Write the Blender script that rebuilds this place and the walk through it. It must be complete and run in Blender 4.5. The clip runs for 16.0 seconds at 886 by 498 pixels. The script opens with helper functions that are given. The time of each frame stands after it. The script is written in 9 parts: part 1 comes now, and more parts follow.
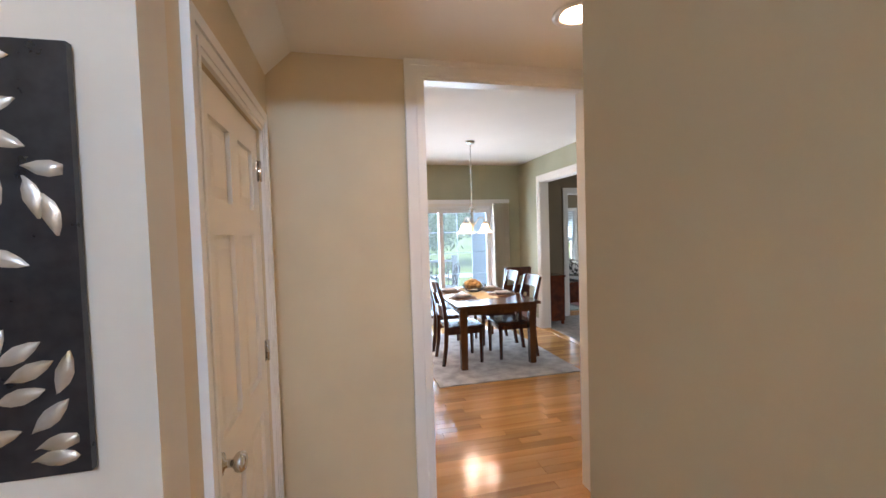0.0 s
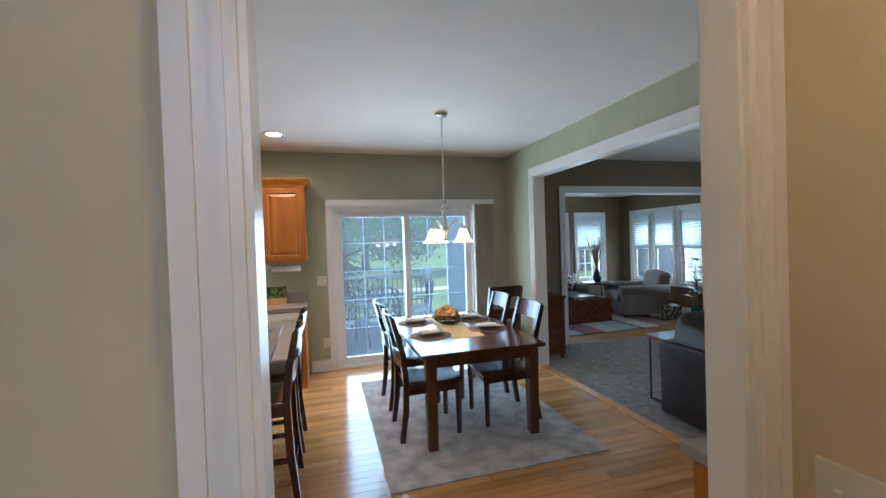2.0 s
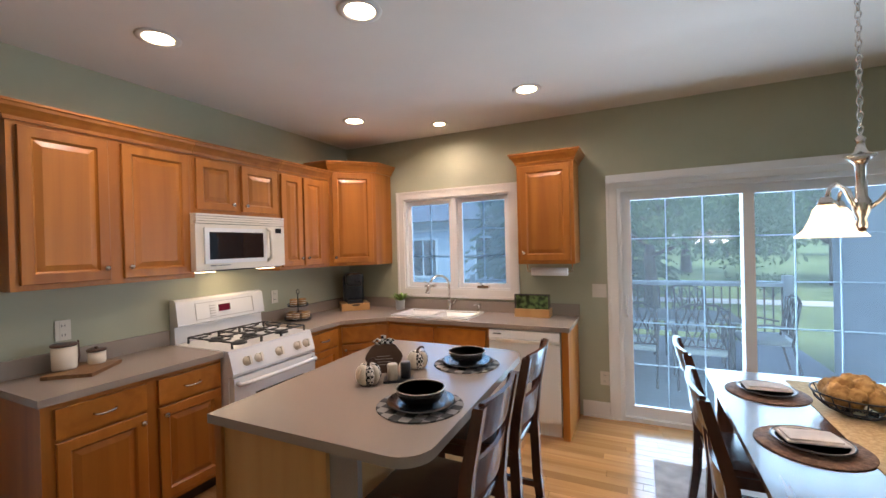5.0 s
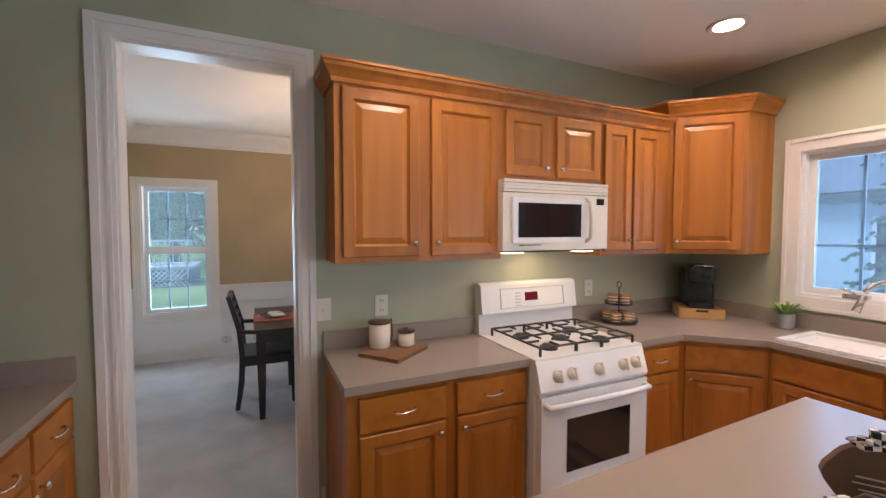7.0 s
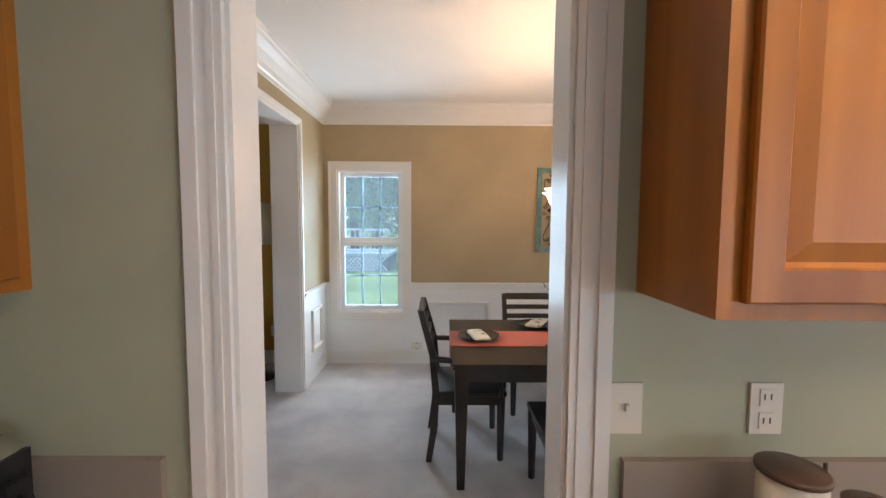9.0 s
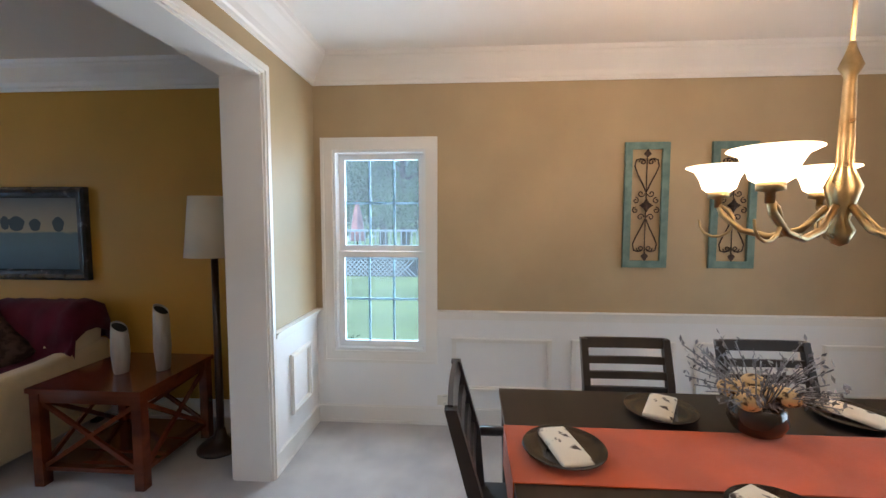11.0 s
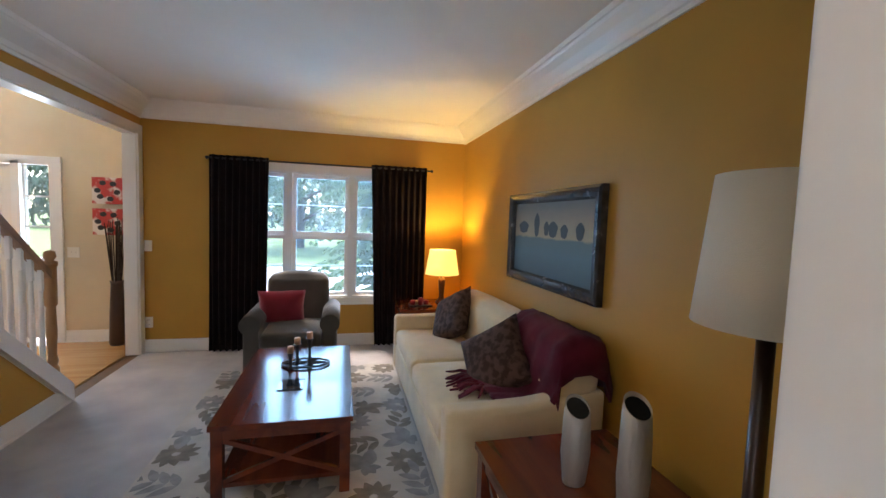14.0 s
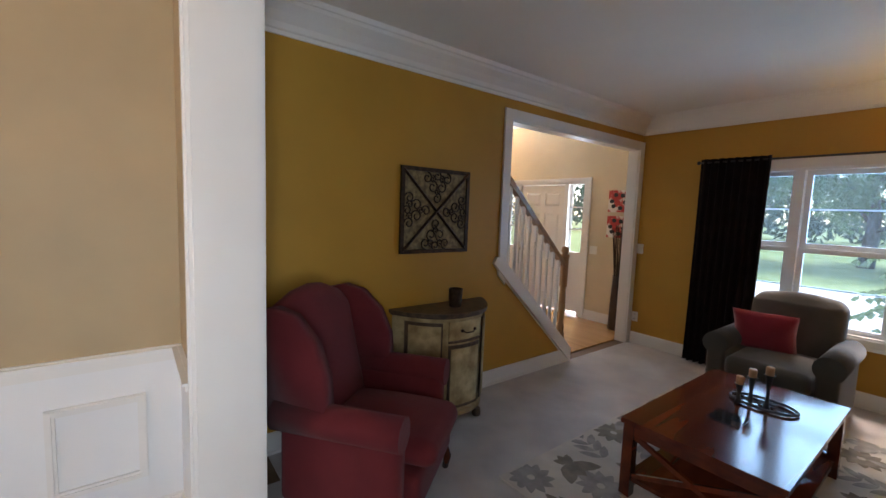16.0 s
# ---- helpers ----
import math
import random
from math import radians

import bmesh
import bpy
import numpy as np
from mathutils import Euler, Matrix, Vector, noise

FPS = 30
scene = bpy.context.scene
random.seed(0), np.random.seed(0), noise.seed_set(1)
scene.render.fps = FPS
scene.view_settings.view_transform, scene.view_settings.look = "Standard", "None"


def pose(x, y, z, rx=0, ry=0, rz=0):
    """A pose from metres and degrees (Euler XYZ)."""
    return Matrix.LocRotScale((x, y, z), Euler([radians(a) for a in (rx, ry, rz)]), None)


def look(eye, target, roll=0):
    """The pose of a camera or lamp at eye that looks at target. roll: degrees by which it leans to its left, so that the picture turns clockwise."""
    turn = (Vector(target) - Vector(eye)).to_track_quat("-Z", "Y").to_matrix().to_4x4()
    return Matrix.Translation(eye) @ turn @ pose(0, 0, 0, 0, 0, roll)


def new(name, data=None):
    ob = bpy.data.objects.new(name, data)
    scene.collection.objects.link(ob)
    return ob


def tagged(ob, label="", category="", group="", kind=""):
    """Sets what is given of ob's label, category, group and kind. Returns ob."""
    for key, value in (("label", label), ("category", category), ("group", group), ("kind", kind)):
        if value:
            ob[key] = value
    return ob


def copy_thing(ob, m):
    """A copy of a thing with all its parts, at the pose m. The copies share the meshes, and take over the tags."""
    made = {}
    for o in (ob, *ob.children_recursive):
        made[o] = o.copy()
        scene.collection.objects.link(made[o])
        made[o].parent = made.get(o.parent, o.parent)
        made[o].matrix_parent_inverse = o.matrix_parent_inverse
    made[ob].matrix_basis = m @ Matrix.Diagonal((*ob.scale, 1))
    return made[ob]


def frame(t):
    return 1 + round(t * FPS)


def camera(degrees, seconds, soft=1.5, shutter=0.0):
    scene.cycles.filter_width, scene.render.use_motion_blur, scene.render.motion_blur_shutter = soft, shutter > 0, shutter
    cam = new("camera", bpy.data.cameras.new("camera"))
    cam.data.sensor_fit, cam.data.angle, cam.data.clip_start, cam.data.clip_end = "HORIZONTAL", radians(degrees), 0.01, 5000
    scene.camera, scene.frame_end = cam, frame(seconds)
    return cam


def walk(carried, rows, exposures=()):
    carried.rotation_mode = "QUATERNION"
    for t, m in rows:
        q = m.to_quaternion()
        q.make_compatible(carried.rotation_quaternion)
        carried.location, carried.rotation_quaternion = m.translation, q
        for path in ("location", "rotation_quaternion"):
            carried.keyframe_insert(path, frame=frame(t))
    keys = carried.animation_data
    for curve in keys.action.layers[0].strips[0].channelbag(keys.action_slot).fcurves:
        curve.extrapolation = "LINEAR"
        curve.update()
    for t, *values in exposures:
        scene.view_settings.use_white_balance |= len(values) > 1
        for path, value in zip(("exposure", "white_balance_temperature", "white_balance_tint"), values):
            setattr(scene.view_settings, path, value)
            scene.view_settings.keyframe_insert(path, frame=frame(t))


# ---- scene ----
cam = camera(94.6, 16.0)
# seconds, x, y, z, yaw, pitch, roll
PATH = [
    (0.0, 0.428, -0.200, 1.580, -13.14, -2.05, 1.75),
    (0.5, 0.511, 0.214, 1.579, -14.85, -1.94, 1.65),
    (1.0, 0.656, 0.614, 1.578, -16.06, -1.78, 1.65),
    (1.5, 0.811, 0.972, 1.595, -16.70, -1.45, 1.79),
    (2.0, 0.950, 1.299, 1.590, -16.13, -0.96, 1.92),
    (2.5, 1.128, 1.596, 1.593, -13.85, -0.73, 2.03),
    (3.0, 1.262, 1.876, 1.587, -9.13, -0.33, 1.98),
    (3.2, 1.297, 1.994, 1.589, -6.60, -0.32, 1.89),
    (5.3, 1.195, 2.866, 1.586, 31.75, -0.55, 1.25),
    (5.5, 1.126, 2.932, 1.581, 35.83, -0.72, 1.05),
    (6.0, 0.932, 3.132, 1.571, 45.91, -1.26, 0.61),
    (6.5, 0.704, 3.293, 1.577, 55.98, -2.02, 0.41),
    (7.0, 0.392, 3.326, 1.571, 65.27, -2.50, -0.02),
    (7.5, 0.038, 3.332, 1.559, 73.96, -2.99, -0.18),
    (8.0, -0.320, 3.336, 1.558, 81.21, -3.47, -0.43),
    (8.5, -0.665, 3.286, 1.564, 86.59, -3.69, -0.40),
    (9.0, -0.990, 3.236, 1.568, 89.67, -3.90, -0.30),
    (9.2, -1.127, 3.226, 1.564, 90.17, -4.01, -0.28),
    (11.3, -2.533, 3.137, 1.576, 95.96, -3.81, 0.02),
    (11.5, -2.649, 3.082, 1.573, 98.60, -3.78, -0.09),
    (12.0, -2.889, 2.895, 1.577, 108.33, -3.54, -0.45),
    (12.5, -3.157, 2.737, 1.557, 121.37, -3.66, -0.79),
    (13.0, -3.449, 2.580, 1.564, 135.82, -3.78, -1.04),
    (13.5, -3.686, 2.406, 1.565, 150.95, -3.73, -1.66),
    (14.0, -3.898, 2.269, 1.584, 166.36, -3.88, -1.99),
    (14.5, -4.098, 2.177, 1.601, 182.59, -4.13, -2.14),
    (15.0, -4.230, 2.078, 1.605, 199.40, -4.56, -2.36),
    (15.5, -4.289, 2.091, 1.604, 216.10, -5.16, -2.35),
    (16.0, -4.353, 2.149, 1.595, 232.86, -5.48, -2.07),
]
walk(cam, [(t, pose(x, y, z, 90 + pitch, roll, yaw)) for t, x, y, z, yaw, pitch, roll in PATH], exposures=[
    (0, 2.8, 7600, 28), (1.2, 2.4, 7000, 26), (2, 2.1, 6500, 18), (2.5, 2.05, 6800, 20), (3, 2.05, 6900, 20), (5.5, 1.98, 6700, 22), (6.5, 2, 6500, 24), (7.5, 2.25, 7200, 24), (8.5, 2.45, 7400, 24), (9.2, 2.45, 7000, 22), (11.5, 2.4, 6900, 22), (12, 2.35, 7100, 22), (12.5, 2.25, 6900, 18), (13.2, 2.25, 7000, 20), (13.5, 2.5, 7300, 24), (14, 3.1, 6800, 22), (15, 3.15, 6900, 26), (15.5, 2.95, 7000, 26), (16, 2.55, 7300, 26)])

# ---- world, sun and lamps ----
world = bpy.data.worlds.new("sky_world")
scene.world = world
world.use_nodes = True
wn = world.node_tree
sky = wn.nodes.new("ShaderNodeTexSky")
sky.sky_type = 'NISHITA'
sky.sun_disc = False
sky.sun_elevation = radians(60)
sky.sun_rotation = radians(160)
wn.nodes["Background"].inputs["Strength"].default_value = 0.15
wn.links.new(sky.outputs[0], wn.nodes["Background"].inputs["Color"])
sun = new("sun", bpy.data.lights.new("sun", 'SUN'))
sun.data.energy, sun.data.angle, sun.data.color = 1.5, radians(20), (1.0, 0.95, 0.86)
sun.matrix_world = look((4, -11, 20), (0, 0, 0))


def lamp(name, kind, at, watts, color, size=0.1, target=None, spread=None, size_y=None):
    data = bpy.data.lights.new(name, kind)
    data.energy, data.color = 0.72 * watts, color
    if kind == 'AREA':
        data.shape, data.size = ('RECTANGLE' if size_y else 'DISK'), size
        if size_y:
            data.size_y = size_y
        if spread:
            data.spread = radians(spread)
    else:
        data.shadow_soft_size = size
    ob = new(name, data)
    ob.matrix_world = look(at, target) if target else pose(*at)
    return ob


WARM = (1.0, 0.85, 0.75)
CEIL = 2.775
CANS = [(-1.13, 4.14), (0.48, 5.89), (-1.13, 5.86), (-0.49, 6.35), (0.0, 4.45)]
for cx, cy in CANS:
    lamp("can_light", 'AREA', (cx, cy, CEIL - 0.012), 2.2, WARM, 0.12, spread=150)
lamp("hall_light", 'AREA', (1.42, 1.39, 2.478), 1.0, (1.0, 0.74, 0.46), 0.12, spread=160)

# daylight in the window openings
DAY = (0.60, 0.82, 1.0)
NORTH = (0.34, 0.66, 1.0)       # bluer shade-side daylight
lamp("patio_daylight", 'AREA', (2.02, 6.90, 1.05), 40, DAY, 1.8, (2.02, 0.0, 0.75), size_y=1.9)
lamp("kitchen_window_daylight", 'AREA', (-0.52, 6.90, 1.62), 5, DAY, 1.1, (-0.52, 0.0, 1.2), size_y=0.9)
lamp("dining_window_daylight", 'AREA', (-5.60, 2.47, 1.34), 14, DAY, 0.65, (0.0, 2.8, 0.9), size_y=1.45)
lamp("dining_rear_daylight", 'AREA', (-3.75, 6.64, 1.34), 13, DAY, 1.5, (-3.9, 0.0, 0.7), size_y=1.45)
lamp("living_window_daylight", 'AREA', (-3.63, -3.08, 1.36), 14, NORTH, 1.5, (-3.63, 3.0, 0.9), size_y=1.45)
lamp("sunroom_daylight_east", 'AREA', (7.92, 8.2, 1.2), 32, DAY, 1.6, (0, 8.2, 0.8), size_y=1.2)
lamp("sunroom_daylight_north", 'AREA', (5.9, 9.62, 1.2), 32, DAY, 2.4, (5.9, 0, 0.8), size_y=1.2)
for sx in (-0.47, 0.87):
    lamp("sidelight_daylight", 'AREA', (sx, -3.44, 1.43), 1.5, DAY, 0.22, (sx * 0.3 + 0.4, 1.8, 1.2), size_y=1.3)
lamp("foyer_window_daylight", 'AREA', (0.45, -3.50, 3.33), 34, (0.36, 0.64, 1.0), 1.3, (0.45, 1.9, 1.75), size_y=0.34)
lamp("family_window_daylight", 'AREA', (8.30, 3.6, 1.45), 16, DAY, 1.7, (0, 3.6, 0.9), size_y=1.4)

# ---- materials ----
def nodes_of(name):
    m = bpy.data.materials.new(name)
    m.use_nodes = True
    return m, m.node_tree, m.node_tree.nodes["Principled BSDF"]


def setp(p, rough=0.5, metal=0.0, spec=0.5, coat=0.0, sheen=0.0):
    p.inputs["Roughness"].default_value = rough
    p.inputs["Metallic"].default_value = metal
    p.inputs["Specular IOR Level"].default_value = spec
    p.inputs["Coat Weight"].default_value = coat
    p.inputs["Coat Roughness"].default_value = 0.12
    p.inputs["Sheen Weight"].default_value = sheen


def mottled(name, a, b, scale=6.0, rough=0.5, metal=0.0, bump=0.1, fine=120.0, spec=0.5, coat=0.0, sheen=0.0,
            stretch=(1, 1, 1), detail=4.0, lo=0.35, hi=0.65, rvar=0.07):
    """Two tones mixed by a wide noise, with a fine noise for relief and roughness."""
    m, t, p = nodes_of(name)
    setp(p, rough, metal, spec, coat, sheen)
    co = t.nodes.new("ShaderNodeTexCoord")
    mp = t.nodes.new("ShaderNodeMapping")
    mp.inputs["Scale"].default_value = stretch
    t.links.new(co.outputs["Object"], mp.inputs["Vector"])
    n = t.nodes.new("ShaderNodeTexNoise")
    n.inputs["Scale"].default_value, n.inputs["Detail"].default_value = scale, detail
    t.links.new(mp.outputs[0], n.inputs["Vector"])
    r = t.nodes.new("ShaderNodeValToRGB")
    r.color_ramp.elements[0].position, r.color_ramp.elements[1].position = lo, hi
    r.color_ramp.elements[0].color, r.color_ramp.elements[1].color = (*a, 1), (*b, 1)
    t.links.new(n.outputs["Fac"], r.inputs["Fac"])
    t.links.new(r.outputs["Color"], p.inputs["Base Color"])
    f = t.nodes.new("ShaderNodeTexNoise")
    f.inputs["Scale"].default_value, f.inputs["Detail"].default_value = fine, 3
    t.links.new(mp.outputs[0], f.inputs["Vector"])
    if bump:
        bn = t.nodes.new("ShaderNodeBump")
        bn.inputs["Strength"].default_value, bn.inputs["Distance"].default_value = bump, 0.004
        t.links.new(f.outputs["Fac"], bn.inputs["Height"])
        t.links.new(bn.outputs[0], p.inputs["Normal"])
    mr = t.nodes.new("ShaderNodeMapRange")
    mr.inputs["To Min"].default_value, mr.inputs["To Max"].default_value = max(0.02, rough - rvar), min(1, rough + rvar)
    t.links.new(n.outputs["Fac"], mr.inputs["Value"])
    t.links.new(mr.outputs[0], p.inputs["Roughness"])
    return m


def paint(name, c, rough=0.55, var=0.06, bump=0.06):
    return mottled(name, tuple(x * (1 - var) for x in c), tuple(min(1, x * (1 + var)) for x in c), 1.7, rough, bump=bump, fine=260, spec=0.35)


def grain(name, a, b, axis='Z', rough=0.35, coat=0.0, ring=9.0, per_piece=0.0, scale=1.0):
    """Wood: streaks along an axis, with fine pores; per_piece shifts the tone from object to object."""
    m, t, p = nodes_of(name)
    setp(p, rough, 0, 0.5, coat)
    co = t.nodes.new("ShaderNodeTexCoord")
    mp = t.nodes.new("ShaderNodeMapping")
    s = {'X': (0.6, 9, 9), 'Y': (9, 0.6, 9), 'Z': (9, 9, 0.6)}[axis]
    mp.inputs["Scale"].default_value = tuple(v * scale for v in s)
    oi = t.nodes.new("ShaderNodeObjectInfo")
    sc = t.nodes.new("ShaderNodeVectorMath")
    sc.operation = 'SCALE'
    sc.inputs[0].default_value = (37, 53, 71)
    t.links.new(oi.outputs["Random"], sc.inputs["Scale"])
    ad = t.nodes.new("ShaderNodeVectorMath")
    t.links.new(co.outputs["Object"], ad.inputs[0])
    t.links.new(sc.outputs[0], ad.inputs[1])
    t.links.new(ad.outputs[0], mp.inputs["Vector"])
    n = t.nodes.new("ShaderNodeTexNoise")
    n.inputs["Scale"].default_value, n.inputs["Detail"].default_value, n.inputs["Distortion"].default_value = ring / 9.0, 6, 0.6
    t.links.new(mp.outputs[0], n.inputs["Vector"])
    r = t.nodes.new("ShaderNodeValToRGB")
    r.color_ramp.elements[0].position, r.color_ramp.elements[1].position = 0.3, 0.72
    r.color_ramp.elements[0].color, r.color_ramp.elements[1].color = (*a, 1), (*b, 1)
    t.links.new(n.outputs["Fac"], r.inputs["Fac"])
    hs = t.nodes.new("ShaderNodeHueSaturation")
    mr = t.nodes.new("ShaderNodeMapRange")
    mr.inputs["To Min"].default_value, mr.inputs["To Max"].default_value = 1 - per_piece, 1 + per_piece
    t.links.new(oi.outputs["Random"], mr.inputs["Value"])
    t.links.new(mr.outputs[0], hs.inputs["Value"])
    t.links.new(r.outputs["Color"], hs.inputs["Color"])
    t.links.new(hs.outputs[0], p.inputs["Base Color"])
    bn = t.nodes.new("ShaderNodeBump")
    bn.inputs["Strength"].default_value, bn.inputs["Distance"].default_value = 0.08, 0.002
    t.links.new(n.outputs["Fac"], bn.inputs["Height"])
    t.links.new(bn.outputs[0], p.inputs["Normal"])
    return m


def plain(name, c, rough=0.5, metal=0.0, coat=0.0, glow=0.0, glow_color=None):
    m, t, p = nodes_of(name)
    setp(p, rough, metal, 0.5, coat)
    p.inputs["Base Color"].default_value = (*c, 1)
    if glow:
        p.inputs["Emission Color"].default_value = (*(glow_color or c), 1)
        p.inputs["Emission Strength"].default_value = glow
    return m


def glass_pane(name, tint=(0.93, 0.97, 0.98), haze=0.010):
    m, t, p = nodes_of(name)
    t.nodes.remove(p)
    tr = t.nodes.new("ShaderNodeBsdfTransparent")
    tr.inputs[0].default_value = (*tint, 1)
    gl = t.nodes.new("ShaderNodeBsdfGlossy")
    gl.inputs["Roughness"].default_value = 0.02
    fr = t.nodes.new("ShaderNodeFresnel")
    fr.inputs["IOR"].default_value = 1.45
    mx = t.nodes.new("ShaderNodeMixShader")
    t.links.new(fr.outputs[0], mx.inputs[0])
    t.links.new(tr.outputs[0], mx.inputs[1])
    t.links.new(gl.outputs[0], mx.inputs[2])
    hz = t.nodes.new("ShaderNodeBsdfTranslucent")      # haze mixed into the glass to wash out the view, kitchen screen included
    hz.inputs[0].default_value = (0.80, 0.92, 1.0, 1)
    mz = t.nodes.new("ShaderNodeMixShader")
    mz.inputs[0].default_value = haze
    t.links.new(mx.outputs[0], mz.inputs[1])
    t.links.new(hz.outputs[0], mz.inputs[2])
    t.links.new(mz.outputs[0], t.nodes["Material Output"].inputs["Surface"])
    return m


M_SAGE = paint("sage_paint", (0.42, 0.425, 0.305))
M_TAN = paint("tan_paint", (0.43, 0.32, 0.185))
M_GOLD = paint("gold_paint", (0.48, 0.245, 0.032))
M_YELLOW = paint("yellow_paint", (0.62, 0.505, 0.335))
M_BROWN = paint("brown_paint", (0.19, 0.138, 0.08))
M_CEIL = paint("ceiling_paint", (0.80, 0.765, 0.71), 0.8, 0.02)
M_WHITE = paint("white_trim_paint", (0.78, 0.75, 0.70), 0.32, 0.03, 0.03)
M_DOORW = paint("white_door_paint", (0.76, 0.71, 0.63), 0.35, 0.03, 0.03)
M_CARPET = mottled("pale_carpet", (0.40, 0.37, 0.36), (0.54, 0.50, 0.47), 3.0, 0.95, bump=0.9, fine=420, spec=0.1, sheen=0.3)
M_GREYCARPET = mottled("grey_shag_carpet", (0.13, 0.112, 0.094), (0.25, 0.22, 0.19), 13.0, 0.95, bump=1.0, fine=160, spec=0.1, sheen=0.2)
M_FLOOR = grain("oak_floor", (0.40, 0.185, 0.06), (0.58, 0.31, 0.12), 'X', 0.17, 0.25, per_piece=0.22)
M_OAKDARK = mottled("floor_joint_dark", (0.12, 0.06, 0.02), (0.16, 0.08, 0.03), 20, 0.5)
M_MAPLE = grain("honey_maple", (0.33, 0.104, 0.012), (0.49, 0.180, 0.026), 'Z', 0.40, 0.06, per_piece=0.10)
M_MAPLEH = grain("honey_maple_across", (0.33, 0.104, 0.012), (0.49, 0.180, 0.026), 'Y', 0.36, 0.06, per_piece=0.06)
M_ISLAND = grain("light_maple_panel", (0.52, 0.27, 0.09), (0.62, 0.36, 0.14), 'Z', 0.35, 0.1)
M_COUNTER = mottled("taupe_laminate", (0.315, 0.257, 0.213), (0.345, 0.283, 0.236), 420, 0.25, bump=0.0, fine=400, detail=2, rvar=0.01)
M_APPL = paint("white_enamel", (0.79, 0.785, 0.77), 0.18, 0.015, 0.01)
M_APPL2 = paint("cream_enamel", (0.77, 0.71, 0.60), 0.22, 0.02, 0.01)
M_BLACKGLASS = plain("black_oven_glass", (0.012, 0.012, 0.014), 0.06)
M_IRON = mottled("black_cast_iron", (0.012, 0.012, 0.012), (0.03, 0.03, 0.03), 60, 0.5, bump=0.3)
M_CHROME = mottled("brushed_nickel", (0.62, 0.60, 0.56), (0.74, 0.72, 0.68), 30, 0.22, 1.0, bump=0.02)
M_BLACKP = mottled("black_plastic", (0.012, 0.012, 0.014), (0.025, 0.025, 0.028), 30, 0.3, bump=0.05)
M_GLASS = glass_pane("window_glass")
M_SCREENED = glass_pane("screened_window_glass", (0.50, 0.66, 0.78), 0.05)
# tint and haze per pane dim and blue the view outdoors
M_DINGLASS = glass_pane("dining_window_glass", (0.62, 0.76, 0.80), 0.012)
M_LIVGLASS = glass_pane("living_window_glass", (0.80, 0.92, 0.97), 0.012)
M_PATIOGLASS = glass_pane("patio_door_glass", (0.76, 0.88, 0.94), 0.014)
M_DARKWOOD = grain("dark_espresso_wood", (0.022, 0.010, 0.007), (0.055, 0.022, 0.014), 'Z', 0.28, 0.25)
M_TABLEWOOD = grain("dark_walnut_wood", (0.05, 0.018, 0.008), (0.13, 0.05, 0.022), 'Y', 0.22, 0.35)
M_CHERRY = grain("cherry_wood", (0.075, 0.014, 0.006), (0.17, 0.036, 0.013), 'Y', 0.16, 0.2)
M_BLACKWOOD = grain("black_brown_wood", (0.012, 0.008, 0.007), (0.028, 0.018, 0.015), 'X', 0.3, 0.25)


# ---- building helpers ----
def box(bm, x0, y0, z0, x1, y1, z1, m=None):
    vs = [bm.verts.new(v) for v in ((x0, y0, z0), (x1, y0, z0), (x1, y1, z0), (x0, y1, z0), (x0, y0, z1), (x1, y0, z1), (x1, y1, z1), (x0, y1, z1))]
    for f in ((3, 2, 1, 0), (4, 5, 6, 7), (0, 1, 5, 4), (1, 2, 6, 5), (2, 3, 7, 6), (3, 0, 4, 7)):
        bm.faces.new([vs[i] for i in f])
    if m is not None:
        bmesh.ops.transform(bm, matrix=m, verts=vs)
    return vs


def cyl(bm, p, q, r0, r1=None, n=16, cap=True):
    """A round bar from p to q."""
    p, q = Vector(p), Vector(q)
    r1 = r0 if r1 is None else r1
    turn = (q - p).to_track_quat("Z", "Y").to_matrix()
    a = [bm.verts.new(p + turn @ Vector((r0 * math.cos(i * math.tau / n), r0 * math.sin(i * math.tau / n), 0))) for i in range(n)]
    b = [bm.verts.new(q + turn @ Vector((r1 * math.cos(i * math.tau / n), r1 * math.sin(i * math.tau / n), 0))) for i in range(n)]
    for i in range(n):
        bm.faces.new((a[i], a[(i + 1) % n], b[(i + 1) % n], b[i])).smooth = n > 6
    if cap:
        bm.faces.new(a[::-1])
        bm.faces.new(b)
    return a + b


def lathe(bm, rows, n=24, at=(0, 0, 0), sx=1.0, sy=1.0, wob=None):
    """A turned shape from (radius, height) rows."""
    rings, made = [], []
    for r, z in rows:
        ring = []
        for i in range(n):
            a = i * math.tau / n
            k = wob(a, z) if wob else 1.0
            ring.append(bm.verts.new((at[0] + r * k * sx * math.cos(a), at[1] + r * k * sy * math.sin(a), at[2] + z)))
        rings.append(ring)
        made += ring
    for a, b in zip(rings, rings[1:]):
        for i in range(n):
            bm.faces.new((a[i], a[(i + 1) % n], b[(i + 1) % n], b[i])).smooth = True
    if rows[0][0] > 1e-4:
        bm.faces.new(rings[0][::-1])
    if rows[-1][0] > 1e-4:
        bm.faces.new(rings[-1])
    return made


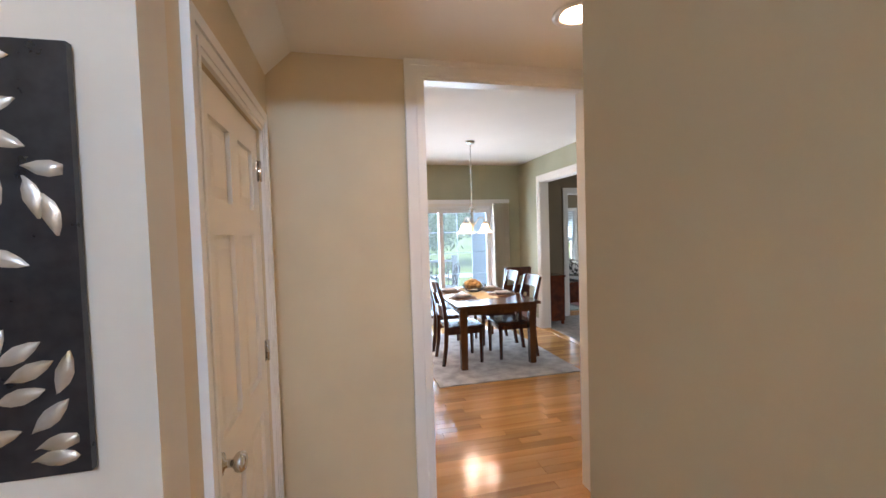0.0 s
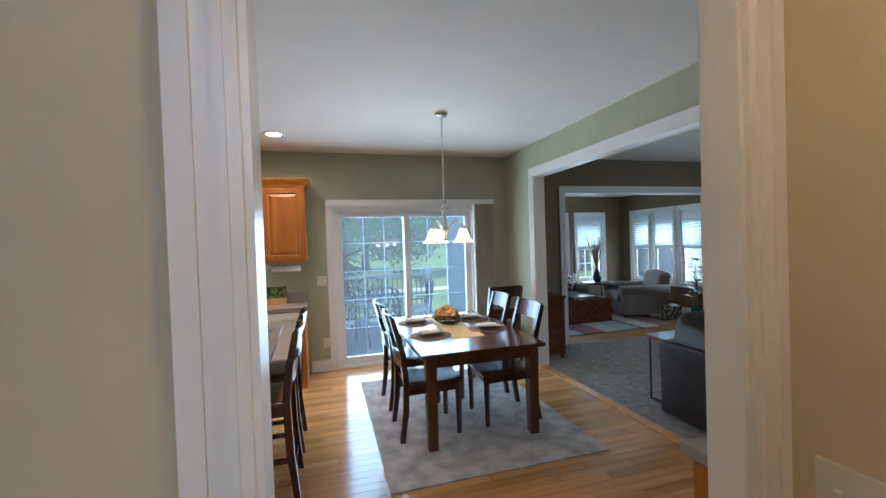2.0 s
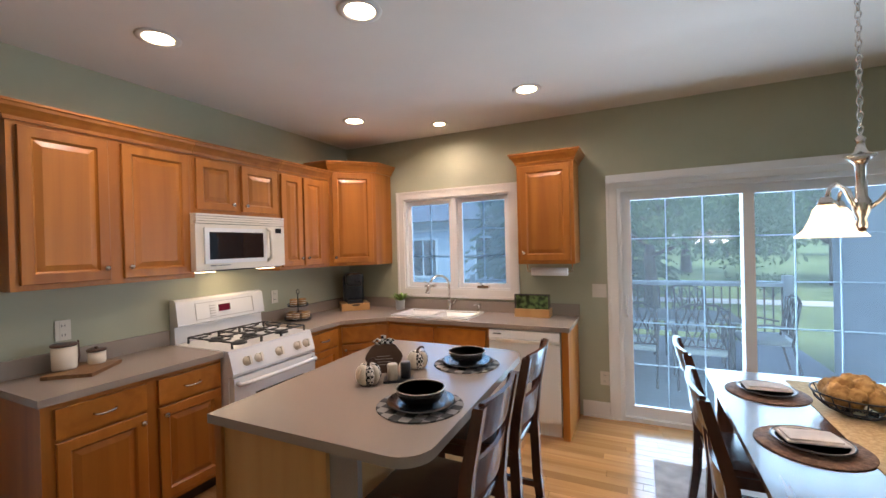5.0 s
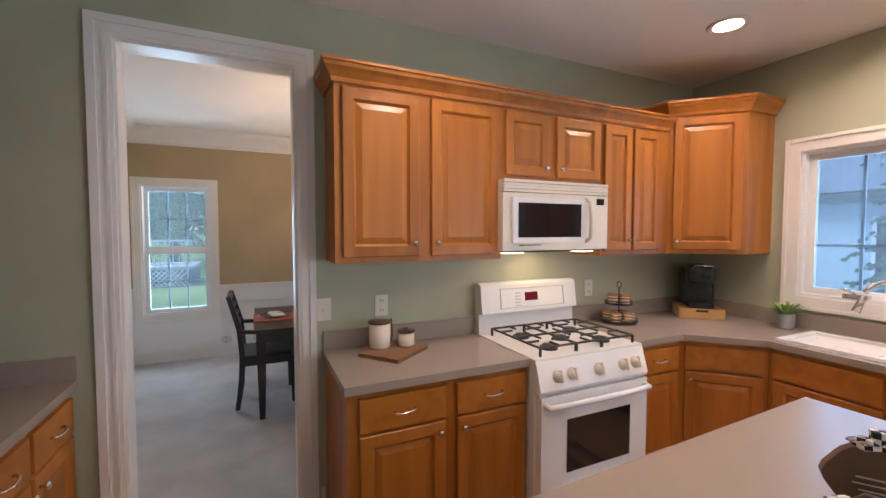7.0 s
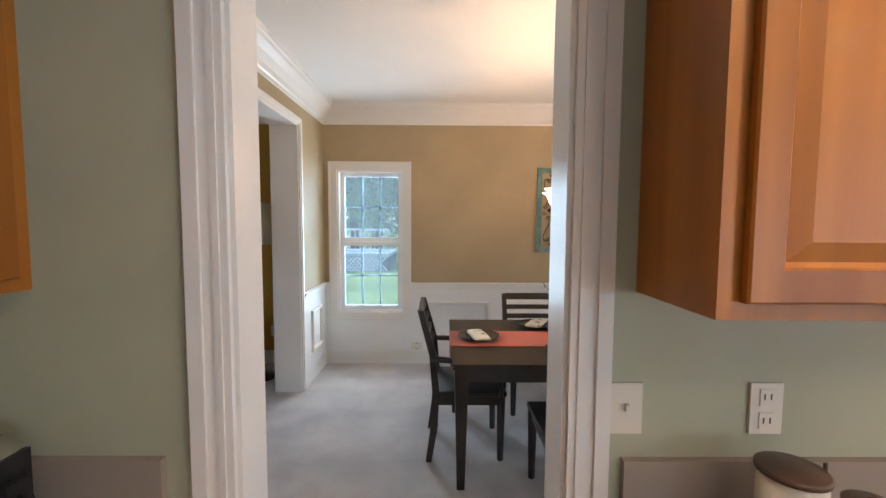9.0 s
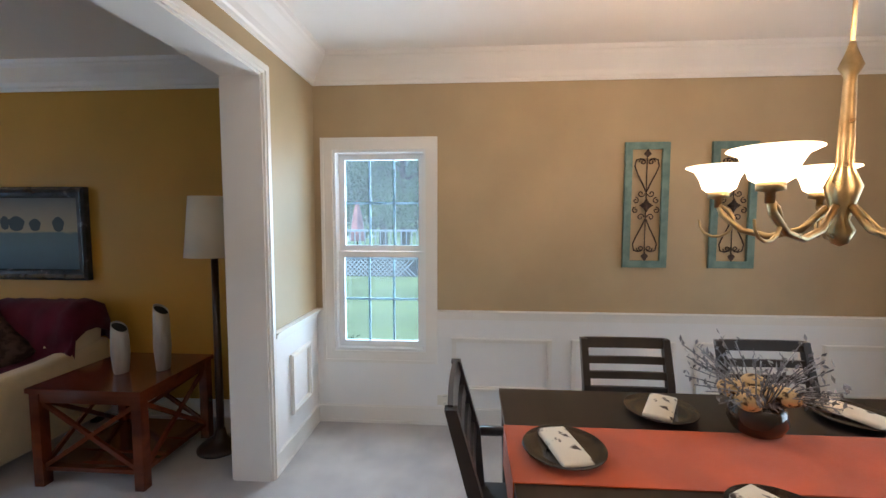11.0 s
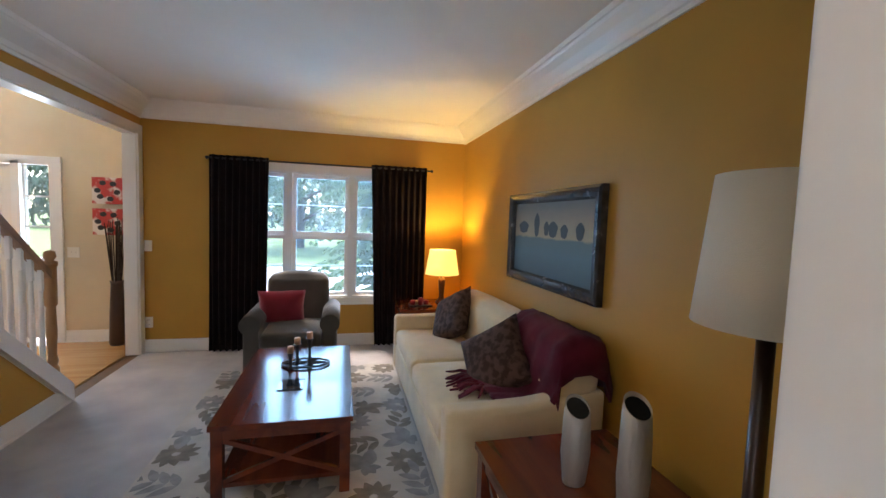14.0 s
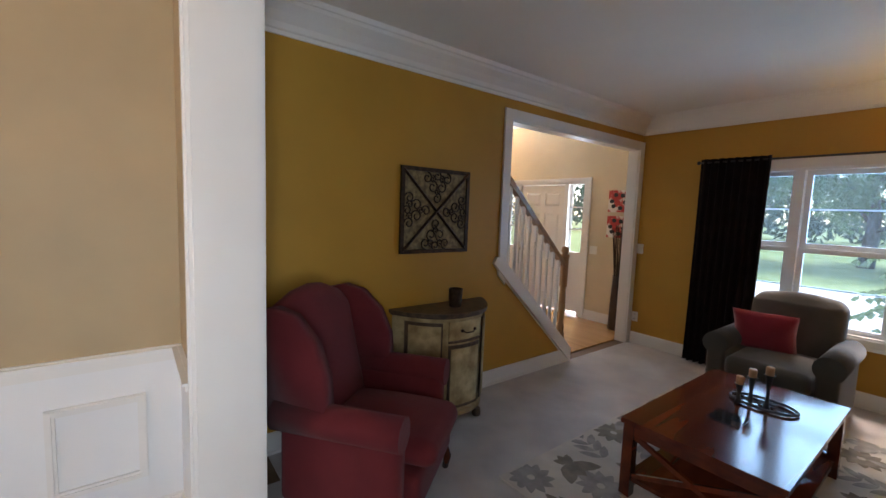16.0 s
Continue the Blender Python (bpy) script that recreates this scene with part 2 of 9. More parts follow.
def tube(bm, pts, r, n=8, r_end=None):
    """A round bar bent through points."""
    pts = [Vector(p) for p in pts]
    rings = []
    for i, p in enumerate(pts):
        d = (pts[min(i + 1, len(pts) - 1)] - pts[max(i - 1, 0)]).normalized()
        turn = d.to_track_quat("Z", "Y").to_matrix()
        rr = r if r_end is None else r + (r_end - r) * i / (len(pts) - 1)
        rings.append([bm.verts.new(p + turn @ Vector((rr * math.cos(k * math.tau / n), rr * math.sin(k * math.tau / n), 0))) for k in range(n)])
    for a, b in zip(rings, rings[1:]):
        best = min(range(n), key=lambda s: sum((a[k].co - b[(k + s) % n].co).length for k in range(n)))
        for k in range(n):
            bm.faces.new((a[k], a[(k + 1) % n], b[(k + 1 + best) % n], b[(k + best) % n])).smooth = True
    bm.faces.new(rings[0][::-1])
    bm.faces.new(rings[-1])


def prism(bm, poly, axis, a, b):
    """A flat outline drawn out along an axis; poly is in the other two axes, in the order x, y, z."""
    def at(u, v, w):
        return {'x': (w, u, v), 'y': (u, w, v), 'z': (u, v, w)}[axis]
    lo, hi = [bm.verts.new(at(u, v, a)) for u, v in poly], [bm.verts.new(at(u, v, b)) for u, v in poly]
    bm.faces.new(lo)
    bm.faces.new(hi)
    for i in range(len(poly)):
        j = (i + 1) % len(poly)
        bm.faces.new((lo[i], lo[j], hi[j], hi[i]))
    return lo + hi


def mesh_of(bm, mat, name, bevel=0.0, segments=2, smooth=False):
    if bevel:
        es = [e for e in bm.edges if len(e.link_faces) == 2 and e.calc_face_angle(0) > 0.6]
        bmesh.ops.bevel(bm, geom=es, offset=bevel, segments=segments, affect='EDGES', profile=0.6, clamp_overlap=True)
    bmesh.ops.recalc_face_normals(bm, faces=bm.faces)
    if smooth:
        for f in bm.faces:
            f.smooth = True
    me = bpy.data.meshes.new(name)
    bm.to_mesh(me)
    bm.free()
    me.materials.append(mat)
    return me


def part(name, bm, mat, parent=None, label="", bevel=0.0, segments=2, smooth=False, soft=0):
    ob = new(name, mesh_of(bm, mat, name, bevel, segments, smooth))
    if soft:
        mod = ob.modifiers.new("round", 'SUBSURF')
        mod.levels = mod.render_levels = soft
    if parent:
        ob.parent = parent
    if label:
        ob["label"] = label
    return ob


def boxes(name, mat, rows, parent=None, label="", bevel=0.0, segments=2):
    bm = bmesh.new()
    for r in rows:
        box(bm, *r)
    return part(name, bm, mat, parent, label, bevel, segments)


def thing(name, label, category, group="", at=(0, 0, 0), turn=0.0, kind=""):
    """An Empty at the base of a thing that parents its parts."""
    ob = new(name)
    ob.empty_display_size = 0.1
    ob.matrix_world = pose(*at, 0, 0, turn)
    return tagged(ob, label, category, group, kind)


def setting(name, mat, rows, bevel=0.0):
    return tagged(boxes(name, mat, rows, bevel=bevel), kind="structure")


# ---- the plan ----
WK, WD = -1.91, -2.04          # wall between kitchen and dining room, its two faces
NY, NYO = 6.71, 6.87           # rear wall
EX, EXF = 3.47, 3.61           # wall between breakfast nook and family room
HY, HYK = 1.955, 2.045           # wall between back hall and kitchen
DW, DWO = -5.42, -5.58         # west outer wall
DS, LN = 1.975, 1.74           # wall between dining room and living room
LS, LSO = -2.895, -3.05        # front wall
LE, FW = -1.74, -1.61          # wall between living room and foyer
FS = -3.40                     # foyer front wall
T = 0.02                       # trim thickness
HC = 2.50                      # hall ceiling

# floors
setting("floor_hall_subfloor", M_OAKDARK, [(WD, 0.6, -0.16, EX, NYO, -0.016), (LE, FS - 0.15, -0.16, 2.2, 0.6, -0.016)])
setting("floor_dining_living", M_CARPET, [(DWO, 1.5, -0.16, WD, 6.5, 0.0), (DWO, LSO, -0.16, LE, 1.5, 0.0)])
setting("floor_family", M_GREYCARPET, [(EX + 0.10, 1.0, -0.16, 8.4, 6.62, 0.0)])
setting("floor_sunroom", M_FLOOR, [(3.7, 6.62, -0.16, 8.4, 9.7, -0.004)])
setting("threshold", M_FLOOR, [(EX, 2.0, -0.16, EX + 0.10, 5.99, 0.006)])

# ceilings
setting("ceiling_kitchen", M_CEIL, [(WD, HY, CEIL, EX + 0.14, NYO, CEIL + 0.15)])
setting("ceiling_dining", M_CEIL, [(DWO, LN, CEIL, WD, 6.6, CEIL + 0.15)])
setting("ceiling_living", M_CEIL, [(DWO, LSO, CEIL, FW, LN, CEIL + 0.15)])
setting("ceiling_hall", M_CEIL, [(0.0, 0.67, HC, 2.0, HY, CEIL + 0.15)])
setting("ceiling_foyer", M_CEIL, [(FW, FS, 3.6, 2.2, 0.80, 3.75)])
setting("ceiling_family", M_CEIL, [(EXF, 1.0, CEIL, 8.5, NYO, CEIL + 0.15)])
setting("ceiling_sunroom", M_CEIL, [(3.6, NYO, 2.52, 8.5, 9.8, 2.7)])
bm = bmesh.new()
prism(bm, [(0.066, 2.38), (0.19, HC), (0.066, HC)], 'y', 0.80, HY)
tagged(part("ceiling_slope", bm, M_CEIL), kind="structure")

# kitchen, nook and hall walls
setting("wall_kitchen_west", M_SAGE, [(WK - 0.065, 1.85, 0, WK, 2.765, CEIL), (WK - 0.065, 3.53, 0, WK, NYO, CEIL), (WK - 0.065, 2.765, 2.43, WK, 3.53, CEIL)])
setting("wall_dining_east", M_TAN, [(WD, LN, 0, WK - 0.065, 2.765, CEIL), (WD, 3.53, 0, WK - 0.065, 6.6, CEIL), (WD, 2.765, 2.43, WK - 0.065, 3.53, CEIL)])
KW = (-1.13, 0.08, 1.13, 2.11)       # kitchen window opening x0 x1 z0 z1
SL = (1.06, 2.98, 0.0, 2.06)         # sliding door opening
setting("wall_kitchen_north", M_SAGE, [(WK, NY, 0, KW[0], NYO, CEIL), (KW[0], NY, 0, KW[1], NYO, KW[2]), (KW[0], NY, KW[3], KW[1], NYO, CEIL),
        (KW[1], NY, 0, SL[0], NYO, CEIL), (SL[0], NY, SL[3], SL[1], NYO, CEIL), (SL[1], NY, 0, EX, NYO, CEIL)])
FO = (2.25, 5.875, 2.38)             # family room opening y0 y1 top
setting("wall_nook_east", M_SAGE, [(EX, FO[1], 0, EX + 0.07, NYO, CEIL), (EX, FO[0], FO[2], EX + 0.07, FO[1], CEIL), (EX, HY, 0, EX + 0.07, FO[0], CEIL)])
setting("wall_family_west", M_BROWN, [(EX + 0.07, FO[1], 0, EXF, NYO, CEIL), (EX + 0.07, FO[0], FO[2], EXF, FO[1], CEIL), (EX + 0.07, 1.0, 0, EXF, FO[0], CEIL)])
HO = (0.84, 1.81, 2.41)            # hall opening x0 x1 top
setting("wall_kitchen_south", M_SAGE, [(WK, HYK - 0.07, 0, HO[0], HYK, CEIL), (HO[1], HYK - 0.07, 0, EX, HYK, CEIL), (HO[0], HYK - 0.07, HO[2], HO[1], HYK, CEIL)])
setting("wall_hall_north", M_YELLOW, [(0.0, HY, 0, HO[0], HYK - 0.07, CEIL), (HO[1], HY, 0, 2.0, HYK - 0.07, CEIL), (HO[0], HY, HO[2], HO[1], HYK - 0.07, CEIL)])
setting("wall_pantry", M_SAGE, [(-0.25, HYK, 0, 0.725, 2.745, CEIL)])
LD = (0.975, 1.745, 2.06)            # closet door in the hall's west wall
RD = (0.74, 1.62, 2.095)              # garage door in the hall's east wall
setting("wall_hall_west", M_YELLOW, [(-0.06, 0.80, 0, 0.066, LD[0], HC), (-0.06, LD[1], 0, 0.066, HY, HC), (-0.06, LD[0], LD[2], 0.066, LD[1], HC), (-0.06, LD[0], 0, -0.02, LD[1], LD[2])])
setting("wall_hall_east", M_YELLOW, [(1.90, RD[1], 0, 2.02, HY, HC), (1.90, RD[0], RD[2], 2.02, RD[1], HC), (1.965, RD[0], 0, 2.02, RD[1], RD[2])])

# foyer
M_FOYER = paint("pale_foyer_paint", (0.64, 0.59, 0.50))
setting("wall_foyer_north", M_FOYER, [(FW, 0.67, 0, 0.066, 0.80, 3.6), (0.066, 0.67, HC, 0.98, 0.80, 3.6)])
setting("wall_foyer_corner", M_YELLOW, [(0.98, 0.55, 0, 2.15, 0.67, 3.6), (0.98, -1.6, 0, 1.10, 0.55, 3.6), (0.98, 0.67, HC, 2.15, 0.80, 3.6)])
TW = (-0.25, 1.15, 3.14, 3.53)        # window above the front door
setting("wall_foyer_east", M_YELLOW, [(2.02, FS, 0, 2.15, 0.67, 3.6)])
FD = (-0.67, 1.05, 2.10)             # front door with sidelights
setting("wall_foyer_south", M_YELLOW, [(FW, FS - 0.15, 0, FD[0], FS, 3.6), (FD[1], FS - 0.15, 0, 2.15, FS, 3.6), (FD[0], FS - 0.15, FD[2], TW[0], FS, 3.6), (TW[1], FS - 0.15, FD[2], FD[1], FS, 3.6), (TW[0], FS - 0.15, FD[2], TW[1], FS, TW[2]), (TW[0], FS - 0.15, TW[3], TW[1], FS, 3.6)])
setting("wall_foyer_west", M_YELLOW, [(FW - 0.065, LS, 2.41, FW, 0.8, 3.6), (FW - 0.065, FS, 0, FW, -2.80, 2.41), (FW - 0.065, -0.56, 0, FW, 0.8, 2.41)])

# living room east wall with the stair opening
bm = bmesh.new()
for poly in ([(LN, 0), (-1.60, 0), (-0.56, 0.97), (-0.56, 2.41), (-2.80, 2.41), (-2.80, 0), (LS, 0), (LS, CEIL), (LN, CEIL)],):
    prism(bm, poly, 'x', LE, FW - 0.065)
tagged(part("wall_living_east", bm, M_GOLD), kind="structure")
bm = bmesh.new()
prism(bm, [(-1.60, 0), (-0.56, 0.97), (-0.56, 0)], 'x', FW - 0.065, FW)
tagged(part("wall_stair_side", bm, M_YELLOW), kind="structure")
LW = (-4.48, -2.78, 0.60, 2.11)      # living room window
setting("wall_living_south", M_GOLD, [(DW, LSO, 0, LW[0], LS, CEIL), (LW[1], LSO, 0, LE, LS, CEIL), (LW[0], LSO, 0, LW[1], LS, LW[2]), (LW[0], LSO, LW[3], LW[1], LS, CEIL)])
setting("wall_living_west", M_GOLD, [(DWO, LSO, 0, DW, LN + 0.115, CEIL)])
LO = (-4.652, -2.62, 2.41)            # opening between dining and living
setting("wall_living_north", M_GOLD, [(DW, LN, 0, LO[0], LN + 0.115, CEIL), (LO[1], LN, 0, LE, LN + 0.115, CEIL), (LO[0], LN, LO[2], LO[1], LN + 0.115, CEIL)])
setting("wall_dining_south", M_TAN, [(DW, LN + 0.115, 0, LO[0], DS, CEIL), (LO[1], LN + 0.115, 0, WD, DS, CEIL), (LO[0], LN + 0.115, LO[2], LO[1], DS, CEIL)])
DWI = (2.12, 2.83, 0.57, 2.11)       # dining window y0 y1 z0 z1
setting("wall_dining_west", M_TAN, [(DWO, LN + 0.115, 0, DW, DWI[0], CEIL), (DWO, DWI[1], 0, DW, 6.6, CEIL), (DWO, DWI[0], 0, DW, DWI[1], DWI[2]), (DWO, DWI[0], DWI[3], DW, DWI[1], CEIL)])
DNW = (-4.55, -2.95, 0.57, 2.11)     # rear dining window
setting("wall_dining_north", M_TAN, [(DW, 6.45, 0, DNW[0], 6.6, CEIL), (DNW[1], 6.45, 0, WD, 6.6, CEIL), (DNW[0], 6.45, 0, DNW[1], 6.6, DNW[2]), (DNW[0], 6.45, DNW[3], DNW[1], 6.6, CEIL)])

# family room and sunroom
SO = (4.40, 7.24, 2.27)              # opening to the sunroom
SX, SN = 7.75, 9.45
setting("wall_family_north", M_BROWN, [(EXF, NY - 0.06, 0, SO[0], NYO, CEIL), (SO[1], NY - 0.06, 0, 8.5, NYO, CEIL), (SO[0], NY - 0.06, SO[2], SO[1], NYO, CEIL)])
FWI = (2.7, 4.5, 0.70, 2.20)         # family room window
setting("wall_family_east", M_BROWN, [(8.25, 1.0, 0, 8.4, FWI[0], CEIL), (8.25, FWI[1], 0, 8.4, NY, CEIL), (8.25, FWI[0], 0, 8.4, FWI[1], FWI[2]), (8.25, FWI[0], FWI[3], 8.4, FWI[1], CEIL)])
setting("wall_family_south", M_BROWN, [(EXF, 1.0, 0, 8.4, 1.15, CEIL)])
SUNW = [(4.55, 5.35), (5.62, 6.22), (6.50, 7.20)]
SUNE = [(8.62, 9.12), (7.98, 8.52), (7.20, 7.82)]
rows, x = [], 3.62
for a, b in SUNW:
    rows += [(x, SN, 0, a, SN + 0.15, 2.6), (a, SN, 0, b, SN + 0.15, 0.60), (a, SN, 2.10, b, SN + 0.15, 2.6)]
    x = b
rows.append((x, SN, 0, SX + 0.15, SN + 0.15, 2.6))
setting("wall_sunroom_north", M_BROWN, rows)
rows, y = [], NYO
for a, b in SUNE[::-1]:
    rows += [(SX, y, 0, SX + 0.15, a, 2.6), (SX, a, 0, SX + 0.15, b, 0.60), (SX, a, 2.10, SX + 0.15, b, 2.6)]
    y = b
rows.append((SX, y, 0, SX + 0.15, SN, 2.6))
setting("wall_sunroom_east", M_BROWN, rows)
M_SIDING = paint("pale_blue_siding", (0.50, 0.55, 0.60), 0.6)
setting("wall_sunroom_west", M_SIDING, [(3.45, NYO, -0.6, 3.62, 7.25, 2.9), (3.45, 7.25, -0.6, 3.62, 8.05, 0.6), (3.45, 7.25, 2.1, 3.62, 8.05, 2.9), (3.45, 8.05, -0.6, 3.62, 9.6, 2.9)])
# unseen flat slab floating over the rooms and deck, added to block the sun
setting("roof_shade_slab", plain("roof_grey", (0.1, 0.1, 0.1), 0.8), [(-6.2, -3.8, 3.78, 9.0, 10.2, 3.9)])

# ---- trim, windows and doors ----
def casing(name, axis, face, side, a, b, top, w=0.09, base=0.0, left=True, right=True, mat=None):
    """Two-step casing round an opening from a to b; face: the wall's plane, side: the way it stands proud."""
    rows = []
    for t, u0, u1 in ((0.014 * side, 0.0, w), (0.022 * side, w - 0.03, w + 0.004), (0.019 * side, 0.018, 0.034)):
        f0, f1 = sorted((face, face + t))
        def put(p, q, z0, z1):
            rows.append((f0, p, z0, f1, q, z1) if axis == 'x' else (p, f0, z0, q, f1, z1))
        if left:
            put(a - u1, a - u0, base, top + u1)
        if right:
            put(b + u0, b + u1, base, top + u1)
        put(a - (u0 if left else 0), b + (u0 if right else 0), top + u0, top + u1)
    return tagged(boxes(name, mat or M_WHITE, rows, bevel=0.003, segments=1), kind="structure")


def liner(name, axis, f0, f1, a, b, top, t=0.012):
    """White jamb boards inside an opening."""
    rows = [(f0, a, 0, f1, a + t, top), (f0, b - t, 0, f1, b, top), (f0, a + t, top - t, f1, b - t, top)]
    if axis == 'y':
        rows = [(y0, x0, z0, y1, x1, z1) for x0, y0, z0, x1, y1, z1 in rows]
    return setting(name, M_WHITE, rows)


casing("trim_dining_door_kitchen", 'x', WK, 1, 2.765, 3.53, 2.43)
casing("trim_dining_door_dining", 'x', WD, -1, 2.765, 3.53, 2.43)
liner("trim_dining_door_jamb", 'x', WD, WK, 2.765, 3.53, 2.43)
casing("trim_hall_opening_hall", 'y', HY, -1, *HO)
casing("trim_hall_opening_kitchen", 'y', HYK, 1, *HO)
liner("trim_hall_opening_jamb", 'y', HY, HYK, *HO)
casing("trim_family_opening", 'x', EX, -1, *FO)
liner("trim_family_opening_jamb", 'x', EX, EXF, *FO)
casing("trim_sunroom_opening", 'y', NY - 0.06, -1, *SO)
liner("trim_sunroom_opening_jamb", 'y', NY - 0.06, NYO, *SO)
casing("trim_dining_living_north", 'y', DS, 1, *LO, w=0.05)
casing("trim_dining_living_south", 'y', LN, -1, *LO, w=0.05)
liner("trim_dining_living_jamb", 'y', LN, DS, *LO)
casing("trim_closet_door", 'x', 0.066, 1, *LD)
casing("trim_garage_door", 'x', 1.90, -1, *RD)
# stair opening casing, with its slanting sill
bm = bmesh.new()
prism(bm, [(-0.56, 0.93), (-0.47, 1.03), (-0.47, 2.50), (-2.89, 2.50), (-2.89, 0), (-2.80, 0), (-2.80, 2.41), (-0.56, 2.41)], 'x', LE - 0.02, LE)
prism(bm, [(-1.62, 0.0), (-0.40, 1.135), (-0.43, 1.19), (-0.50, 1.19), (-1.62, 0.15)], 'x', LE - 0.032, LE - 0.002)
tagged(part("trim_stair_opening", bm, M_WHITE, bevel=0.003, segments=1), kind="structure")
bm = bmesh.new()
prism(bm, [(-1.60, 0.0), (-0.56, 0.97), (-0.56, 1.0), (-1.60, 0.03)], 'x', LE - 0.002, FW + 0.02)
box(bm, LE, -2.802, 0, FW, -2.79, 2.41)
box(bm, LE, -0.572, 0.95, FW, -0.56, 2.41)
box(bm, LE, -2.80, 2.398, FW, -0.56, 2.41)
tagged(part("trim_stair_jamb", bm, M_WHITE), kind="structure")


def baseboard(name, runs, h=0.13, mat=None):
    """runs: axis, face, side, from, to."""
    rows = []
    for axis, f, s, a, b in runs:
        for t, z0, z1 in ((0.014, 0, h), (0.02, 0, h * 0.16), (0.009, h, h + 0.012)):
            f0, f1 = sorted((f, f + s * t))
            rows.append((f0, a, z0, f1, b, z1) if axis == 'x' else (a, f0, z0, b, f1, z1))
    return tagged(boxes(name, mat or M_WHITE, rows), kind="structure")


baseboard("baseboard_kitchen", [('y', NY, -1, 0.74, 0.97), ('y', NY, -1, 3.07, EX), ('x', EX, -1, 5.97, NY), ('x', WK, 1, 3.64, 3.66), ('x', 0.725, 1, 2.03, 2.745)])
baseboard("baseboard_dining", [('x', DW, 1, DS, 6.45), ('y', DS, 1, DW, -4.71), ('y', DS, 1, -2.565, WD), ('x', WD, -1, 1.98, 2.69), ('x', WD, -1, 3.64, 6.45)])
baseboard("baseboard_living", [('y', LS, 1, DW, LE), ('x', DW, 1, LS, LN), ('x', LE, -1, -1.60, LN), ('y', LN, -1, DW, -4.71), ('y', LN, -1, -2.565, LE)])
baseboard("baseboard_foyer", [('y', FS, 1, FW, FD[0] - 0.07), ('y', FS, 1, FD[1] + 0.07, 2.02), ('y', 0.67, -1, FW, 0.066), ('x', 0.98, -1, -1.6, 0.67)])
baseboard("baseboard_hall", [('y', HY, -1, 0.066, 0.76), ('x', 1.90, -1, 1.70, HY)])
baseboard("baseboard_family", [('y', NY - 0.06, -1, EXF, 4.30), ('y', NY - 0.06, -1, 7.34, 8.25), ('x', 8.25, -1, 1.15, NY)])
baseboard("baseboard_sunroom", [('x', SX, -1, NYO, SN), ('y', SN, -1, 3.62, SX)])


def crown(name, runs, bottom=2.585, reach=0.16):
    """Cove crown moulding; runs: axis, face, side, from, to, and the mitre at each end."""
    prof = [(0.0, 0.0), (0.014, 0.0), (0.018, 0.022), (0.030, 0.030), (0.044, 0.060), (0.085, 0.105), (0.128, 0.140), (0.140, 0.158), (0.150, 0.162), (0.16, 0.19), (0.0, 0.19)]
    bm = bmesh.new()
    for axis, f, s, a, b in runs:
        ends = []
        for e, sg in ((a, 1), (b, -1)):
            ends.append([bm.verts.new((f + s * u, e + sg * u, bottom + v) if axis == 'x' else (e + sg * u, f + s * u, bottom + v)) for u, v in prof])
        for i in range(len(prof)):
            j = (i + 1) % len(prof)
            bm.faces.new((ends[0][i], ends[0][j], ends[1][j], ends[1][i]))
    return tagged(part(name, bm, M_WHITE), kind="structure")


crown("trim_crown_dining", [('x', DW, 1, DS, 6.45), ('y', DS, 1, DW, WD), ('x', WD, -1, DS, 6.45), ('y', 6.45, -1, DW, WD)])
crown("trim_crown_living", [('x', DW, 1, LS, LN), ('y', LS, 1, DW, LE), ('x', LE, -1, LS, LN), ('y', LN, -1, DW, LE)])

# wainscot in the dining room
M_WAIN = paint("white_wainscot_paint", (0.80, 0.79, 0.77), 0.35, 0.02, 0.03)
rows = [(DW, DS, 0.0, DW + 0.006, 2.035, 0.85), (DW, 2.915, 0.0, DW + 0.006, 6.45, 0.85), (DW, 2.035, 0, DW + 0.006, 2.915, 0.48),
        (DW + 0.006, DS, 0.0, -4.706, DS + 0.006, 0.85), (-2.566, DS, 0.0, WD - 0.006, DS + 0.006, 0.85),
        (WD - 0.006, DS + 0.006, 0, WD, 2.69, 0.85), (WD - 0.006, 3.64, 0, WD, 6.45, 0.85)]
setting("trim_wainscot", M_WAIN, rows)
rows = []
for t, z0, z1 in ((0.03, 0.862, 0.885), (0.018, 0.83, 0.90), (0.04, 0.885, 0.895)):
    rows += [(DW, DS, z0, DW + t, 2.035, z1), (DW, 2.915, z0, DW + t, 6.45, z1), (DW + 0.04, DS, z0, -4.706, DS + t, z1), (-2.566, DS, z0, WD - 0.04, DS + t, z1), (WD - t, DS, z0, WD, 2.69, z1)]
setting("trim_chair_rail", M_WHITE, rows)


def panel_mould(name, axis, f, s, a, b, z0=0.28, z1=0.69, w=0.034):
    rows = []
    for t, u in ((0.016, w), (0.024, w * 0.55)):
        if u < w:
            a, b, z0, z1 = a + 0.004, b - 0.004, z0 + 0.004, z1 - 0.004
        f0, f1 = sorted((f, f + s * t))
        for p, q, c, d in ((a, b, z1 - u, z1), (a, b, z0, z0 + u), (a, a + u, z0 + u, z1 - u), (b - u, b, z0 + u, z1 - u)):
            rows.append((f0, p, c, f1, q, d) if axis == 'x' else (p, f0, c, q, f1, d))
    return tagged(boxes(name, M_WHITE, rows, bevel=0.002, segments=1), kind="structure")


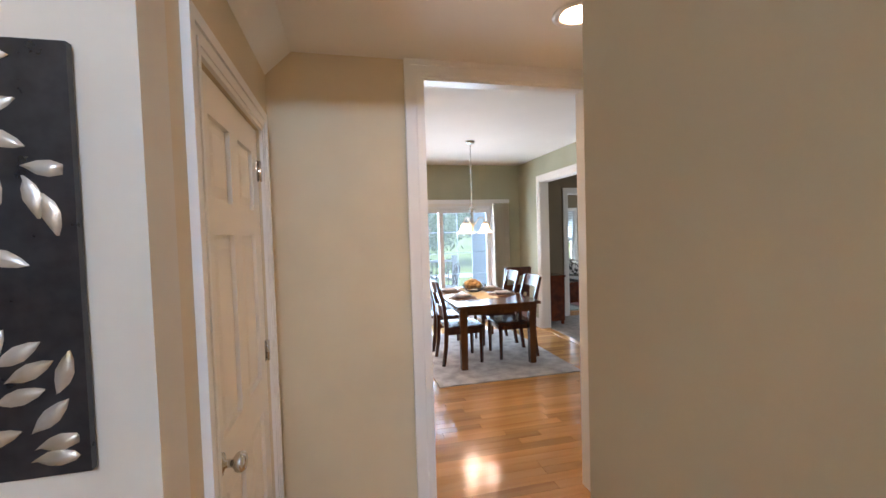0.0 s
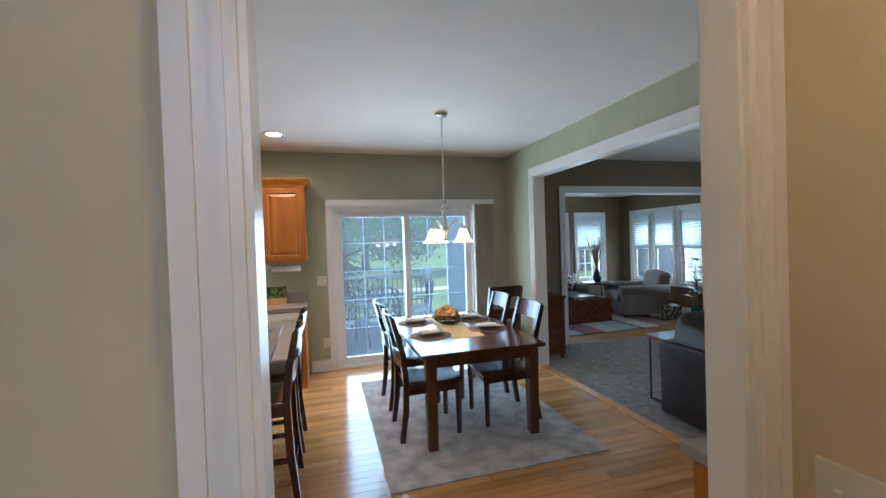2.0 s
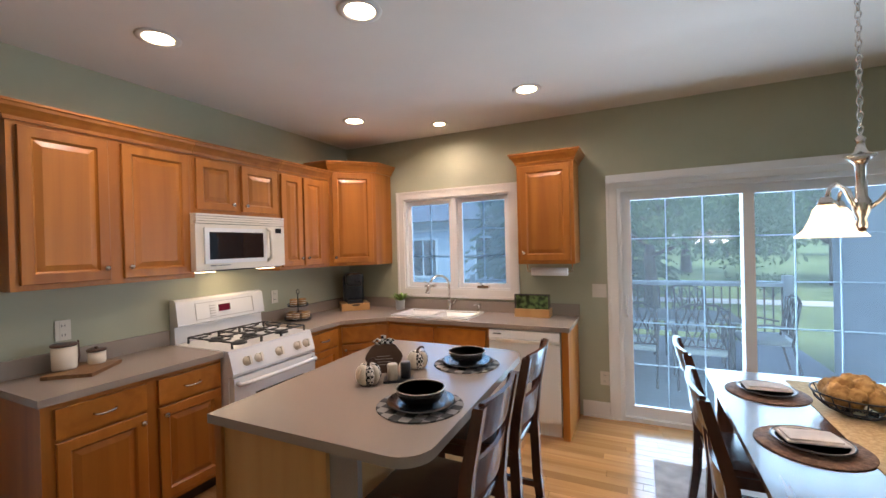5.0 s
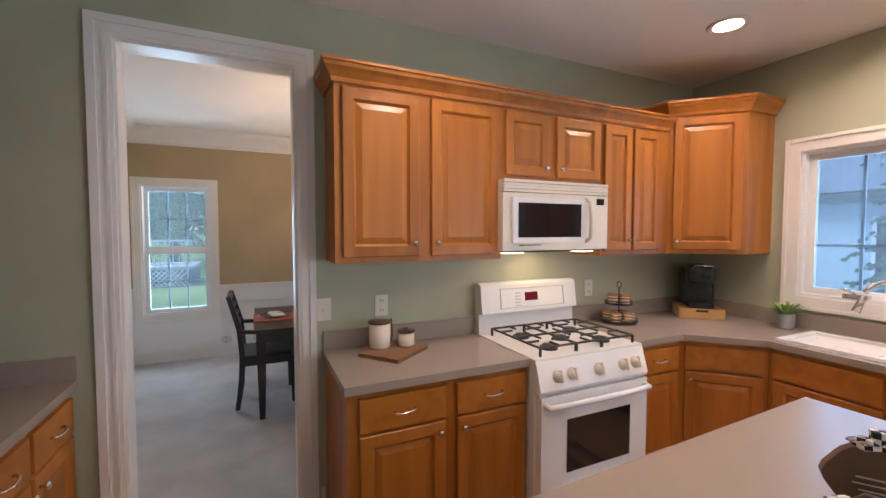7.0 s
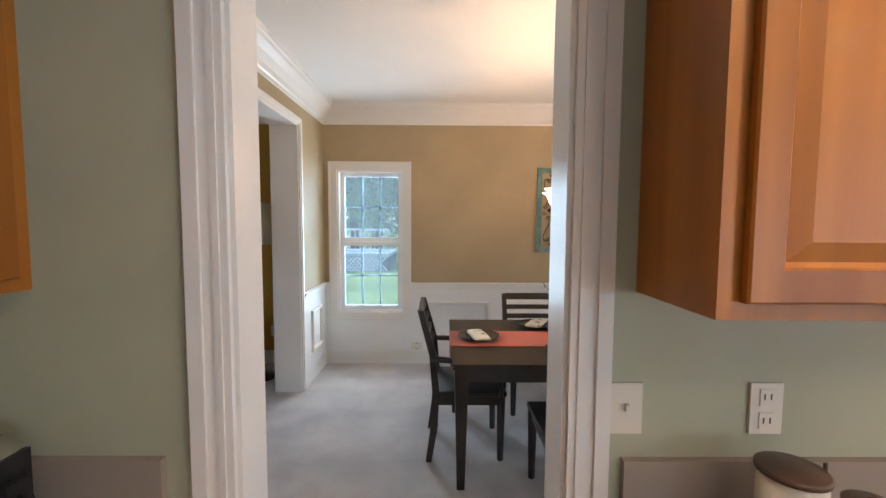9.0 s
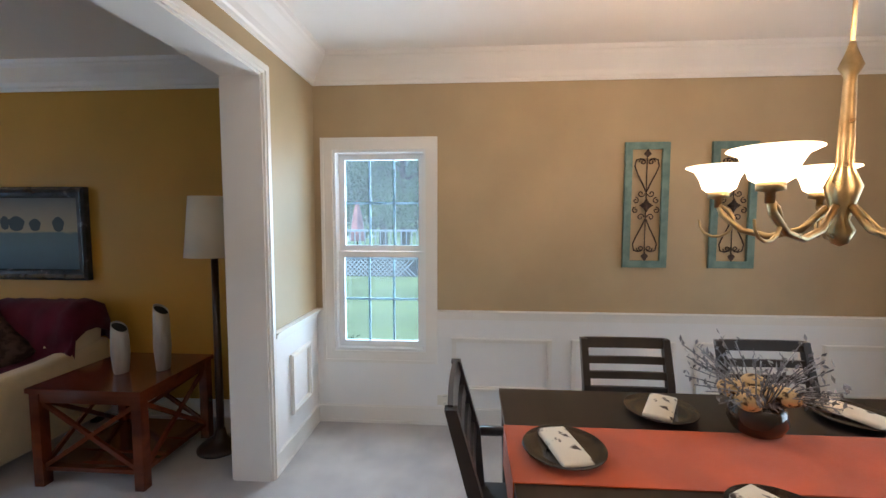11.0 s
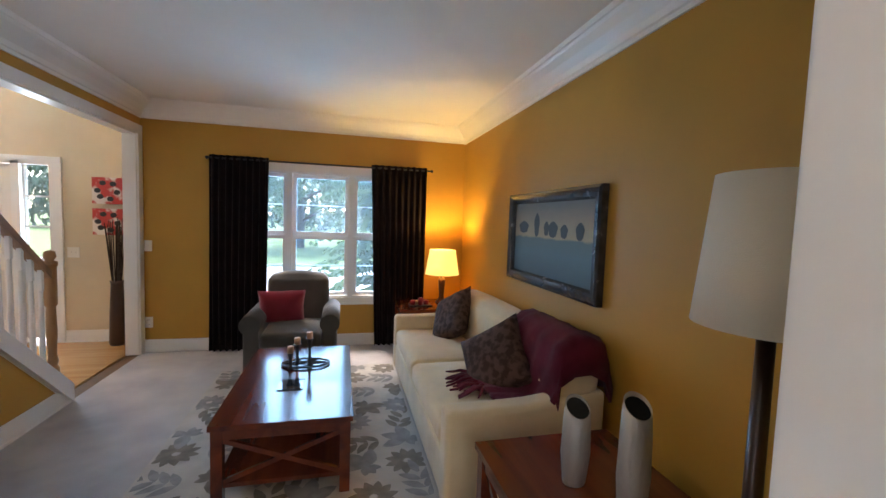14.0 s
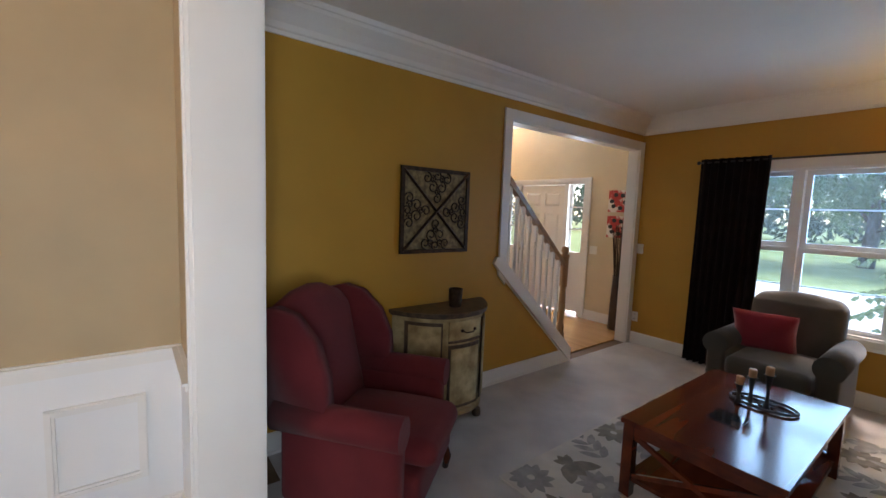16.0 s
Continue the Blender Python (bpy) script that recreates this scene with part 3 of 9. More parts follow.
for a, b in ((3.03, 3.78), (3.925, 4.675), (4.82, 5.57), (5.7, 6.3)):
    panel_mould("trim_wall_panel", 'x', DW + 0.006, 1, a, b)
panel_mould("trim_wall_panel", 'y', DS + 0.006, 1, -5.24, -4.92)
panel_mould("trim_wall_panel", 'x', WD - 0.006, -1, 2.12, 2.47)

M_VINYL = paint("white_vinyl", (0.80, 0.80, 0.79), 0.35, 0.02, 0.01)
M_GRILLE = paint("pale_grey_grille", (0.72, 0.75, 0.77), 0.5, 0.02, 0.01)
M_SHADE = mottled("white_cellular_shade", (0.75, 0.76, 0.76), (0.82, 0.83, 0.83), 40, 0.8, stretch=(0.1, 0.1, 3))
sh_t = M_SHADE.node_tree
sh_l = sh_t.nodes.new("ShaderNodeBsdfTranslucent")
sh_l.inputs[0].default_value = (0.86, 0.93, 0.97, 1)
sh_m = sh_t.nodes.new("ShaderNodeMixShader")
sh_m.inputs[0].default_value = 0.62
sh_t.links.new(sh_t.nodes["Principled BSDF"].outputs[0], sh_m.inputs[1])
sh_t.links.new(sh_l.outputs[0], sh_m.inputs[2])
sh_t.links.new(sh_m.outputs[0], sh_t.nodes["Material Output"].inputs["Surface"])


def window(name, at, turn, w, h, cols=3, rows=2, sashes=2, case=0.085, depth=0.15, shade=0.0, columns=1, crank=False, splits=None, glass=None):
    """A window in local axes: x along the wall, y outwards, z up. sashes stacked (2) or side by side (columns)."""
    win = thing(name, "", "window", at=at, turn=turn, kind="structure")
    bm = bmesh.new()
    for t, u0, u1 in ((0.016, 0, case), (0.024, case - 0.02, case + 0.003)):
        box(bm, -u1, -t, -u1, -u0, 0, h + u1)
        box(bm, w + u0, -t, -u1, w + u1, 0, h + u1)
        box(bm, -u0, -t, h + u0, w + u0, 0, h + u1)
        box(bm, -u0, -t, -u1, w + u0, 0, -u0)
    part("window_casing", bm, M_WHITE, win, bevel=0.003, segments=1)
    bm = bmesh.new()
    for r in ((0, 0, 0, 0.02, depth, h), (w - 0.02, 0, 0, w, depth, h), (0.02, 0, h - 0.02, w - 0.02, depth, h), (0.02, 0, 0, w - 0.02, depth, 0.02)):
        box(bm, *r)
    part("window_frame", bm, M_VINYL, win)
    cw = (w - 0.04) / columns
    cuts = [0.02] + list(splits or [0.02 + c * cw for c in range(1, columns)]) + [w - 0.02]
    columns = len(cuts) - 1
    for c in range(columns):
        x0, x1 = cuts[c], cuts[c + 1]
        if columns > 1 and c:
            part("mullion", _one(x0 - 0.03, 0.0, 0.02, x0 + 0.03, depth, h - 0.02), M_VINYL, win, bevel=0.003)
        if columns > 1:
            x0, x1 = x0 + (0.03 if c else 0), x1 - (0.03 if c < columns - 1 else 0)
        sh = (h - 0.04) / sashes
        for s in range(sashes):
            z0, z1 = 0.02 + s * sh, 0.02 + (s + 1) * sh
            y0 = 0.05 + (0.035 if s else 0)
            e = 0.045
            bm = bmesh.new()
            for r in ((x0, y0, z0, x0 + e, y0 + 0.033, z1), (x1 - e, y0, z0, x1, y0 + 0.033, z1), (x0 + e, y0, z1 - e, x1 - e, y0 + 0.033, z1), (x0 + e, y0, z0, x1 - e, y0 + 0.033, z0 + e)):
                box(bm, *r)
            sash = part("sash", bm, M_VINYL, win, bevel=0.004, segments=1)
            bm = bmesh.new()
            box(bm, x0 + e - 0.004, y0 + 0.012, z0 + e - 0.004, x1 - e + 0.004, y0 + 0.016, z1 - e + 0.004)
            pane = part("pane", bm, glass or M_GLASS, sash)
            pane.visible_shadow = False
            bm = bmesh.new()
            for k in range(1, cols):
                x = x0 + e + (x1 - x0 - 2 * e) * k / cols
                box(bm, x - 0.008, y0 + 0.017, z0 + e, x + 0.008, y0 + 0.025, z1 - e)
            for k in range(1, rows):
                z = z0 + e + (z1 - z0 - 2 * e) * k / rows
                box(bm, x0 + e, y0 + 0.018, z - 0.008, x1 - e, y0 + 0.024, z + 0.008)
            part("grille", bm, M_GRILLE, sash)
            if crank:
                bm = bmesh.new()
                xm = (x0 + x1) / 2
                box(bm, xm - 0.06, 0.0, z0 - 0.005, xm + 0.06, 0.05, z0 + 0.025)
                tube(bm, [(xm, 0.02, z0 + 0.02), (xm - 0.02, -0.02, z0 + 0.05), (xm - 0.05, -0.03, z0 + 0.06)], 0.008)
                part("crank_handle", bm, M_CHROME, win)
    if shade:
        bm = bmesh.new()
        n = 16
        for k in range(n):
            z1 = h - 0.02 - shade * k / n
            z0 = z1 - shade / n
            prism(bm, [(0.020, z0), (0.032, (z0 + z1) / 2), (0.020, z1), (0.034, z1), (0.046, (z0 + z1) / 2), (0.034, z0)], 'x', 0.03, w - 0.03)
        box(bm, 0.025, 0.015, h - shade - 0.045, w - 0.025, 0.048, h - shade - 0.02)
        part("cellular_shade", bm, M_SHADE, win, "white pleated cellular shade drawn half down")
    return win


def _one(*r):
    bm = bmesh.new()
    box(bm, *r)
    return bm


window("window_kitchen", (KW[0], NY, KW[2]), 0, KW[1] - KW[0], KW[3] - KW[2], cols=2, rows=3, sashes=1, columns=2, crank=True, glass=M_SCREENED)
window("window_dining", (DW, DWI[0], DWI[2]), 90, DWI[1] - DWI[0], DWI[3] - DWI[2], cols=3, rows=2, glass=M_DINGLASS)
window("window_dining_rear", (DNW[0], 6.45, DNW[2]), 0, DNW[1] - DNW[0], DNW[3] - DNW[2], cols=3, rows=2, columns=2)
window("window_living", (LW[1], LS, LW[2]), 180, LW[1] - LW[0], LW[3] - LW[2], cols=1, rows=2, splits=(0.49, 1.21), glass=M_LIVGLASS)
for k, (a, b) in enumerate(SUNW):
    window("window_sunroom_north", (a, SN, 0.60), 0, b - a, 1.5, shade=0.72, cols=3, rows=2, case=0.06)
for k, (a, b) in enumerate(SUNE):
    window("window_sunroom_east", (SX, b, 0.60), -90, b - a, 1.5, shade=0.72, cols=3, rows=2, case=0.06)
window("window_foyer", (TW[1], FS, TW[2]), 180, TW[1] - TW[0], TW[3] - TW[2], cols=4, rows=1, sashes=1, case=0.05)
window("window_family", (8.25, FWI[1], FWI[2]), -90, FWI[1] - FWI[0], FWI[3] - FWI[2], columns=2, case=0.06)
window("window_sunroom_west", (3.62, 7.25, 0.6), 90, 0.8, 1.5, case=0.06, depth=0.18)

# sliding patio door
slider = thing("door_patio", "white vinyl sliding patio door with grilles in glass", "door", at=(SL[0], NY, 0), kind="structure")
w, h = SL[1] - SL[0], SL[3]
bm = bmesh.new()
for t, u0, u1 in ((0.016, 0, 0.085), (0.024, 0.065, 0.088)):
    box(bm, -u1, -t, 0, -u0, 0, h + u1)
    box(bm, w + u0, -t, 0, w + u1, 0, h + u1)
    box(bm, -u0, -t, h + u0, w + u0, 0, h + u1)
part("door_casing", bm, M_WHITE, slider, bevel=0.003, segments=1)
boxes("door_frame", M_VINYL, [(0, 0, 0, 0.035, 0.16, h), (w - 0.035, 0, 0, w, 0.16, h), (0.035, 0, h - 0.035, w - 0.035, 0.16, h), (0.035, 0, -0.02, w - 0.035, 0.16, 0.035)], slider)
for k, (x0, x1, y0) in enumerate(((0.035, w / 2 + 0.04, 0.04), (w / 2 - 0.04, w - 0.035, 0.09))):
    e = 0.075
    leaf = boxes("door_leaf", M_VINYL, [(x0, y0, 0.035, x0 + e, y0 + 0.04, h - 0.035), (x1 - e, y0, 0.035, x1, y0 + 0.04, h - 0.035),
                 (x0 + e, y0, h - 0.035 - e, x1 - e, y0 + 0.04, h - 0.035), (x0 + e, y0, 0.035, x1 - e, y0 + 0.04, 0.035 + e + 0.02)], slider, bevel=0.004, segments=1)
    pane = boxes("pane", M_PATIOGLASS, [(x0 + e - 0.004, y0 + 0.016, 0.12, x1 - e + 0.004, y0 + 0.02, h - 0.105)], leaf)
    pane.visible_shadow = False
    rows = [(x0 + e + (x1 - x0 - 2 * e) * q / 3 - 0.005, y0 + 0.021, 0.13, x0 + e + (x1 - x0 - 2 * e) * q / 3 + 0.005, y0 + 0.028, h - 0.11) for q in (1, 2)]
    rows += [(x0 + e, y0 + 0.022, z - 0.005, x1 - e, y0 + 0.027, z + 0.005) for z in (0.50, 0.87, 1.24, 1.61)]
    boxes("grille", M_GRILLE, rows, leaf)
    if k == 0:
        bm = bmesh.new()
        tube(bm, [(x0 + 0.035, y0, 0.92), (x0 + 0.035, y0 - 0.04, 0.95), (x0 + 0.035, y0 - 0.045, 1.06), (x0 + 0.035, y0, 1.10)], 0.011)
        part("door_pull", bm, M_VINYL, leaf)
blind = thing("vertical_blind", "cream vertical blind drawn aside under a white headrail", "blind", at=(0, 0, 0))
boxes("headrail", M_VINYL, [(0.98, NY - 0.104, 2.13, 3.235, NY - 0.025, 2.161), (0.98, NY - 0.115, 2.10, 3.235, NY - 0.104, 2.165)], blind, bevel=0.004)
M_VANE = mottled("cream_vane", (0.62, 0.58, 0.48), (0.70, 0.66, 0.55), 30, 0.6, stretch=(1, 1, 0.1))
for k in range(12):
    x = 2.945 + k * 0.025
    boxes("vane", M_VANE, [(x, NY - 0.112, 0.05, x + 0.004, NY - 0.03, 2.10)], blind)


# panelled doors
def six_panel_door(name, at, turn, w, h, label, knob_left=True, hinges=True, dead=False):
    """Local axes: x along the leaf, y into the wall, z up."""
    d = thing(name, label, "door", at=at, turn=turn, kind="structure")
    st, mid = 0.11, 0.10
    pw = (w - 2 * st - mid) / 2
    zs = [(0.24, 0.86), (1.00, 1.60), (1.70, h - 0.11)]
    rows = [(0, 0, 0.01, st, 0.035, h), (w - st, 0, 0.01, w, 0.035, h), (st + pw, 0, 0.01, st + pw + mid, 0.035, h)]
    for z0, z1 in ((0.01, zs[0][0]), (zs[0][1], zs[1][0]), (zs[1][1], zs[2][0]), (zs[2][1], h)):
        rows += [(st, 0, z0, st + pw, 0.035, z1), (st + pw + mid, 0, z0, w - st, 0.035, z1)]
    boxes("leaf", M_DOORW, rows, d)
    for z0, z1 in zs:
        for x0 in (st, st + pw + mid):
            bm = bmesh.new()
            prism(bm, [(x0, z0), (x0 + pw, z0), (x0 + pw, z1), (x0, z1)], 'y', 0.016, 0.03)
            vs = [bm.verts.new(v) for v in ((x0 + 0.012, 0.016, z0 + 0.012), (x0 + pw - 0.012, 0.016, z0 + 0.012), (x0 + pw - 0.012, 0.016, z1 - 0.012), (x0 + 0.012, 0.016, z1 - 0.012),
                                            (x0 + 0.045, 0.004, z0 + 0.045), (x0 + pw - 0.045, 0.004, z0 + 0.045), (x0 + pw - 0.045, 0.004, z1 - 0.045), (x0 + 0.045, 0.004, z1 - 0.045))]
            for f in ((0, 1, 5, 4), (1, 2, 6, 5), (2, 3, 7, 6), (3, 0, 4, 7), (4, 5, 6, 7)):
                bm.faces.new([vs[i] for i in f])
            part("panel", bm, M_DOORW, d)
    kx = 0.07 if knob_left else w - 0.07
    def rose(z, rows_, nm):
        bm = bmesh.new()
        vs = lathe(bm, rows_, 20)
        bmesh.ops.transform(bm, matrix=pose(kx, 0, z, 90, 0, 0), verts=vs)
        part(nm, bm, M_CHROME, d)
    rose(0.95, [(0.0, 0.0), (0.032, 0.0), (0.032, 0.006), (0.012, 0.012), (0.011, 0.03), (0.026, 0.042), (0.029, 0.055), (0.022, 0.066), (0.0, 0.068)], "door_knob")
    if dead:
        rose(1.10, [(0.0, 0.0), (0.03, 0.0), (0.028, 0.014), (0.018, 0.02), (0.0, 0.021)], "deadbolt")
    if hinges:
        hx = w if knob_left else 0.0
        for z in (0.22, 1.09, 1.88):
            bm = bmesh.new()
            cyl(bm, (hx, -0.008, z - 0.045), (hx, -0.008, z + 0.045), 0.008, n=10)
            box(bm, hx - 0.03, -0.002, z - 0.045, hx + 0.012, 0.001, z + 0.045)
            part("hinge", bm, M_CHROME, d)
    return d


# closet door in the west wall (its face looks east), garage door in the east wall
six_panel_door("door_closet", (0.055, LD[0] + 0.004, 0), 90, LD[1] - LD[0] - 0.008, LD[2] - 0.006, "white six-panel closet door, shut, with a nickel knob")
six_panel_door("door_garage", (1.915, RD[1] - 0.004, 0), -90, RD[1] - RD[0] - 0.008, RD[2] - 0.006, "white panelled garage door, shut, with knob and deadbolt", hinges=False, dead=True)
sensor = thing("door_sensor", "small grey alarm contact above a white door", "alarm sensor")
boxes("sensor_body", plain("sensor_grey", (0.45, 0.42, 0.38), 0.5), [(1.845, 1.60, 2.035, 1.876, 1.64, 2.07), (1.855, 1.61, 1.995, 1.876, 1.627, 2.04)], sensor, bevel=0.004)

# front door with sidelights, seen through the stair opening
front = thing("door_front", "white panelled front door with glazed sidelights", "door", at=(0, 0, 0), kind="structure")
for x0, x1 in ((FD[0], FD[0] + 0.06), (-0.33, -0.25), (0.67, 0.75), (FD[1] - 0.06, FD[1])):
    boxes("post", M_WHITE, [(x0, FS - 0.12, 0, x1, FS + 0.01, FD[2])], front)
boxes("head", M_WHITE, [(FD[0] + 0.06, FS - 0.12, 2.07, FD[1] - 0.06, FS + 0.01, FD[2])], front)
for x0, x1 in ((FD[0] + 0.06, -0.33), (0.75, FD[1] - 0.06)):
    boxes("sidelight_panel", M_WHITE, [(x0, FS - 0.08, 0.05, x1, FS - 0.04, 1.0)], front)
    p = boxes("pane", M_GLASS, [(x0, FS - 0.07, 1.0, x1, FS - 0.066, 2.07)], front)
    p.visible_shadow = False
    boxes("grille", M_WHITE, [(x0, FS - 0.075, z - 0.01, x1, FS - 0.06, z + 0.01) for z in (1.36, 1.71)], front)
casing("trim_front_door", 'y', FS, 1, *FD, w=0.06)
six_panel_door("door_front_leaf", (0.67, FS - 0.03, 0.01), 180, 0.92, 2.05, "white six-panel front door leaf, shut", hinges=False)

# ---- kitchen ----
def raised_door(parent, x0, x1, z0, z1, mat=None, knob=None, name="cabinet_door", y=-0.02):
    """A raised-panel door or drawer front in local axes, its back at y = 0."""
    mat = mat or M_MAPLE
    fr = 0.058 if (z1 - z0) > 0.25 else 0.0
    d = None
    if fr:
        bm = bmesh.new()
        loops = []
        for u, yy in ((0.003, 0.0), (0.0, -0.003), (0.0, y + 0.004), (0.004, y), (fr - 0.004, y), (fr, y + 0.005), (fr, 0.0)):
            loops.append([bm.verts.new(v) for v in ((x0 + u, yy, z0 + u), (x1 - u, yy, z0 + u), (x1 - u, yy, z1 - u), (x0 + u, yy, z1 - u))])
        for la, lb in zip(loops, loops[1:]):
            for i in range(4):
                j = (i + 1) % 4
                bm.faces.new((la[i], la[j], lb[j], lb[i]))
        d = part(name, bm, mat, parent)
        bm = bmesh.new()
        a, b, c, e = x0 + fr, x1 - fr, z0 + fr, z1 - fr
        k, q = 0.008, 0.04
        vs = [bm.verts.new(v) for v in ((a, y + 0.006, c), (b, y + 0.006, c), (b, y + 0.006, e), (a, y + 0.006, e),
                                        (a + k, y + 0.013, c + k), (b - k, y + 0.013, c + k), (b - k, y + 0.013, e - k), (a + k, y + 0.013, e - k),
                                        (a + q, y + 0.003, c + q), (b - q, y + 0.003, c + q), (b - q, y + 0.003, e - q), (a + q, y + 0.003, e - q))]
        for o in (0, 4):
            for i in range(4):
                j = (i + 1) % 4
                bm.faces.new((vs[o + i], vs[o + j], vs[o + 4 + j], vs[o + 4 + i]))
        bm.faces.new(vs[8:12])
        part("raised_panel", bm, mat, d)
    else:
        d = boxes(name, M_MAPLEH, [(x0, y, z0, x1, 0, z1)], parent, bevel=0.006, segments=2)
    if knob == "pull":
        xm, zm = (x0 + x1) / 2, (z0 + z1) / 2
        bm = bmesh.new()
        tube(bm, [(xm - 0.05, y, zm), (xm - 0.045, y - 0.02, zm - 0.004), (xm - 0.02, y - 0.028, zm - 0.006), (xm + 0.02, y - 0.028, zm - 0.004), (xm + 0.045, y - 0.02, zm), (xm + 0.05, y, zm)], 0.006, 8)
        part("drawer_pull", bm, M_CHROME, d, "nickel bow handle")
    elif knob:
        kx, kz = knob
        bm = bmesh.new()
        vs = lathe(bm, [(0.0, 0.0), (0.007, 0.0), (0.006, 0.012), (0.014, 0.018), (0.016, 0.025), (0.011, 0.031), (0.0, 0.033)], 14)
        bmesh.ops.transform(bm, matrix=pose(kx, y, kz, 90, 0, 0), verts=vs)
        part("knob", bm, M_CHROME, d, "round nickel knob")
    return d


def crown_run(parent, w, depth, z, ret=(True, True), h=0.095):
    """Cabinet crown along the front and returns."""
    prof = [(0.0, 0.0), (0.012, 0.0), (0.016, 0.02), (0.034, 0.045), (0.05, 0.062), (0.055, 0.078), (0.062, 0.082), (0.062, h), (0.0, h)]
    bm = bmesh.new()
    el, er = (1 if ret[0] else 0), (1 if ret[1] else 0)
    path = ([(0, depth)] if ret[0] else []) + [(0, 0), (w, 0)] + ([(w, depth)] if ret[1] else [])
    rings = []
    for (x, y) in path:
        ring = []
        for u, v in prof:
            dx = -u * el if x == 0 else u * er
            dy = 0 if y else -u
            ring.append(bm.verts.new((x + dx, y + dy, z + v)))
        rings.append(ring)
    n = len(prof)
    for a, b in zip(rings, rings[1:]):
        for i in range(n):
            bm.faces.new((a[i], a[(i + 1) % n], b[(i + 1) % n], b[i]))
    bm.faces.new(rings[0])
    bm.faces.new(rings[-1])
    part("crown", bm, M_MAPLEH, parent)


def wall_cabinet(at, turn, w, z0, z1, depth, doors, label, ret=(True, True), knob_z=0.07, crown_on=True):
    c = thing("wall_cabinet", label, "cabinet", "kitchen wall cabinets", at=at, turn=turn)
    boxes("body", M_MAPLE, [(0, 0, z0, w, depth, z1)], c, bevel=0.002, segments=1)
    for x0, x1, k in doors:
        raised_door(c, x0, x1, z0 + 0.03, z1 - 0.025, knob=((x1 - 0.03 if k > 0 else x0 + 0.03), z0 + 0.03 + knob_z))
    if crown_on:
        crown_run(c, w, depth, z1 - 0.005, ret)
    return c


UF = -1.64
wall_cabinet((UF, 3.682, 0), 90, 0.953, 1.41, 2.295, UF - WK, [(0.036, 0.436, 1), (0.506, 0.925, -1)], "honey maple double-door wall cabinet with raised panels", (True, False))
wall_cabinet((UF, 4.637, 0), 90, 0.77, 1.872, 2.295, UF - WK, [(0.018, 0.332, 1), (0.394, 0.747, -1)], "short honey maple wall cabinet above the microwave", (False, False), 0.05)
wall_cabinet((UF, 5.409, 0), 90, 0.655, 1.41, 2.295, UF - WK, [(0.021, 0.268, 1), (0.291, 0.553, -1)], "narrow honey maple double-door wall cabinet with knobs", (False, False))
wall_cabinet((0.25, 6.385, 0), 0, 0.49, 1.41, 2.30, NY - 6.385, [(0.03, 0.46, -1)], "single honey maple wall cabinet beside the window", (True, True))
wall_cabinet((-0.45, 2.315, 0), 180, 1.46, 1.41, 2.295, 0.305, [(0.04, 0.50, 1), (0.52, 0.96, -1), (0.98, 1.42, -1)], "honey maple wall cabinet over the toaster counter", (False, True))
# diagonal corner cabinet, taller than its neighbours
cc = thing("corner_wall_cabinet", "tall diagonal honey maple corner cabinet with crown", "cabinet", "kitchen wall cabinets")
bm = bmesh.new()
prism(bm, [(WK, 6.066), (-1.639, 6.066), (-1.30, 6.405), (-1.30, NY), (WK, NY)], 'z', 1.41, 2.40)
part("body", bm, M_MAPLE, cc, bevel=0.002, segments=1)
bm = bmesh.new()
prev = None
for u, v in [(0.0, 0.0), (0.014, 0.0), (0.018, 0.02), (0.036, 0.048), (0.052, 0.064), (0.058, 0.08), (0.066, 0.084), (0.066, 0.10), (0.0, 0.10)]:
    k = u * 0.414
    ring = [bm.verts.new((x, y, 2.393 + v)) for x, y in ((WK, 6.066 - u), (-1.639 + k, 6.066 - u), (-1.30 + u, 6.405 - k), (-1.30 + u, NY))]
    if prev:
        for i in range(3):
            bm.faces.new((prev[i], prev[i + 1], ring[i + 1], ring[i]))
    prev = ring
bm.faces.new([bm.verts.new((x, y, 2.492)) for x, y in ((WK, 6.016), (-1.614, 6.016), (-1.25, 6.38), (-1.25, NY), (WK, NY))])
part("crown", bm, M_MAPLEH, cc)
hold = new("door_mount")
hold.parent = cc
hold.matrix_local = pose(-1.639, 6.066, 0, 0, 0, 45)
d = raised_door(cc, 0.03, 0.448, 1.44, 2.375, knob=(0.055, 1.50))
d.matrix_local = pose(-1.639, 6.066, 0, 0, 0, 45)
bpy.data.objects.remove(hold)


def base_cabinet(at, turn, w, depth, fronts, label, h=0.875):
    """fronts: x0, x1, style: 'dd' drawer over door, 'f' false front over door."""
    c = thing("base_cabinet", label, "cabinet", "kitchen base cabinets", at=at, turn=turn)
    boxes("body", M_MAPLE, [(0, 0, 0.10, w, depth, h)], c, bevel=0.002, segments=1)
    # set-back base strip, coloured much darker than the maple body
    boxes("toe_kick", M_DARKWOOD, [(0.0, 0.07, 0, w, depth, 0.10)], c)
    for x0, x1, style, side in fronts:
        if style == 'b':
            for z0, z1 in ((h - 0.175, h - 0.03), (0.42, h - 0.195), (0.13, 0.40)):
                raised_door(c, x0, x1, z0, z1, knob="pull", name="drawer_front")
            continue
        raised_door(c, x0, x1, h - 0.175, h - 0.03, knob="pull" if style == 'd' else None, name="drawer_front")
        raised_door(c, x0, x1, 0.13, h - 0.195, knob=((x1 - 0.03 if side > 0 else x0 + 0.03), h - 0.24))
    return c


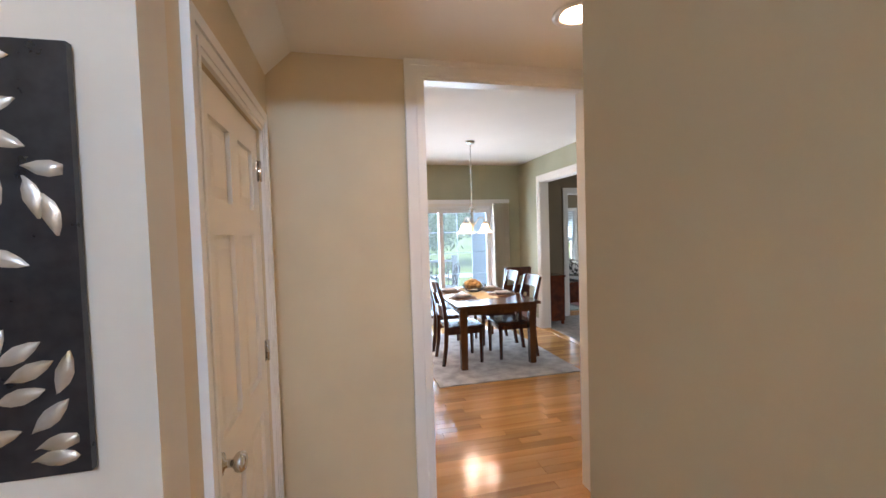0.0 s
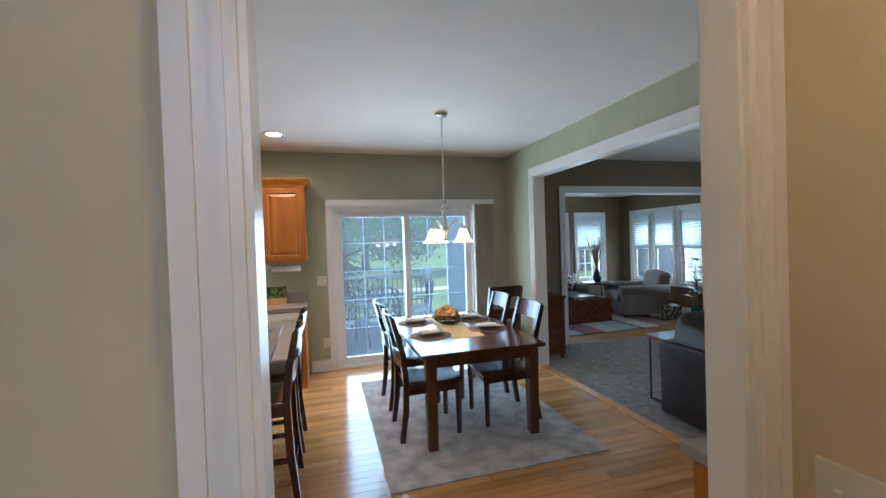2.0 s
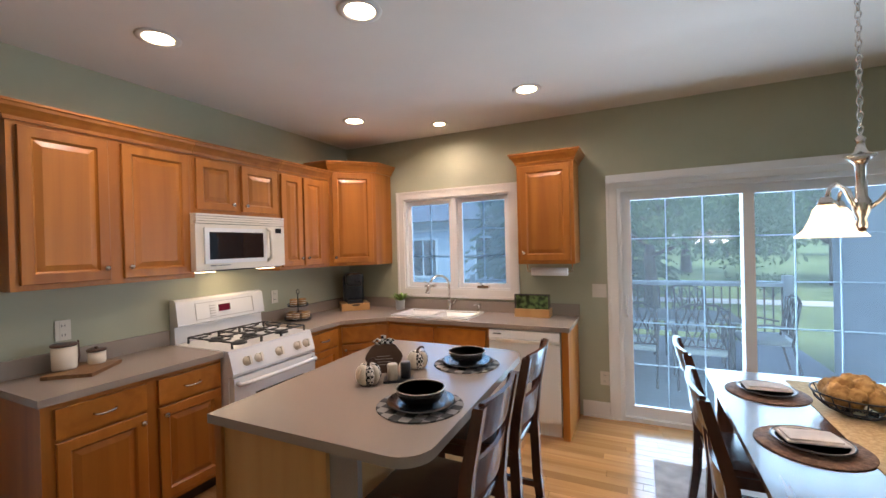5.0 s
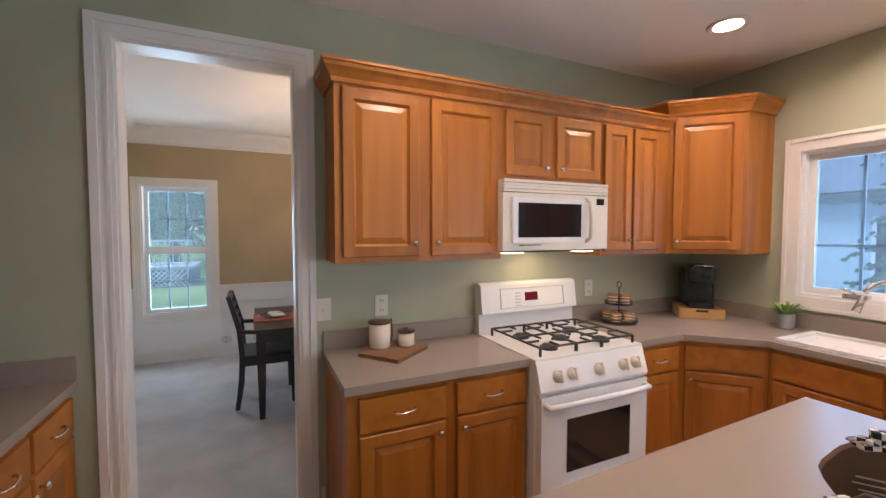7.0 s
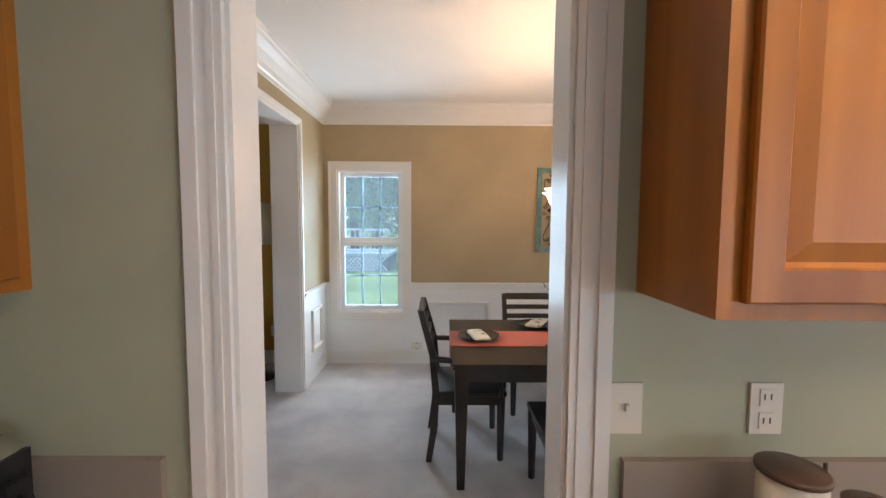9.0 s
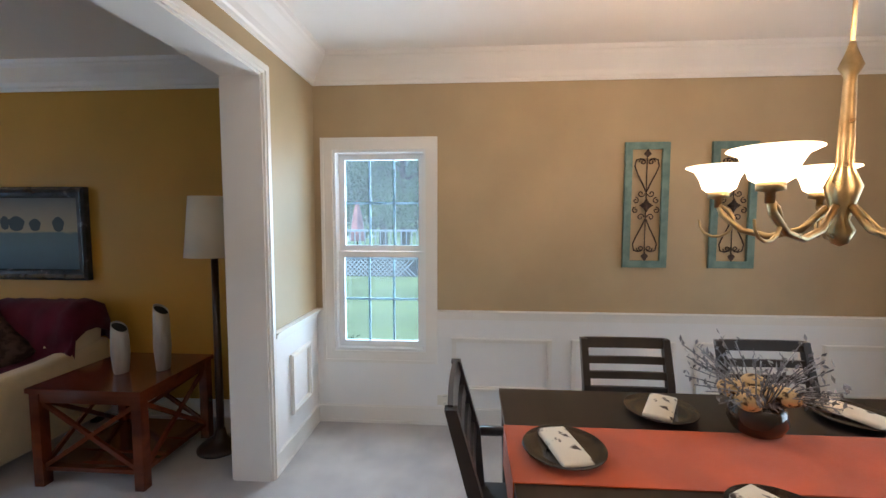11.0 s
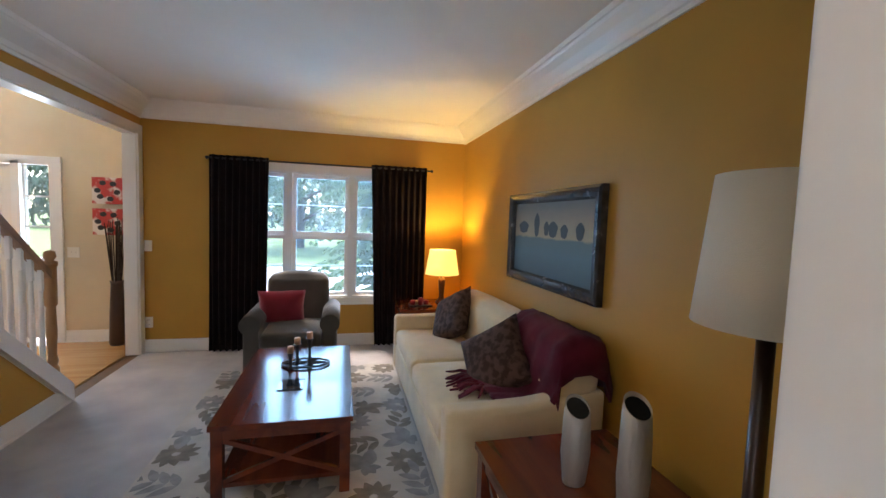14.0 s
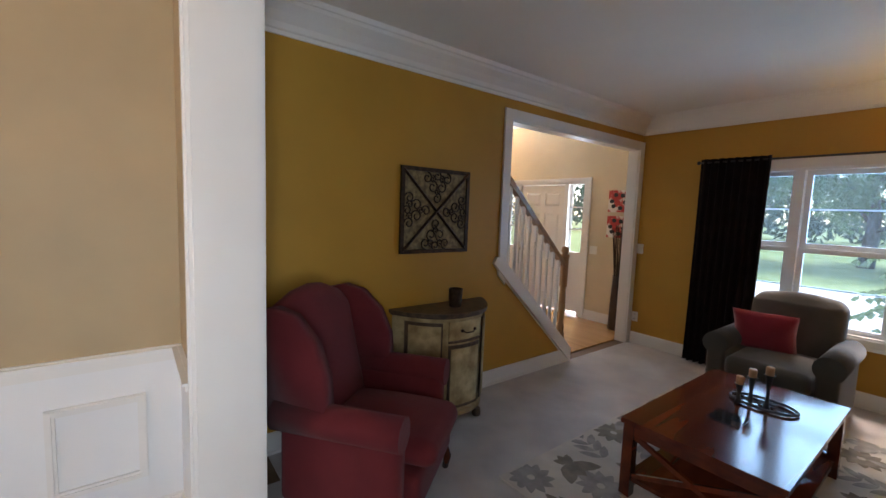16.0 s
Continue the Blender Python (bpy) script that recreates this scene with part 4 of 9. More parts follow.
BF = -1.335
base_cabinet((BF, 3.672, 0), 90, 0.926, BF - WK, [(0.05, 0.455, 'd', 1), (0.52, 0.912, 'd', -1)], "honey maple base cabinet with two drawers over two doors")
base_cabinet((BF, 5.374, 0), 90, 0.424, BF - WK, [(0.03, 0.395, 'd', -1)], "narrow honey maple base cabinet beside the stove")
cb = thing("corner_base_cabinet", "diagonal honey maple corner base cabinet", "cabinet", "kitchen base cabinets")
bm = bmesh.new()
prism(bm, [(WK, 5.80), (BF, 5.80), (-1.0, 6.135), (-1.0, NY), (WK, NY)], 'z', 0.10, 0.875)
part("body", bm, M_MAPLE, cb)
for z0, z1, kn in ((0.70, 0.845, None), (0.13, 0.68, (0.06, 0.635))):
    d = raised_door(cb, 0.03, 0.445, z0, z1, knob=kn)
    d.matrix_local = pose(BF, 5.80, 0, 0, 0, 45)
base_cabinet((-0.998, 6.135, 0), 0, 1.04, NY - 6.135, [(0.03, 0.50, 'f', 1), (0.54, 1.01, 'f', -1)], "honey maple sink base cabinet with false drawer fronts")
base_cabinet((-0.27, 2.575, 0), 180, 1.63, 0.56, [(0.05, 0.50, 'd', 1), (0.53, 0.86, 'd', 1), (0.89, 1.22, 'd', 1), (1.25, 1.60, 'd', -1)], "honey maple base cabinets under the toaster counter")
ep = thing("end_cabinet", "honey maple end panel closing the dishwasher bay", "cabinet")
boxes("panel", M_MAPLE, [(0.655, 6.12, 0, 0.71, NY, 0.875)], ep, bevel=0.002)

base_cabinet((3.35, 2.415, 0), 180, 1.20, 2.415 - HYK, [(0.03, 0.58, 'd', 1), (0.62, 1.17, 'd', -1)], "honey maple low desk cabinet beside the hall opening", h=0.80)
# dishwasher
dwm = thing("dishwasher", "white built-in dishwasher with a pocket handle", "dishwasher")
boxes("body", M_APPL, [(0.048, 6.15, 0.10, 0.648, NY - 0.02, 0.87)], dwm)
boxes("front", M_APPL, [(0.05, 6.105, 0.13, 0.646, 6.15, 0.765)], dwm, bevel=0.008)
bm = bmesh.new()
prism(bm, [(6.15, 0.775), (6.105, 0.775), (6.098, 0.80), (6.105, 0.865), (6.15, 0.865)], 'x', 0.05, 0.646)
part("control_strip", bm, M_APPL, dwm, bevel=0.006)
boxes("handle_lip", M_APPL2, [(0.12, 6.085, 0.768, 0.576, 6.105, 0.79)], dwm, bevel=0.008)
boxes("badge", M_BLACKP, [(0.09, 6.0965, 0.83, 0.16, 6.10, 0.838)], dwm)
boxes("kick_plate", M_APPL, [(0.06, 6.17, 0.0, 0.636, 6.19, 0.12)], dwm)


def counter(name, poly, label, splash=()):
    c = thing(name, label, "countertop")
    bm = bmesh.new()
    prism(bm, poly, 'z', 0.877, 0.915)
    part("worktop", bm, M_COUNTER, c, bevel=0.007, segments=2)
    for r in splash:
        boxes("backsplash", M_COUNTER, [r], c, bevel=0.004, segments=1)
    return c


CF = -1.305
counter("kitchen_counter", [(WK, 3.655), (CF, 3.655), (CF, 4.60), (WK, 4.60)], "taupe laminate worktop with a low backsplash", [(WK, 3.66, 0.915, WK + 0.02, 4.60, 1.02)])
counter("corner_counter", [(WK, 5.37), (CF, 5.37), (CF, 5.79), (-0.995, 6.10), (-0.955, 6.10), (-0.955, 6.64), (-0.20, 6.64), (-0.20, 6.10), (0.725, 6.10), (0.725, NY), (WK, NY)],
        "taupe laminate corner worktop with backsplash", [(WK, 5.37, 0.915, WK + 0.02, NY, 1.02), (WK + 0.02, NY - 0.02, 0.915, 0.725, NY, 1.02)])
counter("sink_front_counter", [(-0.955, 6.10), (-0.20, 6.10), (-0.20, 6.20), (-0.955, 6.20)], "taupe laminate worktop strip before the sink")
counter("toaster_counter", [(-1.905, HYK), (-0.255, HYK), (-0.255, 2.605), (-1.905, 2.605)], "taupe laminate worktop holding the toaster", [(WK, HYK + 0.02, 0.915, WK + 0.02, 2.60, 1.02), (WK, HYK, 0.915, -0.255, HYK + 0.02, 1.02)])

dt = thing("desk_counter", "pale laminate desk top on a low maple cabinet", "countertop")
boxes("worktop", M_COUNTER, [(2.13, HYK, 0.822, 3.38, 2.45, 0.86)], dt, bevel=0.007)
# sink
M_SINK = paint("white_sink_enamel", (0.82, 0.81, 0.79), 0.12, 0.01, 0.0)
sk = thing("sink", "white double-bowl kitchen sink under the window", "sink")
bm = bmesh.new()
X0, X1, Y0, Y1 = -0.985, -0.17, 6.165, 6.60
for r in ((X0, Y0, 0.905, X1, Y0 + 0.035, 0.93), (X0, Y1 - 0.05, 0.905, X1, Y1, 0.93), (X0, Y0 + 0.035, 0.905, X0 + 0.035, Y1 - 0.05, 0.93), (X1 - 0.035, Y0 + 0.035, 0.905, X1, Y1 - 0.05, 0.93), (-0.60, Y0 + 0.035, 0.905, -0.56, Y1 - 0.05, 0.925)):
    box(bm, *r)
part("rim", bm, M_SINK, sk, bevel=0.008)
for a, b in ((X0 + 0.03, -0.595), (-0.565, X1 - 0.03)):
    bm = bmesh.new()
    lo = [bm.verts.new(v) for v in ((a + 0.03, Y0 + 0.06, 0.880), (b - 0.03, Y0 + 0.06, 0.880), (b - 0.03, Y1 - 0.08, 0.880), (a + 0.03, Y1 - 0.08, 0.880))]
    hi = [bm.verts.new(v) for v in ((a, Y0 + 0.03, 0.92), (b, Y0 + 0.03, 0.92), (b, Y1 - 0.045, 0.92), (a, Y1 - 0.045, 0.92))]
    bm.faces.new(lo)
    for i in range(4):
        bm.faces.new((lo[i], lo[(i + 1) % 4], hi[(i + 1) % 4], hi[i]))
    part("bowl", bm, M_SINK, sk)
fa = thing("faucet", "brushed nickel gooseneck pull-down faucet at the sink", "faucet", at=(-0.56, 6.625, 0.915))
bm = bmesh.new()
lathe(bm, [(0.033, 0), (0.033, 0.008), (0.024, 0.02), (0.022, 0.10), (0.017, 0.12)], 16)
part("base", bm, M_CHROME, fa)
bm = bmesh.new()
tube(bm, [(0, 0, 0.10), (0, 0, 0.27)] + [(-0.10 * (1 - math.cos(a)) * 0.8, -0.10 * (1 - math.cos(a)) * 0.6, 0.27 + 0.10 * math.sin(a)) for a in [k * math.pi / 10 for k in range(1, 10)]], 0.012, 12)
part("gooseneck", bm, M_CHROME, fa)
bm = bmesh.new()
cyl(bm, (-0.158, -0.118, 0.285), (-0.185, -0.14, 0.19), 0.016, 0.021)
part("spray_head", bm, M_CHROME, fa)
bm = bmesh.new()
tube(bm, [(0.02, 0, 0.07), (0.055, -0.005, 0.085), (0.085, -0.02, 0.13)], 0.009, 8)
part("lever", bm, M_CHROME, fa)
sp = thing("soap_dispenser", "small nickel soap pump at the sink", "soap dispenser", at=(-0.23, 6.63, 0.915))
bm = bmesh.new()
lathe(bm, [(0.02, 0), (0.02, 0.01), (0.013, 0.02), (0.012, 0.06), (0.016, 0.065), (0.016, 0.085), (0, 0.088)], 14)
tube(bm, [(0, 0, 0.075), (-0.03, -0.03, 0.08), (-0.045, -0.045, 0.07)], 0.006)
part("pump", bm, M_CHROME, sp)

# range
rg = thing("gas_range", "white freestanding gas range with black grates", "stove", at=(-1.25, 4.605, 0), turn=90)
RW, RDp = 0.76, -1.25 - WK
boxes("body", M_APPL, [(0.0, 0.02, 0.03, RW, RDp - 0.01, 0.90)], rg)
boxes("oven_door", M_APPL, [(0.005, -0.03, 0.20, RW - 0.005, 0.02, 0.735)], rg, bevel=0.012)
boxes("oven_window", M_BLACKGLASS, [(0.17, -0.034, 0.32, RW - 0.14, -0.028, 0.60)], rg, bevel=0.004)
boxes("drawer", M_APPL, [(0.005, -0.025, 0.035, RW - 0.005, 0.02, 0.19)], rg, bevel=0.01)
boxes("badge", M_CHROME, [(0.36, -0.033, 0.25, 0.42, -0.029, 0.262)], rg)
bm = bmesh.new()
tube(bm, [(0.03, -0.03, 0.70)] + [(0.03 + (RW - 0.06) * k / 10, -0.065 - 0.012 * math.sin(math.pi * k / 10), 0.695) for k in range(11)] + [(RW - 0.03, -0.03, 0.70)], 0.016, 8)
part("oven_handle", bm, M_APPL, rg)
bm = bmesh.new()
prism(bm, [(0.02, 0.745), (-0.02, 0.745), (-0.03, 0.765), (0.012, 0.905), (0.03, 0.905)], 'x', 0.0, RW)
part("control_panel", bm, M_APPL, rg, bevel=0.004, segments=1)
boxes("vent_slots", M_BLACKP, [(0.18 + 0.075 * g + 0.0, -0.0225, 0.717 + 0.0 + 0.008 * r - 0.003, 0.18 + 0.075 * g + 0.055, -0.012, 0.717 + 0.008 * r) for g in range(6) for r in range(3)], rg)
for kx in (0.12, 0.215, 0.40, 0.58, 0.675):
    bm = bmesh.new()
    vs = lathe(bm, [(0.0, 0), (0.033, 0.0), (0.031, 0.012), (0.024, 0.02), (0.022, 0.034), (0, 0.036)], 18)
    vs += box(bm, -0.007, -0.03, 0.02, 0.007, 0.03, 0.046)
    bmesh.ops.transform(bm, matrix=pose(kx, -0.012, 0.828, 73, 0, 0), verts=vs)
    part("knob", bm, M_APPL2, rg, "cream plastic burner knob")
boxes("cooktop", M_APPL, [(0.0, 0.015, 0.90, RW, RDp - 0.07, 0.918)], rg, bevel=0.006)
for bx, by in ((0.2, 0.16), (0.2, 0.42), (0.395, 0.29), (0.59, 0.16), (0.59, 0.42)):
    bm = bmesh.new()
    lathe(bm, [(0.052, 0.0), (0.05, 0.012), (0.034, 0.014), (0.034, 0.024), (0.0, 0.026)], 20, (bx, by, 0.918))
    part("burner", bm, M_IRON, rg)
for g0, g1 in ((0.06, 0.30), (0.305, 0.485), (0.49, 0.73)):
    bm = bmesh.new()
    r = 0.0065
    zt = 0.962
    for y in (0.055, 0.29, 0.53):
        cyl(bm, (g0, y, zt), (g1, y, zt), r, n=6)
    for x in (g0, g1):
        cyl(bm, (x, 0.055, zt), (x, 0.53, zt), r, n=6)
    xm = (g0 + g1) / 2
    for y0, y1 in ((0.055, 0.125), (0.205, 0.36), (0.45, 0.53)):
        cyl(bm, (xm, y0, zt + 0.004), (xm, y1, zt + 0.004), r, n=6)
    for y in (0.165, 0.42):
        cyl(bm, (g0, y, zt + 0.004), (xm - 0.045, y, zt + 0.004), r, n=6)
        cyl(bm, (xm + 0.045, y, zt + 0.004), (g1, y, zt + 0.004), r, n=6)
    for x in (g0, g1):
        for y in (0.055, 0.53):
            cyl(bm, (x, y, 0.918), (x, y, zt), 0.008, n=6)
    part("grate", bm, M_IRON, rg)
bm = bmesh.new()
prism(bm, [(RDp - 0.075, 0.90), (RDp - 0.065, 1.04), (RDp - 0.11, 1.05), (RDp - 0.085, 1.225), (RDp - 0.06, 1.24), (RDp - 0.012, 1.24), (RDp - 0.012, 0.90)], 'x', 0.0, RW)
part("backguard", bm, M_APPL, rg, bevel=0.006)
tilt = pose(0, RDp - 0.1, 1.135, -8.1, 0, 0)
bm = bmesh.new()
box(bm, 0.33, -0.004, -0.02, 0.43, 0.004, 0.035, tilt)
part("clock_display", bm, plain("dim_red_display", (0.06, 0.005, 0.012), 0.1, glow=0.02, glow_color=(0.8, 0.05, 0.12)), rg)
bm = bmesh.new()
for r in ((0.14, 0.062, 0.65, 0.066), (0.14, -0.062, 0.65, -0.058), (0.14, -0.058, 0.144, 0.062), (0.646, -0.058, 0.65, 0.062)):
    box(bm, r[0], -0.0025, r[1], r[2], 0.002, r[3], tilt)
for k in range(5):
    box(bm, 0.255, -0.0025, -0.05 + 0.02 * k, 0.30, 0.002, -0.044 + 0.02 * k, tilt)
part("panel_print", bm, plain("grey_print", (0.45, 0.43, 0.42), 0.5), rg)

# microwave
mw = thing("microwave", "cream over-the-range microwave with a dark window", "microwave", at=(-1.57, 4.60, 0), turn=90)
MWW, MD = 0.785, -1.57 - WK
boxes("body", M_APPL2, [(0, 0.03, 1.455, MWW, MD, 1.868)], mw, bevel=0.006)
boxes("vent_grille", M_APPL2, [(0, -0.012 - 0.004 * (k % 2), 1.797 + 0.018 * k, MWW, 0.03, 1.813 + 0.018 * k) for k in range(4)], mw, bevel=0.003, segments=1)
bm = bmesh.new()
vs = prism(bm, [(0.0, 0.03), (0.0, -0.004), (0.15, -0.018), (0.45, -0.024), (0.63, -0.018), (0.63, 0.03)], 'z', 1.46, 1.792)
part("door", bm, M_APPL2, mw, bevel=0.006)
boxes("window", M_BLACKGLASS, [(0.09, -0.027, 1.535, 0.555, -0.012, 1.735)], mw, bevel=0.008)
boxes("window_trim", M_APPL, [(0.055, -0.0255, 1.505, 0.59, -0.011, 1.765)], mw, bevel=0.006)
boxes("control_panel", M_APPL2, [(0.635, -0.014, 1.46, MWW, 0.03, 1.792)], mw, bevel=0.006)
boxes("display", M_BLACKGLASS, [(0.69, -0.018, 1.735, 0.75, -0.012, 1.775)], mw)
boxes("badge", M_BLACKP, [(0.10, -0.0265, 1.487, 0.135, -0.02, 1.493), (0.145, -0.0265, 1.488, 0.25, -0.02, 1.492)], mw)
bm = bmesh.new()
tube(bm, [(0.60, -0.015, 1.51), (0.605, -0.055, 1.53), (0.607, -0.062, 1.64), (0.605, -0.055, 1.75), (0.60, -0.015, 1.77)], 0.014, 10)
part("handle", bm, M_APPL2, mw)
boxes("underside_panel", M_BLACKP, [(0.02, 0.02, 1.447, MWW - 0.02, MD - 0.03, 1.455)], mw)
M_TASK = plain("warm_lens", (1, 0.85, 0.6), 0.4, glow=2.2, glow_color=(1, 0.78, 0.48))
for x in (0.05, 0.60):
    boxes("task_lamp", M_TASK, [(x, 0.04, 1.440, x + 0.12, 0.13, 1.447)], mw)
lamp("task_light", 'AREA', (-1.72, 5.0, 1.432), 0.35, (1, 0.8, 0.52), 0.25)

# island
isl = thing("kitchen_island", "kitchen island with taupe laminate top and pale maple sides", "kitchen island")
bm = bmesh.new()
def arc(cx, cy, r, a0, a1, n=8):
    return [(cx + r * math.cos(radians(a0 + (a1 - a0) * k / n)), cy + r * math.sin(radians(a0 + (a1 - a0) * k / n))) for k in range(n + 1)]
prism(bm, [(-0.405, 3.868)] + arc(0.48, 3.988, 0.12, -90, 0) + arc(0.44, 5.17, 0.13, 0, 90) + [(-0.455, 5.30)], 'z', 0.877, 0.915)
part("worktop", bm, M_COUNTER, isl, bevel=0.008, segments=2)
boxes("body", M_ISLAND, [(-0.37, 3.90, 0.09, 0.20, 5.26, 0.877)], isl, bevel=0.003)
boxes("corner_board", M_MAPLE, [(-0.385, 3.885, 0.0, -0.345, 3.925, 0.876)], isl, bevel=0.003)
# base strip set back, darker in colour than the island's sides
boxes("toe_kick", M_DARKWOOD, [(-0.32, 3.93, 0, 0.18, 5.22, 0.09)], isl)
M_KNEE = mottled("grey_laminate", (0.28, 0.25, 0.23), (0.32, 0.29, 0.27), 200, 0.4)
for y in (3.92, 5.22):
    boxes("knee_panel", M_KNEE, [(0.20, y, 0.0, 0.325, y + 0.025, 0.877)], isl, bevel=0.002)

# ---- soft shapes ----
def pillow_mesh(bm, w, h, t, n=14):
    """A throw pillow lying in x and z, thick in y, with pinched corners."""
    grid = {}
    for s in (1, -1):
        for i in range(n + 1):
            for j in range(n + 1):
                u, v = 2 * i / n - 1, 2 * j / n - 1
                edge = i in (0, n) or j in (0, n)
                if s == -1 and edge:
                    grid[s, i, j] = grid[1, i, j]
                    continue
                k = max(0.0, (1 - u ** 4) * (1 - v ** 4)) ** 0.55
                pin = 1 - 0.07 * (1 - (abs(u * v)) ** 1.5)
                grid[s, i, j] = bm.verts.new((w / 2 * u * pin, s * t / 2 * k + 0.006 * noise.noise(Vector((u * 2, v * 2, s * 3))) * (0 if edge else 1), h / 2 * v * pin))
        for i in range(n):
            for j in range(n):
                q = [grid[s, i, j], grid[s, i + 1, j], grid[s, i + 1, j + 1], grid[s, i, j + 1]]
                bm.faces.new(q if s == 1 else q[::-1]).smooth = True


def pad(bm, x0, y0, z0, x1, y1, z1, r=0.05, crown=0.0, n=8):
    """An upholstered block with round edges and a swelling top."""
    cx, cy, cz = (x0 + x1) / 2, (y0 + y1) / 2, (z0 + z1) / 2
    hx, hy, hz = (x1 - x0) / 2, (y1 - y0) / 2, (z1 - z0) / 2
    cells = {}
    def at(u, v, w):
        key = (round(u, 5), round(v, 5), round(w, 5))
        if key not in cells:
            p = Vector((u * hx, v * hy, w * hz))
            core = Vector([max(-(h - r), min(h - r, c)) for c, h in zip(p, (hx, hy, hz))])
            d = p - core
            if d.length > 1e-6:
                p = core + d.normalized() * min(r, d.length if d.length < r else r)
            if crown and w > 0:
                p.z += crown * (1 - u * u) * (1 - v * v) * w
            cells[key] = bm.verts.new(p + Vector((cx, cy, cz)))
        return cells[key]
    def marks(h):
        e = max(0.02, 1 - r / h)
        return [-1, -1 + (1 - e) * 0.3, -1 + (1 - e) * 0.65, -e] + [e * (2 * k / 4 - 1) for k in range(1, 4)] + [e, 1 - (1 - e) * 0.65, 1 - (1 - e) * 0.3, 1]
    ms = [marks(hx), marks(hy), marks(hz)]
    for ax in range(3):
        a, b = [k for k in range(3) if k != ax]
        for s in (-1, 1):
            for i in range(len(ms[a]) - 1):
                for j in range(len(ms[b]) - 1):
                    q = []
                    for ii, jj in ((i, j), (i + 1, j), (i + 1, j + 1), (i, j + 1)):
                        c = [0, 0, 0]
                        c[ax], c[a], c[b] = s, ms[a][ii], ms[b][jj]
                        q.append(at(*c))
                    if len(set(q)) == 4:
                        bm.faces.new(q).smooth = True
    return list(cells.values())


def pads(name, mat, rows, parent, label="", m=None):
    bm = bmesh.new()
    for r in rows:
        vs = pad(bm, *r)
        if m is not None:
            bmesh.ops.transform(bm, matrix=m, verts=vs)
    return part(name, bm, mat, parent, label)


def cloth(name, c, rough=0.9, var=0.25, weave=350, bump=0.5, sheen=0.3):
    return mottled(name, tuple(x * (1 - var) for x in c), tuple(min(1, x * (1 + var)) for x in c), 5, rough, bump=bump, fine=weave, spec=0.15, sheen=sheen)


